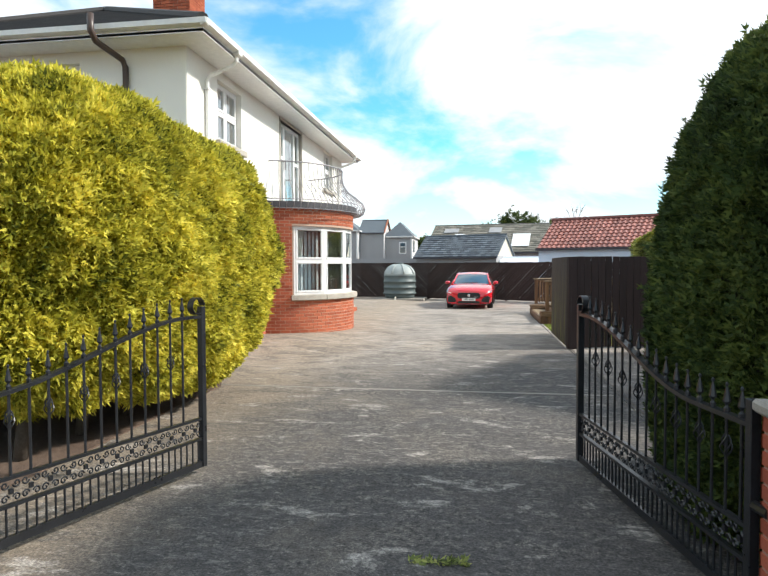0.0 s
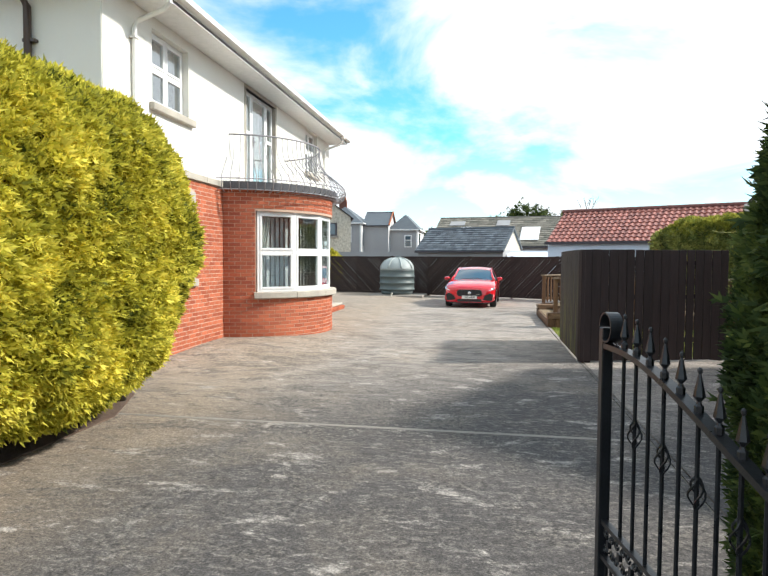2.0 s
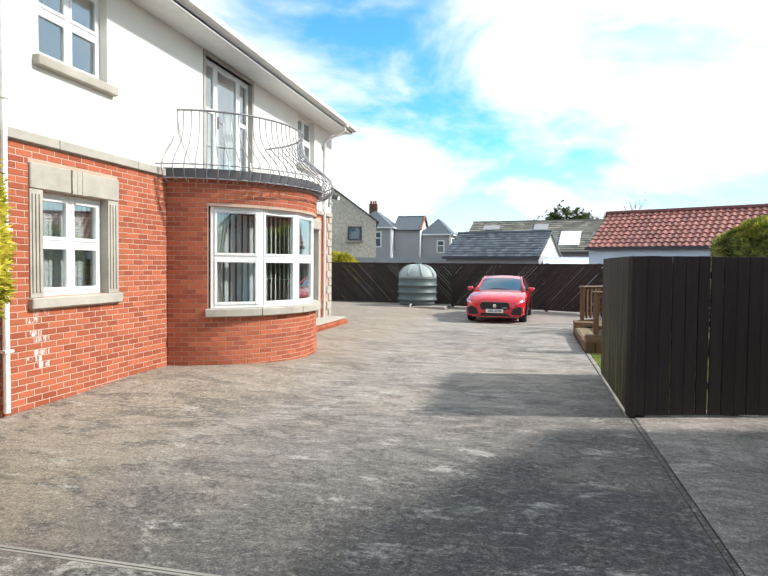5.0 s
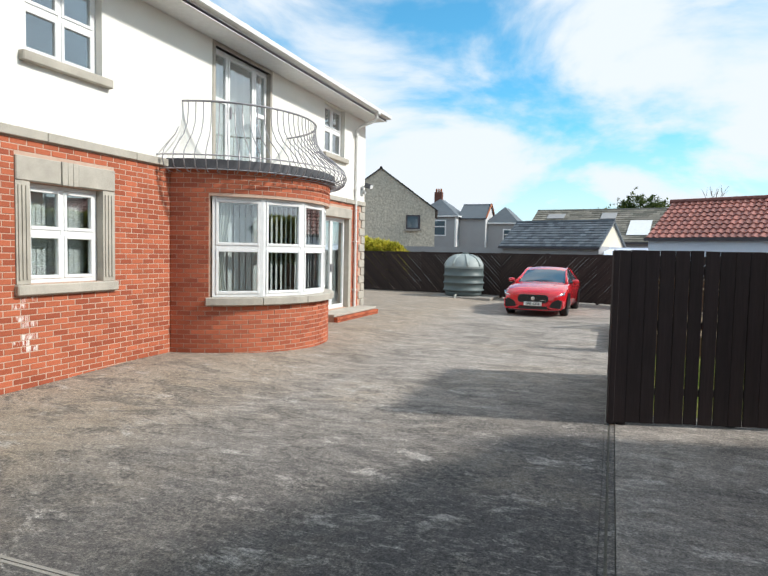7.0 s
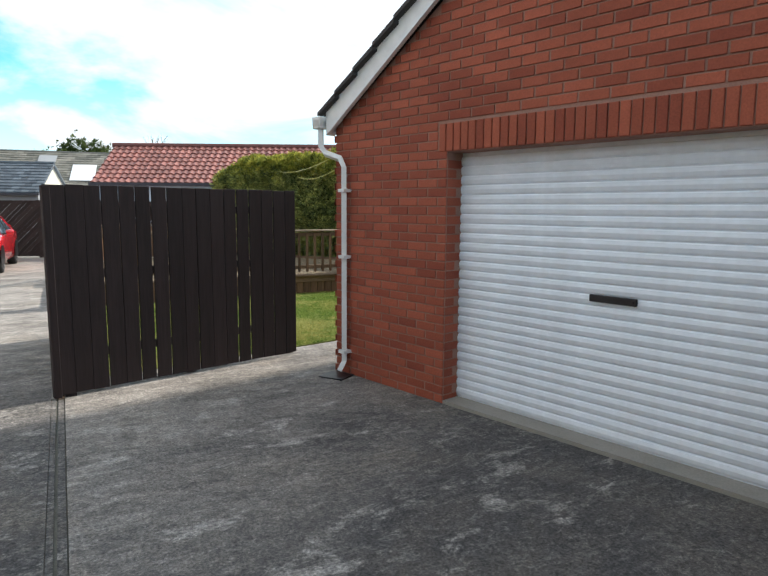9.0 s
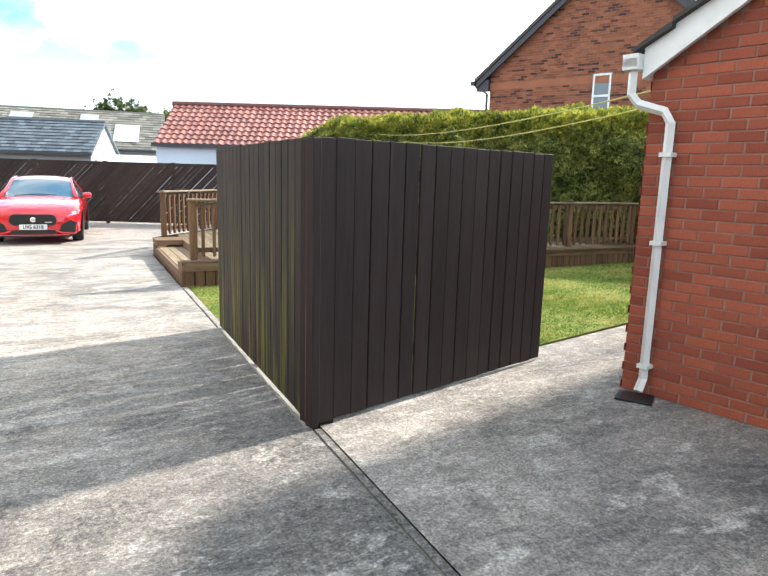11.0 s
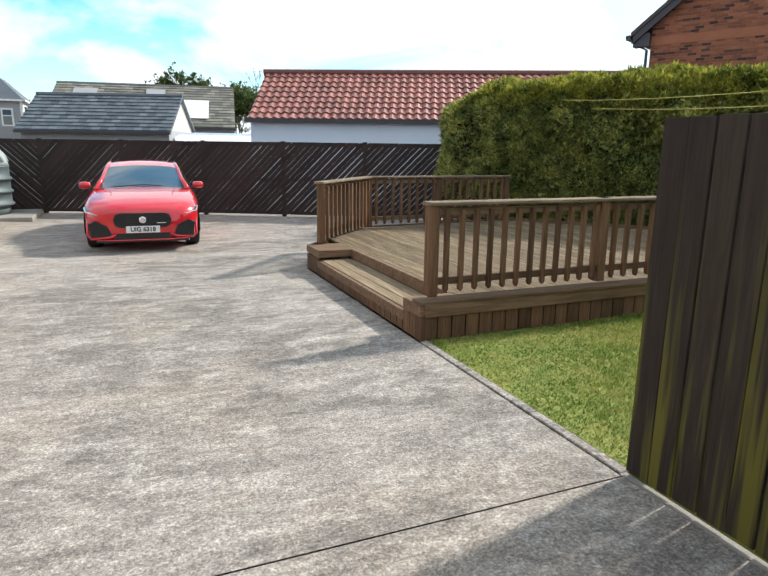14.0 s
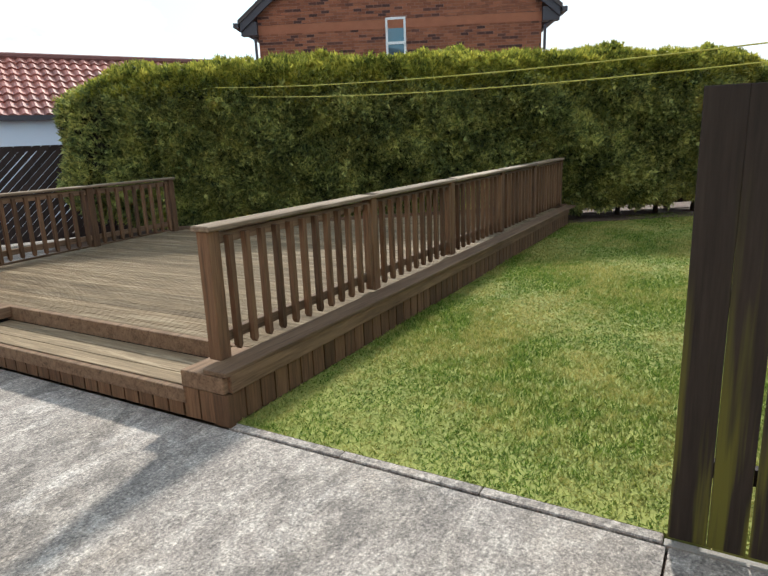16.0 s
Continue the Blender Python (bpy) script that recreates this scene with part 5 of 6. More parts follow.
# ---- far fence of slanted slats ----
FP = [(-10.6, 31.3), (-5.7, 31.0), (-2.2, 30.35), (1.5, 28.95), (8.6, 25.2)]
rnd = random.Random(11)
for s, ((xa, ya), (xb, yb)) in enumerate(zip(FP, FP[1:])):
    a, b = Vector((xa, ya, 0)), Vector((xb, yb, 0))
    d = b - a
    ln = d.length
    m = Matrix.Translation(a) @ pose(0, 0, 0, 0, 0, math.degrees(math.atan2(d.y, d.x)))
    ff = thing("slatted_fence", m, "brown-black fence of diagonal slats with gaps of light", "fence", "boundary fence")
    npan = max(1, round(ln / 1.85))
    pw = ln / npan
    items, base = [], {}
    for q in range(npan):
        part("post", Geo().box(q * pw - 0.045, q * pw + 0.045, 0.0, 0.09, 0, 1.82), FENCE3, ff)
        part("rail", Geo().box(q * pw, (q + 1) * pw, 0.022, 0.05, 1.70, 1.78).box(q * pw, (q + 1) * pw, 0.022, 0.05, 0.05, 0.13).box(q * pw, (q + 1) * pw, 0.022, 0.05, 0.86, 0.93), FENCE3, ff)
        solid = s == 0 and q < 1
        dirn = -1 if (s < 2) else 1
        if solid:
            for i in range(int(pw / 0.125)):
                base.setdefault("v", Geo().box(0, 0.123, -0.02, 0, 0.04, 1.80))
                items.append(("v", pose(q * pw + i * 0.125, 0, 0)))
            continue
        stp = 0.150
        z0, z1 = 0.05, 1.80
        k0 = -int((z1 - z0) / stp) - 1
        for i in range(k0, int(pw / stp) + 2):
            u0 = i * stp                      # foot of the slat, in the panel, rising at 45 degrees
            ww = 0.150 - rnd.choice((0.006, 0.010, 0.010, 0.022))
            pts = [(u0, 0.0), (u0 + ww, 0.0), (u0 + ww + z1 - z0, z1 - z0), (u0 + z1 - z0, z1 - z0)]
            for edge, sign in ((0.0, 1), (pw, -1)):
                cut = []
                for (xa_, za_), (xb_, zb_) in zip(pts, pts[1:] + pts[:1]):
                    ia, ib = (xa_ - edge) * sign >= 0, (xb_ - edge) * sign >= 0
                    if ia:
                        cut.append((xa_, za_))
                    if ia != ib:
                        cut.append((edge, za_ + (zb_ - za_) * (edge - xa_) / (xb_ - xa_)))
                pts = cut
                if len(pts) < 3:
                    break
            if len(pts) < 3:
                continue
            pts = [(x_, z0 + z_) for x_, z_ in pts]
            if dirn < 0:
                pts = [(pw - x_, z_) for x_, z_ in reversed(pts)]
            key = (s, q, i)
            base[key] = Geo().prism([(q * pw + x_, z_) for x_, z_ in pts], -0.018, 0.0, 1)
            items.append((key, Matrix.Identity(4)))
    pieces("slat", FENCE3, ff, items, base)

# ---- oil tank ----
TANK = surface("green_grey_plastic", (0.075, 0.10, 0.10), (0.115, 0.145, 0.145), 2, 60, 0.5, bumps=0.1)
TANKTOP = surface("pale_plastic", (0.27, 0.31, 0.30), (0.38, 0.42, 0.41), 2, 60, 0.55, bumps=0.1)
tank = thing("oil_tank", pose(-3.50, 29.40, 0.11), "ribbed grey-green plastic oil tank on a concrete slab", "tank")
R = 0.77
pr = [(R * 0.9, 0.0), (R * 0.93, 0.12), (R * 0.9, 0.16), (R * 0.98, 0.19)]
for z in (0.2, 0.48, 0.76):
    pr += [(R * 1.03, z + 0.0), (R * 1.05, z + 0.03), (R * 1.03, z + 0.06), (R * 0.985, z + 0.08), (R * 0.985, z + 0.27)]
pr += [(R * 1.0, 1.05), (R * 1.0, 1.08)]
part("body", Geo().lathe(pr, 40), TANK, tank, smooth=True)
dome = [(R * 0.99, 1.08), (R * 0.97, 1.16), (R * 0.9, 1.3), (R * 0.74, 1.46), (R * 0.5, 1.56), (R * 0.3, 1.60), (R * 0.28, 1.63), (0.02, 1.64)]
part("dome", Geo().lathe(dome, 40), TANKTOP, tank, "dome paler than the body", smooth=True)
for i in range(8):
    a = radians(22.5 + 45 * i)
    p = [(r * math.cos(a), r * math.sin(a), z + 0.005) for r, z in dome[1:6]]
    part("rib", Geo().tube(p, [0.05, 0.045, 0.04, 0.035, 0.03], 6), TANKTOP, tank, smooth=True)
part("cap", Geo().lathe([(0.12, 1.63), (0.12, 1.68), (0.08, 1.69)], 16, pose(0.05, 0, 0)), TANK, tank)
part("label", Geo().box(-0.17, 0.12, -0.805, -0.795, 1.13, 1.24, pose(0, 0.02, 0, -14)), UPVC, tank, "white sticker")
part("valve", Geo().tube([(-0.1, -0.72, 0.06), (-0.1, -1.0, 0.06), (-0.1, -1.0, -0.09)], 0.03, 8), CURTAIN, tank, "pale valve and pipe")
slab = thing("tank_base", pose(-3.50, 29.40, 0), "weathered concrete slab under the tank", "slab")
part("slab", Geo().box(-1.15, 1.25, -1.0, 1.0, 0, 0.108), CONC2, slab, bevel=0.015)

# ---- red saloon car ----
RED = plain("red_car_paint", (0.62, 0.012, 0.022), 0.22, 0.0, 0.5, 1.0)
CARGLASS = plain("car_glass", (0.06, 0.10, 0.13), 0.04, 0.0, 0.9, 0.5)
BLACKP = plain("black_car_plastic", (0.012, 0.012, 0.013), 0.35)
TYRE = surface("tyre_rubber", (0.015, 0.015, 0.015), (0.03, 0.03, 0.03), 10, 90, 0.85)
ALLOY = plain("grey_alloy", (0.28, 0.28, 0.29), 0.3, 0.9)
CHROME = plain("chrome", (0.75, 0.75, 0.76), 0.1, 1.0)
LAMPM = plain("headlamp_lens", (0.26, 0.28, 0.30), 0.08, 0.2, 0.8, 1.0)
PLATE = plain("white_plate", (0.80, 0.80, 0.78), 0.4)
INK = plain("black_ink", (0.02, 0.02, 0.022), 0.6)

car = thing("car", pose(-0.10, 23.45, 0, 0, 0, -2.8) @ Matrix.Scale(0.965, 4), "red four-door saloon car parked nose-on by the fence", "car")
ST = [  # y, half width, underside, shoulder, top edge, crown
    (0.00, 0.62, 0.26, 0.60, 0.66, 0.70), (0.06, 0.74, 0.20, 0.64, 0.70, 0.745), (0.18, 0.845, 0.18, 0.69, 0.755, 0.80), (0.40, 0.905, 0.17, 0.75, 0.815, 0.86),
    (0.80, 0.925, 0.17, 0.815, 0.875, 0.92), (1.25, 0.928, 0.17, 0.865, 0.925, 0.965), (1.62, 0.928, 0.17, 0.90, 0.955, 0.985), (2.4, 0.928, 0.17, 0.93, 0.965, 0.97), (3.2, 0.928, 0.17, 0.945, 0.975, 0.98),
    (3.9, 0.92, 0.18, 0.955, 1.0, 1.02), (4.35, 0.89, 0.22, 0.95, 1.0, 1.025), (4.58, 0.83, 0.28, 0.92, 0.97, 1.0), (4.68, 0.72, 0.36, 0.86, 0.90, 0.92)]
g = Geo()
rowsv = []
for y, w, zb, zs, zt, zc in ST:
    halfp = [(0.0, zb), (w * 0.8, zb), (w * 0.97, zb + 0.09), (w * 0.985, (zb + zs) * 0.5), (w, zs - 0.06), (w * 0.965, zs), (w * 0.88, zt), (w * 0.55, zc - 0.012), (w * 0.25, zc), (0.0, zc)]
    ring_ = [(x_, y, z_) for x_, z_ in halfp] + [(-x_, y, z_) for x_, z_ in reversed(halfp[1:-1])]
    rowsv.append(ring_)
nr = len(rowsv[0])
g.add([p for r_ in rowsv for p in r_], [(i * nr + j, i * nr + (j + 1) % nr, (i + 1) * nr + (j + 1) % nr, (i + 1) * nr + j) for i in range(len(ST) - 1) for j in range(nr)]
      + [tuple(range(nr)), tuple((len(ST) - 1) * nr + j for j in range(nr - 1, -1, -1))])
body = part("body", g, RED, car, "glossy red bodywork", smooth=True)
# cabin: glass house with a red roof and pillars
def ribbon(sections):
    g = Geo()
    k = len(sections[0])
    g.add([p for s_ in sections for p in s_], [(i * k + j, i * k + j + 1, (i + 1) * k + j + 1, (i + 1) * k + j) for i in range(len(sections) - 1) for j in range(k - 1)])
    return g
cab = []
for y, w, z in ((1.50, 0.74, 0.95), (1.9, 0.70, 1.16), (2.30, 0.645, 1.335), (2.55, 0.62, 1.395), (3.0, 0.61, 1.425), (3.4, 0.62, 1.39), (3.75, 0.645, 1.27), (4.15, 0.70, 1.02)):
    cab.append([(-w, y, z - 0.035), (-w * 0.8, y, z - 0.008), (-w * 0.4, y, z + 0.012), (0, y, z + 0.018), (w * 0.4, y, z + 0.012), (w * 0.8, y, z - 0.008), (w, y, z - 0.035)])
part("roof", ribbon(cab[2:6]), RED, car, smooth=True)
part("windscreen", ribbon(cab[0:3]), CARGLASS, car, "blue-grey windscreen reflecting the sky", smooth=True)
part("rear_window", ribbon(cab[5:8]), CARGLASS, car, smooth=True)
for s in (-1, 1):
    top = [(s * w, y, z - 0.035) for y, w, z in ((1.50, 0.74, 0.95), (1.9, 0.70, 1.16), (2.30, 0.645, 1.335), (2.55, 0.62, 1.395), (3.0, 0.61, 1.425), (3.4, 0.62, 1.39), (3.75, 0.645, 1.27), (4.15, 0.70, 1.02))]
    bot = [(s * 0.83, 1.42, 0.93), (s * 0.84, 1.85, 0.945), (s * 0.845, 2.3, 0.955), (s * 0.85, 2.55, 0.96), (s * 0.85, 3.0, 0.965), (s * 0.85, 3.4, 0.97), (s * 0.845, 3.75, 0.98), (s * 0.80, 4.2, 1.0)]
    part("side_window", ribbon([[a_, b_] for a_, b_ in zip(bot, top)]), CARGLASS, car)
    part("windscreen_pillar", Geo().tube([(s * 0.79, 1.40, 0.945), top[1], top[2], top[3], top[4], top[5], top[6], (s * 0.74, 4.25, 1.0)], [0.045, 0.04, 0.04, 0.035, 0.035, 0.04, 0.05, 0.07], 6), RED, car, smooth=True)
    part("door_pillar", Geo().tube([(s * 0.852, 2.72, 0.96), (s * 0.63, 2.72, 1.38)], 0.022, 5), BLACKP, car)
    mir = part("wing_mirror", Geo().lathe([(0.03, -0.10), (0.075, -0.085), (0.088, 0.0), (0.075, 0.08), (0.03, 0.10)], 12, pose(s * 1.0, 1.78, 1.0) @ Matrix.Diagonal((1, 0.7, 0.78, 1)) @ pose(0, 0, 0, 0, 90, 0)), RED, car, smooth=True)
    part("mirror_arm", Geo().tube([(s * 0.84, 1.72, 0.95), (s * 0.95, 1.76, 0.97)], 0.022, 6), BLACKP, car)
    # head lamp: slim swept lens with a bright blade
    hl_ = part("headlight", Geo().add([(s * 0.50, 0.055, 0.612), (s * 0.70, 0.09, 0.622), (s * 0.862, 0.215, 0.655), (s * 0.875, 0.26, 0.735), (s * 0.72, 0.115, 0.70), (s * 0.52, 0.03, 0.652)], [(0, 1, 2, 3, 4, 5)] if s > 0 else [(5, 4, 3, 2, 1, 0)]), LAMPM, car, "clear slim headlamp")
    hl_.modifiers.new("thick", "SOLIDIFY").thickness = 0.05
    part("lamp_blade", Geo().tube([(s * 0.52, 0.02, 0.615), (s * 0.70, 0.055, 0.625), (s * 0.86, 0.18, 0.662), (s * 0.885, 0.24, 0.73)], 0.012, 5), CHROME, hl_)
    # lower air intake in its frame
    it = part("air_intake", Geo().prism([(s * 0.48, 0.29), (s * 0.79, 0.26), (s * 0.82, 0.48), (s * 0.72, 0.53), (s * 0.54, 0.44)], -0.005, 0.2, 1), BLACKP, car, "black lower intake")
    part("intake_trim", Geo().tube([(s * 0.42, -0.01, 0.30), (s * 0.52, -0.005, 0.255), (s * 0.79, 0.03, 0.235), (s * 0.845, 0.07, 0.30), (s * 0.84, 0.09, 0.50)], 0.022, 6), RED, it, smooth=True)
    for y in (0.82, 3.66):
        wh = thing("wheel", pose(s * 0.80, y, 0.335, 0, 90, 0), "", "")
        for k_ in ("category", "label"):
            if k_ in wh:
                del wh[k_]
        wh.parent = car
        part("tyre", Geo().lathe([(0.22, -0.115), (0.31, -0.115), (0.335, -0.085), (0.335, 0.085), (0.31, 0.115), (0.22, 0.115)], 32), TYRE, wh, smooth=True)
        part("rim", Geo().lathe([(0.225, -0.118), (0.235, -0.12), (0.235, 0.12), (0.225, 0.118), (0.20, 0.06)], 24), ALLOY, wh, smooth=True)
        sp_ = Geo()
        for q in range(10):
            sp_.box(0.03, 0.225, -0.02, 0.02, s * 0.085, s * 0.108, pose(0, 0, 0, 0, 0, 36 * q))
        part("spokes", sp_.lathe([(0.05, min(0.075 * s, 0.11 * s)), (0.05, max(0.075 * s, 0.11 * s))], 14), ALLOY, wh)
        arch = [(0.925 * s + 0.004 * s, y + 0.375 * math.cos(t), 0.335 + 0.375 * math.sin(t)) for t in np.linspace(-0.15, math.pi + 0.15, 18)]
        part("wheel_arch", Geo().add(arch + [(0.93 * s, y, 0.2)], [tuple(range(19)) if s < 0 else tuple(range(18, -1, -1))]), BLACKP, car)
gr = part("grille", Geo().prism([(-0.36, 0.42), (0.36, 0.42), (0.42, 0.46), (0.435, 0.55), (0.40, 0.615), (0.34, 0.635), (-0.34, 0.635), (-0.40, 0.615), (-0.435, 0.55), (-0.42, 0.46)], -0.018, 0.05, 1), BLACKP, car, "black mesh grille")
loop_ = [(-0.36, 0.415), (0.36, 0.415), (0.425, 0.46), (0.442, 0.55), (0.405, 0.62), (0.34, 0.642), (-0.34, 0.642), (-0.405, 0.62), (-0.442, 0.55), (-0.425, 0.46), (-0.36, 0.415)]
part("grille_surround", Geo().tube([(x_, -0.02, z_) for x_, z_ in loop_], 0.007, 6), BLACKP, gr, "black grille rim")
for i in range(4):
    part("grille_bar", Geo().box(-0.41, 0.41, -0.026, -0.015, 0.455 + i * 0.042, 0.463 + i * 0.042), INK, gr)
part("badge", Geo().lathe([(0.055, 0.0), (0.055, 0.012), (0.04, 0.02)], 20, pose(0, -0.02, 0.535, 90)), CHROME, gr, "round silver badge")
part("trim_mark", Geo().box(0.22, 0.36, -0.028, -0.02, 0.475, 0.49), CHROME, gr)
pl = part("number_plate", Geo().box(-0.26, 0.26, -0.045, -0.02, 0.325, 0.436), PLATE, car, "white front number plate", bevel=0.004)
part("lower_grille", Geo().prism([(-0.44, 0.215), (0.44, 0.215), (0.40, 0.315), (-0.40, 0.315)], -0.004, 0.1, 1), BLACKP, car)
part("splitter", Geo().box(-0.72, 0.72, -0.02, 0.2, 0.17, 0.20), BLACKP, car, bevel=0.008)
part("splitter_trim", Geo().tube([(-0.70, 0.01, 0.215), (-0.4, -0.02, 0.205), (0.4, -0.02, 0.205), (0.70, 0.01, 0.215)], 0.012, 6), RED, car)
part("bonnet_crease", Geo().tube([(-0.45, 0.08, 0.735), (-0.50, 0.8, 0.918), (-0.56, 1.4, 0.965)], 0.007, 5), RED, car)
part("bonnet_crease", Geo().tube([(0.45, 0.08, 0.735), (0.50, 0.8, 0.918), (0.56, 1.4, 0.965)], 0.007, 5), RED, car)
part("wiper", Geo().tube([(-0.5, 1.5, 0.985), (0.0, 1.56, 1.02), (0.35, 1.53, 1.0)], 0.008, 5), BLACKP, car)
tx = bpy.data.curves.new("plate_text", "FONT")
tx.body, tx.size, tx.align_x, tx.align_y = "UIG 6318", 0.098, "CENTER", "CENTER"
tx.extrude, tx.offset = 0.002, 0.0025
tob = new("plate_text", tx)
tob.parent = pl
tob.matrix_basis = pose(0, -0.048, 0.380, 90)
tx.materials.append(INK)


# ---- iron gates ----
def scroll(c, r, turns, flip=1, start=0.0, k=18):
    return [(c[0] + flip * r * (1 - 0.75 * t / k) * math.cos(start + turns * 6.283 * t / k), 0, c[1] + r * (1 - 0.75 * t / k) * math.sin(start + turns * 6.283 * t / k)) for t in range(k + 1)]


def gate(hinge, free, label, flip):
    a, b = Vector((*hinge, 0)), Vector((*free, 0))
    d = b - a
    ln = d.length
    gt = thing("iron_gate", Matrix.Translation(a) @ pose(0, 0, 0.05, 0, 0, math.degrees(math.atan2(d.y, d.x))), label, "gate", "driveway gates")
    top = lambda x: 0.86 + 0.33 * (lambda t: t * t * (3 - 2 * t))(min(1, max(0, (x / ln - 0.22) / 0.70)))
    part("stile", Geo().box(ln - 0.045, ln, -0.025, 0.025, 0, 1.27), IRON, gt, bevel=0.004)
    part("stile", Geo().box(0, 0.045, -0.025, 0.025, 0, 0.98), IRON, gt, bevel=0.004)
    # rolled strap on top of the meeting stile
    sc = [(ln - 0.075 + 0.068 * math.cos(t), 1.275 + 0.068 * math.sin(t)) for t in np.linspace(0.0, 5.4, 26)]
    g = Geo()
    vs = []
    for x_, z_ in sc:
        for yy in (-0.028, 0.028):
            for k_ in (1.0, 0.90):
                vs.append((ln - 0.075 + (x_ - ln + 0.075) * k_, yy, 1.275 + (z_ - 1.275) * k_))
    fs = []
    for i in range(25):
        p_ = 4 * i
        fs += [(p_, p_ + 2, p_ + 6, p_ + 4), (p_ + 1, p_ + 5, p_ + 7, p_ + 3), (p_, p_ + 4, p_ + 5, p_ + 1), (p_ + 2, p_ + 3, p_ + 7, p_ + 6)]
    part("scroll", g.add(vs, fs), IRON, gt, "rolled iron scroll")
    for hz_ in (0.08, 0.5):
        part("hinge", Geo().tube([(-0.1, 0, hz_), (0.02, 0, hz_)], 0.025, 8), IRON, gt)
    tp = [(x_, 0, top(x_)) for x_ in np.linspace(0.0, ln - 0.02, 30)]
    g = Geo()
    g.add([(p_[0], yy, p_[2] + zz) for p_ in tp for yy, zz in ((-0.022, -0.012), (0.022, -0.012), (0.022, 0.012), (-0.022, 0.012))],
          [(4 * i + j, 4 * i + (j + 1) % 4, 4 * i + 4 + (j + 1) % 4, 4 * i + 4 + j) for i in range(29) for j in range(4)] + [(3, 2, 1, 0), (116, 117, 118, 119)])
    part("top_rail", g, IRON, gt)
    for z in (0.0, 0.215, 0.375):
        part("cross_rail", Geo().box(0.045, ln - 0.045, -0.015, 0.015, z, z + (0.05 if z == 0 else 0.02)), IRON, gt)
    n = 18
    sp_ = (ln - 0.09) / n
    tip = [(r_ * 0.74, h_ * 0.85) for r_, h_ in [(0.010, 0.012), (0.020, 0.012), (0.020, 0.038), (0.012, 0.045), (0.009, 0.055), (0.026, 0.075), (0.020, 0.10), (0.009, 0.150), (0.005, 0.160), (0.011, 0.168), (0.011, 0.178), (0.003, 0.186)]]
    for i in range(n - 1):
        x_ = 0.045 + sp_ * (i + 0.5)
        bar = part("bar", Geo().tube([(x_, 0, 0.39), (x_, 0, top(x_))], 0.0085, 6), IRON, gt)
        part("spear_point", Geo().lathe(tip, 6, pose(x_, 0, top(x_))), IRON, bar)
        if i % 2 == 1:
            bz = 0.62 + 0.5 * (top(x_) - 0.8)
            bk = Geo()
            for q in range(4):
                bk.tube([(x_ + 0.028 * math.sin(math.pi * t) * math.cos(q * 1.571 + 3.0 * t), 0.028 * math.sin(math.pi * t) * math.sin(q * 1.571 + 3.0 * t), bz + 0.12 * t) for t in np.linspace(0, 1, 9)], 0.004, 4)
            part("basket_twist", bk, IRON, bar)
    dog = Geo().tube([(0, 0, 0.05), (0, 0, 0.215)], 0.007, 5)
    pieces("dog_bar", IRON, gt, [(0, pose(0.045 + sp_ * 0.5 * (i + 0.5), 0, 0)) for i in range(2 * n)], {0: dog})
    cs = Geo()
    for s_ in (-1, 1):
        cs.tube([(s_ * p_[0] + s_ * 0.004, 0, p_[2]) for p_ in scroll((0.030, 0.345), 0.024, 1.15, 1, 3.3)], 0.0055, 4)
        cs.tube([(s_ * p_[0] + s_ * 0.004, 0, 0.61 - p_[2]) for p_ in scroll((0.030, 0.345), 0.024, 1.15, 1, 3.3)], 0.0055, 4)
    cs.box(-0.012, 0.012, -0.008, 0.008, 0.29, 0.32)
    pieces("c_scroll", IRON, gt, [(0, pose(0.045 + sp_ * (i + 0.5), 0, 0)) for i in range(n)], {0: cs})
    return gt


gate((-2.58, 2.57), (-1.88, 4.71), "black wrought-iron gate leaf open against the golden hedge", 1)
gate((1.50, 3.10), (1.08, 5.28), "black wrought-iron gate leaf open by the brick pillar", -1)
for x_, y_, lab in ((1.50, 2.62, 0), (-3.06, 2.12, 0)):
    gp = thing("gate_pillar", pose(x_, y_, 0), "low red brick gate pillar with overgrown top", "pillar", "gate pillars")
    part("core", Geo().box(0.012, 0.43, 0.012, 0.43, 0, 0.98), MORTAR2, gp)
    for a_, o in ((0, pose(0.0, 0.012, 0)), (90, pose(0.43, 0.0, 0, 0, 0, 90)), (270, pose(0.012, 0.44, 0, 0, 0, 270)), (180, pose(0.44, 0.43, 0, 0, 0, 180))):
        brick_wall(o, 0.44, 0.98, [], BRICK2, gp)
    part("cap", Geo().prism([(-0.03, -0.03), (0.47, -0.03), (0.47, 0.47), (-0.03, 0.47)], 0.98, 1.04), CONC2, gp, bevel=0.015)
bw = thing("boundary_wall", pose(2.1, 2.62, 0), "low red brick boundary wall under the dark hedge", "wall", kind="structure")
part("core", Geo().box(0, 5.0, 0.012, 0.22, 0, 0.8), MORTAR2, bw)
brick_wall(pose(0, 0.012, 0), 5.0, 0.8, [], BRICK2, bw)

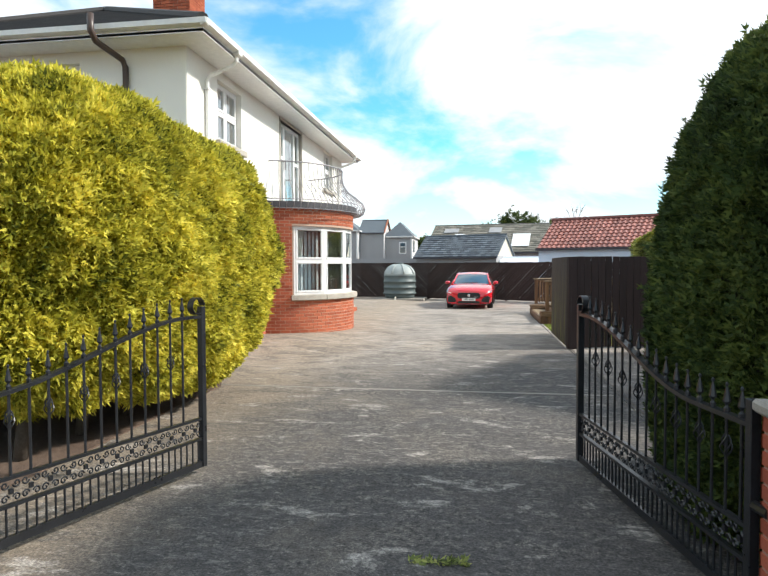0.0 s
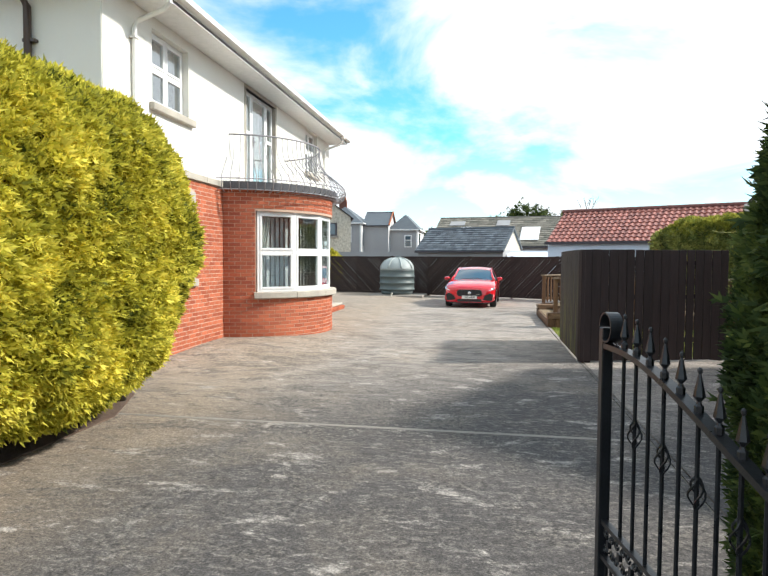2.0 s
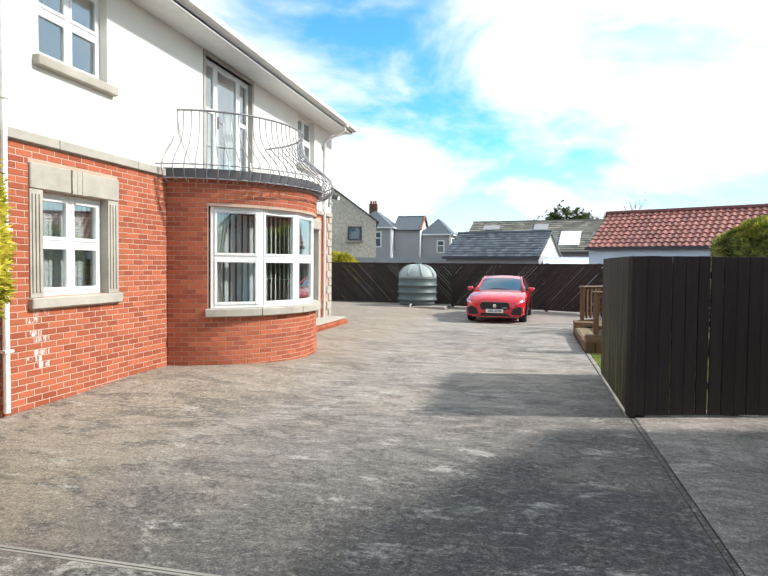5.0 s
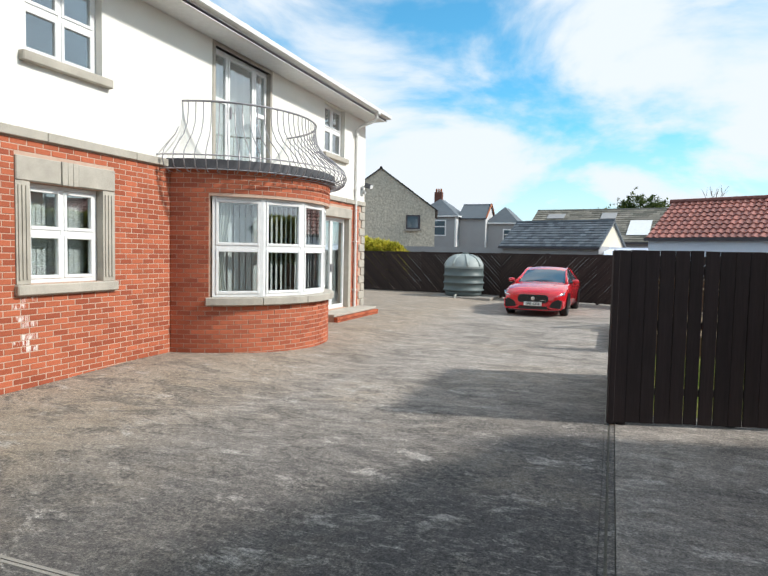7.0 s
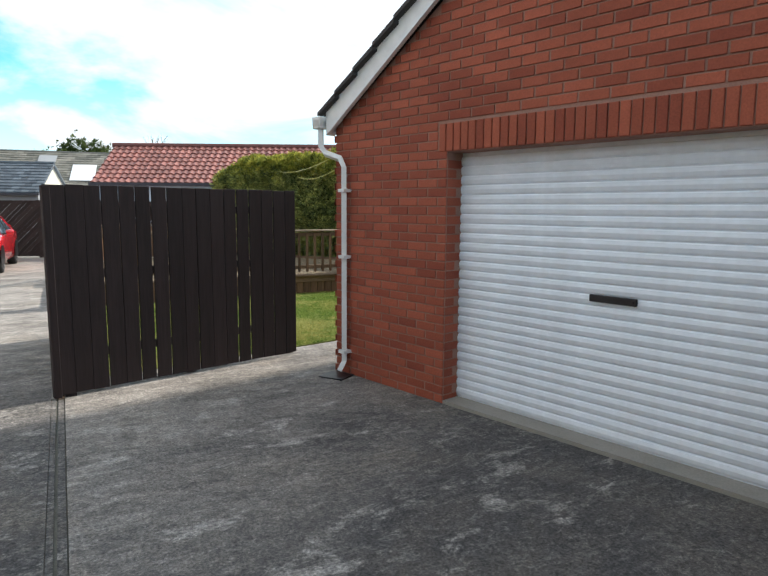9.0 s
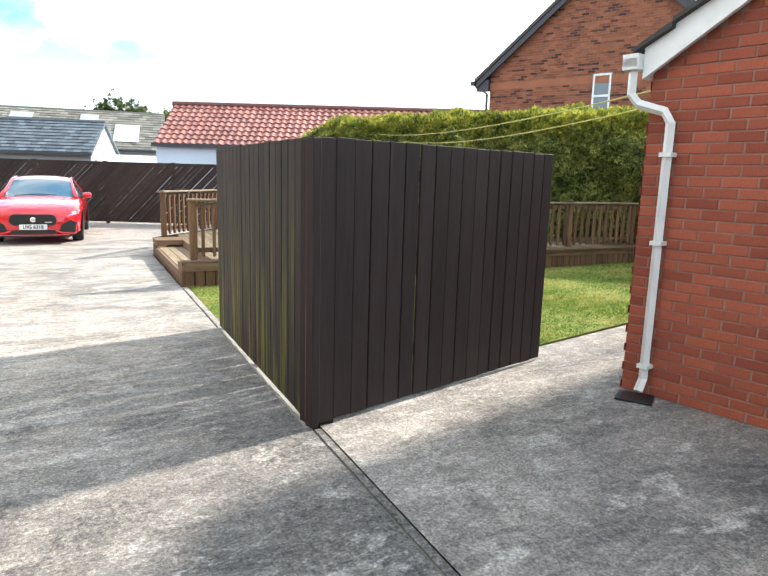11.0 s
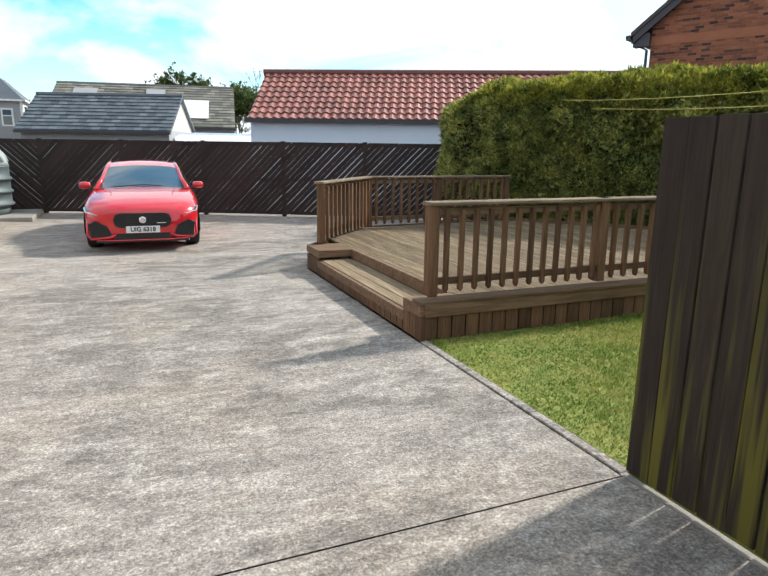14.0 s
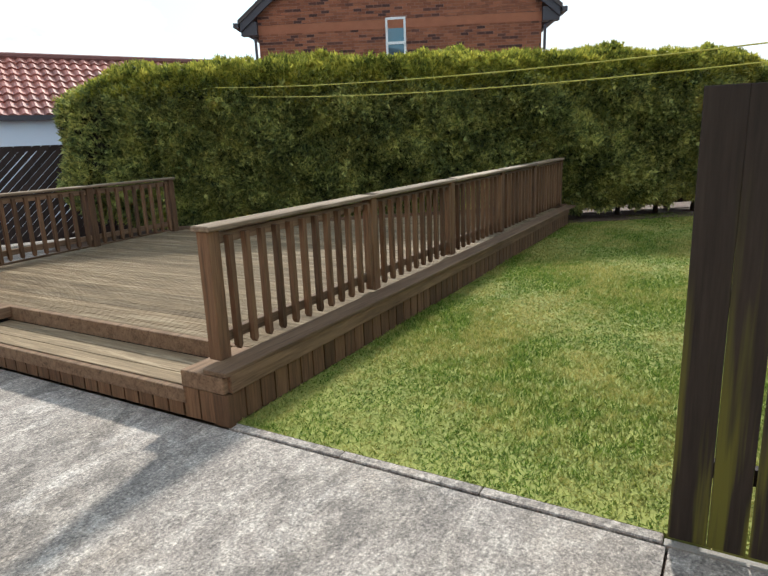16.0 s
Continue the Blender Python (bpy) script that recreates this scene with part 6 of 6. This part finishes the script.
# ---- neighbouring buildings ----
PEBBLE = surface("pebbledash", (0.40, 0.36, 0.29), (0.60, 0.55, 0.45), 3.5, 7, 0.95, bumps=0.9, dist=0.03)
GREYR = surface("grey_render", (0.30, 0.30, 0.30), (0.38, 0.38, 0.385), 0.6, 30, 0.9)
CREAM = surface("cream_gable", (0.62, 0.56, 0.44), (0.72, 0.66, 0.53), 1, 40, 0.9)
# white with the blue of skylit shade mixed into its colour
WHITEW = surface("shade_blue_white", (0.62, 0.68, 0.80), (0.70, 0.76, 0.86), 0.7, 60, 0.9)
BLUESL = surface("blue_slate", (0.085, 0.10, 0.115), (0.13, 0.15, 0.165), 1.2, 14, 0.6, scale=(1, 1, 3))
OLDSL = surface("old_grey_slate", (0.13, 0.125, 0.105), (0.22, 0.21, 0.18), 0.8, 12, 0.8)
PANTILE = surface("red_pantile", (0.25, 0.085, 0.064), (0.43, 0.18, 0.14), 1.5, 30, 0.5, vary=0.3, spec=0.6)
RIDGET = surface("dark_red_ridge_tile", (0.12, 0.045, 0.038), (0.19, 0.075, 0.062), 2, 30, 0.7)
FARBRICK = brick_mat("far_house_brick", (0.22, 0.085, 0.050), (0.30, 0.118, 0.066), 0.25)
FARBRICKD = brick_mat("far_house_brick_dark", (0.075, 0.04, 0.035), (0.12, 0.055, 0.042), 0.25)
TILEG = surface("brown_grey_tile", (0.06, 0.05, 0.05), (0.10, 0.085, 0.08), 2, 30, 0.8)
PURPLE = plain("dark_fascia", (0.05, 0.045, 0.055), 0.5)


SLATES = brick_mat("blue_grey_slates", (0.075, 0.088, 0.105), (0.125, 0.145, 0.165), 0.3)
OLDSLATES = brick_mat("mossy_slates", (0.12, 0.118, 0.10), (0.20, 0.19, 0.16), 0.35)


def slates(h, w, d, eave, ridge, over, mat, seed, cw=0.30, chh=0.24):
    """Lapped slates on the front slope of a gable_house."""
    rnd = random.Random(seed)
    k = (ridge - eave) / (d / 2)
    run = math.hypot(d / 2 + over, (d / 2 + over) * k)
    top = pose(0, -over, eave - over * k + 0.10, math.degrees(math.atan(k)))
    g = Geo()
    for r in range(int(run / chh)):
        x = -over * 0.6 - (cw / 2 if r % 2 else 0)
        while x < w + over * 0.6 - 0.02:
            x0, x1 = max(x, -over * 0.6), min(x + cw - 0.012, w + over * 0.6)
            if x1 > x0:
                e = rnd.uniform(0, 0.012)
                g.add([(x0, r * chh, 0), (x1, r * chh, 0), (x1, r * chh, 0.026 + e), (x0, r * chh, 0.026 + e), (x1, r * chh + chh, 0.004), (x0, r * chh + chh, 0.004)], [(0, 1, 2, 3), (3, 2, 4, 5), (0, 3, 5), (1, 4, 2)], top)
            x += cw
    part("slate", g, mat, h)["kind"] = "stuff"


def gable_house(name, m, w, d, eave, ridge, wallm, roofm, label, over=0.25, gable_m=None, wins=(), axis="x", lintels=True, verge=None):
    """Local x along the ridge (w), y deep (d); front eave at y 0."""
    h = thing(name, m, label, "building")
    part("wall", Geo().box(0, w, 0, d, 0, eave), wallm, h)
    for x0, x1 in ((0, 0.25), (w - 0.25, w)):
        part("gable", Geo().prism([(0, eave), (d, eave), (d / 2, ridge)], x0, x1, 0), gable_m or wallm, h)
    k = (ridge - eave) / (d / 2)
    for s in (0, 1):
        pts = [(-over, eave - over * k), (d / 2, ridge), (d / 2, ridge + 0.10), (-over, eave - over * k + 0.10)]
        if s:
            pts = [(d - y_, z_) for y_, z_ in reversed(pts)]
        part("roof", Geo().prism(pts, -over * 0.6, w + over * 0.6, 0), roofm, h)
    part("ridge", Geo().tube([(-over * 0.6, d / 2, ridge + 0.09), (w + over * 0.6, d / 2, ridge + 0.09)], 0.09, 6), roofm, h)
    part("gutter", Geo().box(-over * 0.6, w + over * 0.6, -over - 0.08, -over + 0.02, eave - over * k - 0.02, eave - over * k + 0.08), verge or PURPLE, h)
    for (x0, x1, z0, z1, face) in wins:
        wob_ = thing("window", pose(0, 0, 0), "", "")
        wob_.parent = h
        for k_ in ("label", "category"):
            if k_ in wob_:
                del wob_[k_]
        if face == "front":
            wm_ = pose(x0, -0.03, z0)
        else:
            wm_ = pose(w + 0.03, x0, z0, 0, 0, 90) if face == "right" else pose(-0.03, x1, z0, 0, 0, 270)
        ww, hh = x1 - x0, z1 - z0
        part("frame", Geo(wm_).box(0, 0.06, -0.02, 0.04, 0, hh).box(ww - 0.06, ww, -0.02, 0.04, 0, hh).box(0, ww, -0.02, 0.04, 0, 0.06).box(0, ww, -0.02, 0.04, hh - 0.06, hh).box(0, ww, -0.015, 0.04, hh * 0.5 - 0.03, hh * 0.5 + 0.03), UPVC, wob_)
        part("pane", Geo(wm_).box(0.05, ww - 0.05, 0.0, 0.03, 0.05, hh - 0.05), CARGLASS, wob_)
        part("sill", Geo(wm_).box(-0.08, ww + 0.08, -0.09, 0.04, -0.09, 0.0), CONC2, wob_)
    return h


# long white outbuilding with red pantiles
RM = pose(3.26, 31.93, -0.09, 0, 0, -26.8)
ob_ = thing("outbuilding", RM, "long white-walled outbuilding with a red pantile roof", "building")
part("wall", Geo().box(0, 13, 0, 4.4, 0, 2.62), WHITEW, ob_)
part("gable", Geo().prism([(0, 2.62), (4.4, 2.62), (2.2, 4.05)], 0, 0.2, 0).prism([(0, 2.62), (4.4, 2.62), (2.2, 4.05)], 12.8, 13, 0), WHITEW, ob_)
part("fascia", Geo().box(-0.1, 13.1, -0.20, -0.12, 2.48, 2.60), PURPLE, ob_, "dark gutter board")
part("rear_slope", Geo().prism([(2.2, 4.08), (4.6, 2.52), (4.6, 2.6), (2.2, 4.16)], -0.1, 13.1, 0), PANTILE, ob_)
part("ridge", Geo().tube([(-0.12, 2.2, 4.15), (13.1, 2.2, 4.15)], 0.11, 8), RIDGET, ob_)
g = Geo()
slope = math.atan2(4.10 - 2.55, 2.36)
cl_ = math.hypot(4.10 - 2.55, 2.36)
nrow, tw = 9, 0.245
tile = Geo()
prof_ = [(0, 0.0), (0.05, 0.045), (0.11, 0.060), (0.17, 0.025), (0.245, 0.0)]
hh = cl_ / nrow
tile.add([(x_, 0, z_ + 0.045) for x_, z_ in prof_] + [(x_, hh, z_) for x_, z_ in prof_] + [(x_, 0, z_ - 0.01) for x_, z_ in prof_],
         [(i, i + 1, i + 6, i + 5) for i in range(4)] + [(i + 10, i + 11, i + 1, i) for i in range(4)])
items = []
rest = Geo()
TM = pose(0, -0.16, 2.56, math.degrees(slope), 0, 0)
for r in range(nrow):
    for c in range(53):
        mm = TM @ pose(-0.05 + c * tw, r * hh, 0)
        if c < 33:
            items.append((0, mm))
        else:
            rest.add(tile.v, tile.f, mm)
pieces("roof_tile", PANTILE, ob_, items, {0: tile})
part("roof_tiles", rest, PANTILE, ob_)["kind"] = "stuff"

shed_ = gable_house("shed", pose(-3.7, 39.3, 0, 0, 0, -19), 5.3, 3.6, 2.25, 3.50, GREYR, BLUESL, "low building with a blue-grey slate roof and cream gable", 0.2, CREAM)
big = gable_house("barn", pose(-3.9, 48.5, 0, 0, 0, -9), 9.2, 8.0, 2.7, 4.95, GREYR, OLDSL, "old barn with a mossy grey slate roof and rooflights", 0.2)
slates(shed_, 5.3, 3.6, 2.25, 3.50, 0.2, SLATES, 3)
slates(big, 9.2, 8.0, 2.7, 4.95, 0.2, OLDSLATES, 5, 0.42, 0.32)
kb = math.atan2(4.95 - 2.7, 4.0)
for x_, y_, w_, l_ in ((1.9, 1.9, 0.8, 0.6), (4.6, 2.6, 1.0, 0.9), (6.6, 0.5, 1.35, 2.1), (0.9, 2.7, 1.2, 0.7)):
    part("rooflight", Geo(pose(x_, y_, 2.7 + y_ * math.tan(kb) + 0.16, math.degrees(kb))).box(0, w_, 0, l_, 0, 0.03), UPVC if w_ > 1.3 or w_ < 0.9 else GREYR, big)
gable_house("lean_to", pose(1.6, 37.5, 0), 3.0, 3.0, 1.75, 2.05, GREYR, WHITEW, "low white-roofed shed behind the fence", 0.1)
# pebbledashed house: its gable faces the yard
st = gable_house("stone_house", pose(-9.35, 45.6, 0, 0, 0, 106), 9.0, 7.4, 4.68, 7.38, PEBBLE, SLATE, "pebbledashed house gable with one small dark window", 0.12, PEBBLE)
wobj = thing("window", pose(-11.2, 45.03, 3.35, 0, 0, 16), "small dark-framed window in the pebbledashed gable", "window", kind="structure")
part("frame", Geo().box(0, 0.95, -0.06, 0.0, 0, 0.95), PURPLE, wobj)
part("pane", Geo().box(0.10, 0.80, -0.075, -0.055, 0.10, 0.85), CARGLASS, wobj)
part("sill", Geo().box(-0.12, 1.05, -0.14, 0.0, -0.12, 0.0), CONC2, wobj)
PALEW = surface("pale_painted_wall", (0.52, 0.52, 0.52), (0.64, 0.64, 0.64), 0.7, 60, 0.9)
# terrace of grey houses further back
def hip_house(x, y, w, d, eave, ridge, label, wins, chim_=True):
    h = thing("grey_house", pose(x, y, 0), label, "building", "far houses")
    part("wall", Geo().box(0, w, 0, d, 0, eave), GREYR, h)
    k = min(w, d) / 2
    part("roof", Geo().add([(-0.2, -0.2, eave), (w + 0.2, -0.2, eave), (w + 0.2, d + 0.2, eave), (-0.2, d + 0.2, eave), (w / 2, k, ridge), (w / 2, d - k, ridge)], [(0, 1, 4), (1, 2, 5, 4), (2, 3, 5), (3, 0, 4, 5), (3, 2, 1, 0)]), BLUESL, h)
    part("gutter", Geo().box(-0.25, w + 0.25, -0.3, -0.2, eave - 0.1, eave + 0.03), UPVC, h)
    part("gutter", Geo().box(w + 0.2, w + 0.3, -0.3, d, eave - 0.1, eave + 0.03), UPVC, h)
    part("corner_pipe", Geo().box(w - 0.12, w + 0.02, -0.06, 0.0, 0, eave), UPVC, h)
    for x0, z0, w_, h_ in wins:
        wn_ = part("window", Geo().box(x0, x0 + w_, -0.08, 0.0, z0, z0 + h_), UPVC, h)
        part("pane", Geo().box(x0 + 0.12, x0 + w_ - 0.12, -0.10, -0.07, z0 + 0.12, z0 + h_ * 0.55).box(x0 + 0.12, x0 + w_ - 0.12, -0.10, -0.07, z0 + h_ * 0.62, z0 + h_ - 0.12), CARGLASS, wn_)
    part("side_wall", Geo().box(w, w + 0.05, 0.0, d, 0, eave - 0.02), PALEW, h, "pale painted side wall")
    part("side_window", Geo().box(w + 0.05, w + 0.09, 0.9, 2.0, 3.2, 4.5), CARGLASS, h)
    if chim_:
        c = part("chimney", Geo().box(w * 0.35, w * 0.35 + 0.8, k, k + 0.5, ridge - 0.5, ridge + 0.7), FARBRICKD, h)
        for i in range(3):
            part("chimney_pot", Geo().lathe([(0.11, 0), (0.09, 0.35)], 8, pose(w * 0.35 + 0.15 + 0.25 * i, k + 0.25, ridge + 0.7)), FARBRICK, c)
    return h


hip_house(-17.2, 65, 4.5, 6, 5.5, 7.4, "grey rendered house with slate roof and chimney", [(2.2, 3.5, 1.3, 1.6)])
mid_ = gable_house("grey_house", pose(-12.7, 66, 0), 2.7, 5.0, 5.3, 6.75, GREYR, BLUESL, "grey rendered house with slate roof and pale gable", 0.15, PALEW)
mid_["group"] = "far houses"
part("side_wall", Geo().box(2.7, 2.74, 0, 5.0, 0, 5.3), PALEW, mid_, "pale painted side wall")
part("verge", Geo().tube([(2.82, -0.1, 5.32), (2.82, 2.5, 6.9), (2.82, 5.1, 5.32)], 0.09, 5), FARBRICK, mid_)
hip_house(-10.0, 67, 3.0, 6, 4.9, 6.6, "grey rendered house with slate roof", [(1.6, 3.0, 0.8, 1.3)], False)
part("yard_wall", Geo().box(-13.5, -3.8, 41.0, 41.3, 0, 2.15), GREYR)
tagged(bpy.data.objects["yard_wall"], "long grey rendered yard wall", "wall", kind="structure")

# brick house behind the hedge
e1, e2 = Vector((13.53, 27.51, 0)), Vector((17.43, 19.71, 0))
dd = e2 - e1
gw = dd.length - 0.9
BM = Matrix.Translation(e1 + dd.normalized() * 0.45) @ pose(0, 0, 0, 0, 0, math.degrees(math.atan2(dd.y, dd.x)))
bh = thing("brick_house", BM, "two-storey brown-red brick house with dark bargeboards", "building")
EVE, PK = 5.15, 5.15 + gw / 2 * 0.80
g = Geo().box(0, gw, 0, 8, 0, EVE).prism([(0, EVE), (gw, EVE), (gw / 2, PK)], 0, 8, 1)
part("wall", g, MORTAR2, bh)
rest, dk = Geo(), Geo()
rnd = random.Random(9)
cb = {}
for r in range(int(PK / 0.075)):
    z = r * 0.075
    if z < 2.4:
        continue
    lim = 0 if z + H < EVE else (z + H - EVE) / 0.80
    x_ = -((L + J) / 2 if r % 2 else 0)
    while x_ < gw:
        a, b = max(lim, x_), min(gw - lim, x_ + L)
        if b - a > 0.04 and not (z > 3.55 and z < 4.95 and a > gw / 2 - 0.40 and b < gw / 2 + 0.26):
            (dk if rnd.random() < 0.13 else rest).box(a, b, -0.012, 0.0, z, z + H)
        x_ += L + J
part("brickwork", rest, FARBRICK, bh)["kind"] = "stuff"
part("dark_bricks", dk, FARBRICKD, bh)["kind"] = "stuff"
part("brick_band", Geo().box(0, gw, -0.02, -0.004, 4.62, 4.85), FARBRICK, bh, "paler soldier band")
for s in (0, 1):
    fl_ = Matrix.Identity(4) if not s else Matrix.Translation((gw, 0, 0)) @ Matrix.Diagonal((-1, 1, 1, 1))
    part("barge_board", Geo().prism([(-0.45, EVE - 0.36 - 0.10), (gw / 2, PK - 0.10), (gw / 2, PK + 0.20), (-0.45, EVE - 0.36 + 0.16)], -0.22, -0.16, 1, fl_), PURPLE, bh, "dark bargeboard")
    part("roof", Geo().prism([(-0.5, EVE - 0.40 + 0.12), (gw / 2, PK + 0.12), (gw / 2, PK + 0.24), (-0.5, EVE - 0.40 + 0.24)], -0.26, 8.2, 1, fl_), TILEG, bh)
    part("eave_box", Geo().box(-0.45, 0.0, -0.16, 0.1, EVE - 0.55, EVE - 0.20, fl_), PURPLE, bh)
    part("gutter", Geo().box(-0.62, -0.48, -0.3, 8.2, EVE - 0.36, EVE - 0.24, fl_), PURPLE, bh)
    part("downpipe", Geo().tube([(-0.5, -0.12, EVE - 0.4), (-0.08, -0.08, EVE - 0.65), (-0.04, -0.08, 0)], 0.04, 6, fl_), PURPLE, bh)
wx = gw / 2 - 0.35
wd_ = part("window", Geo().box(wx, wx + 0.06, -0.03, 0.03, 3.6, 4.9).box(wx + 0.50, wx + 0.56, -0.03, 0.03, 3.6, 4.9).box(wx, wx + 0.56, -0.03, 0.03, 3.6, 3.66).box(wx, wx + 0.56, -0.03, 0.03, 4.84, 4.9).box(wx, wx + 0.56, -0.04, 0.03, 4.2, 4.27), UPVC, bh)
part("pane", Geo().box(wx + 0.05, wx + 0.51, -0.015, 0.01, 3.65, 4.85), CARGLASS, wd_)

# ---- small things ----
for zz, y1 in ((2.52, 0.0), (2.34, 0.6)):
    cl2 = thing("washing_line", pose(0, 0, 0), "thin yellow plastic washing line above the lawn", "washing line", "washing lines")
    p0, p1 = Vector((4.91, 12.39, 2.34 if y1 == 0 else 2.22)), Vector((7.4 + y1 * 0.6, 23.0 - y1, 2.62 if y1 == 0 else 2.45))
    part("cord", Geo().tube([p0.lerp(p1, t) - Vector((0, 0, 0.16 * 4 * t * (1 - t))) for t in np.linspace(0, 1, 14)], 0.006, 4), plain("yellow_cord", (0.5, 0.45, 0.08), 0.5) if zz > 2.4 else bpy.data.materials["yellow_cord"], cl2)


def bare_tree(x, y, h, label, leafy=False, spread=0.5):
    t = thing("tree", pose(x, y, 0), label, "tree", "far trees")
    tr = Geo()
    tips = []
    rnd = random.Random(int(x * 10))

    def grow(p, d, ln, r, lev):
        q = p + d * ln
        tr.tube([p, p.lerp(q, 0.5) + Vector((rnd.uniform(-1, 1), rnd.uniform(-1, 1), 0)) * ln * 0.05, q], [r, r * 0.8, r * 0.6], 5)
        tips.append(q)
        if lev:
            for _ in range(3 if lev > 1 else 4):
                grow(q, (d + Vector((rnd.uniform(-1, 1), rnd.uniform(-1, 1), rnd.uniform(-0.2, 0.6))) * spread).normalized(), ln * rnd.uniform(0.55, 0.8), r * 0.55, lev - 1)
    grow(Vector((0, 0, 0)), Vector((0, 0, 1)), h * 0.38, h * 0.02, 4)
    part("trunk", tr, BARK, t, "bare branches" if not leafy else "")
    if leafy:
        pts = np.array([tuple(p) for p in tips if p.z > h * 0.4])
        pts = np.repeat(pts, 12, 0) + rng.normal(0, h * 0.05, (len(pts) * 12, 3))
        v, f = sprays(pts, rng.normal(0, 1, pts.shape), h * 0.06)
        arr_mesh("crown", v, f, GREEN, t)
    return t


bare_tree(9.2, 60, 6.3, "bare winter tree far behind the outbuilding", False, 0.6)
bare_tree(3.3, 62, 5.8, "rounded dark evergreen tree far away", True, 0.75)
bare_tree(6.4, 52, 4.6, "rounded dark evergreen tree beside the barn", True, 0.75)
bare_tree(-6.0, 75, 5.0, "small dark tree between far roofs", True, 0.7)
tw_ = thing("fallen_twig", pose(0.05, 3.45, 0.0), "small broken green twig lying on the concrete", "twig")
pts = np.array([[0.03 * i - 0.15, 0.01 * math.sin(i), 0.012] for i in range(11)])
v, f = sprays(np.repeat(pts, 3, 0), np.tile(np.array([[0.5, 0.3, 0.1]]), (33, 1)), 0.05, 0.0)
arr_mesh("leaves", v, f, MIXED, tw_)
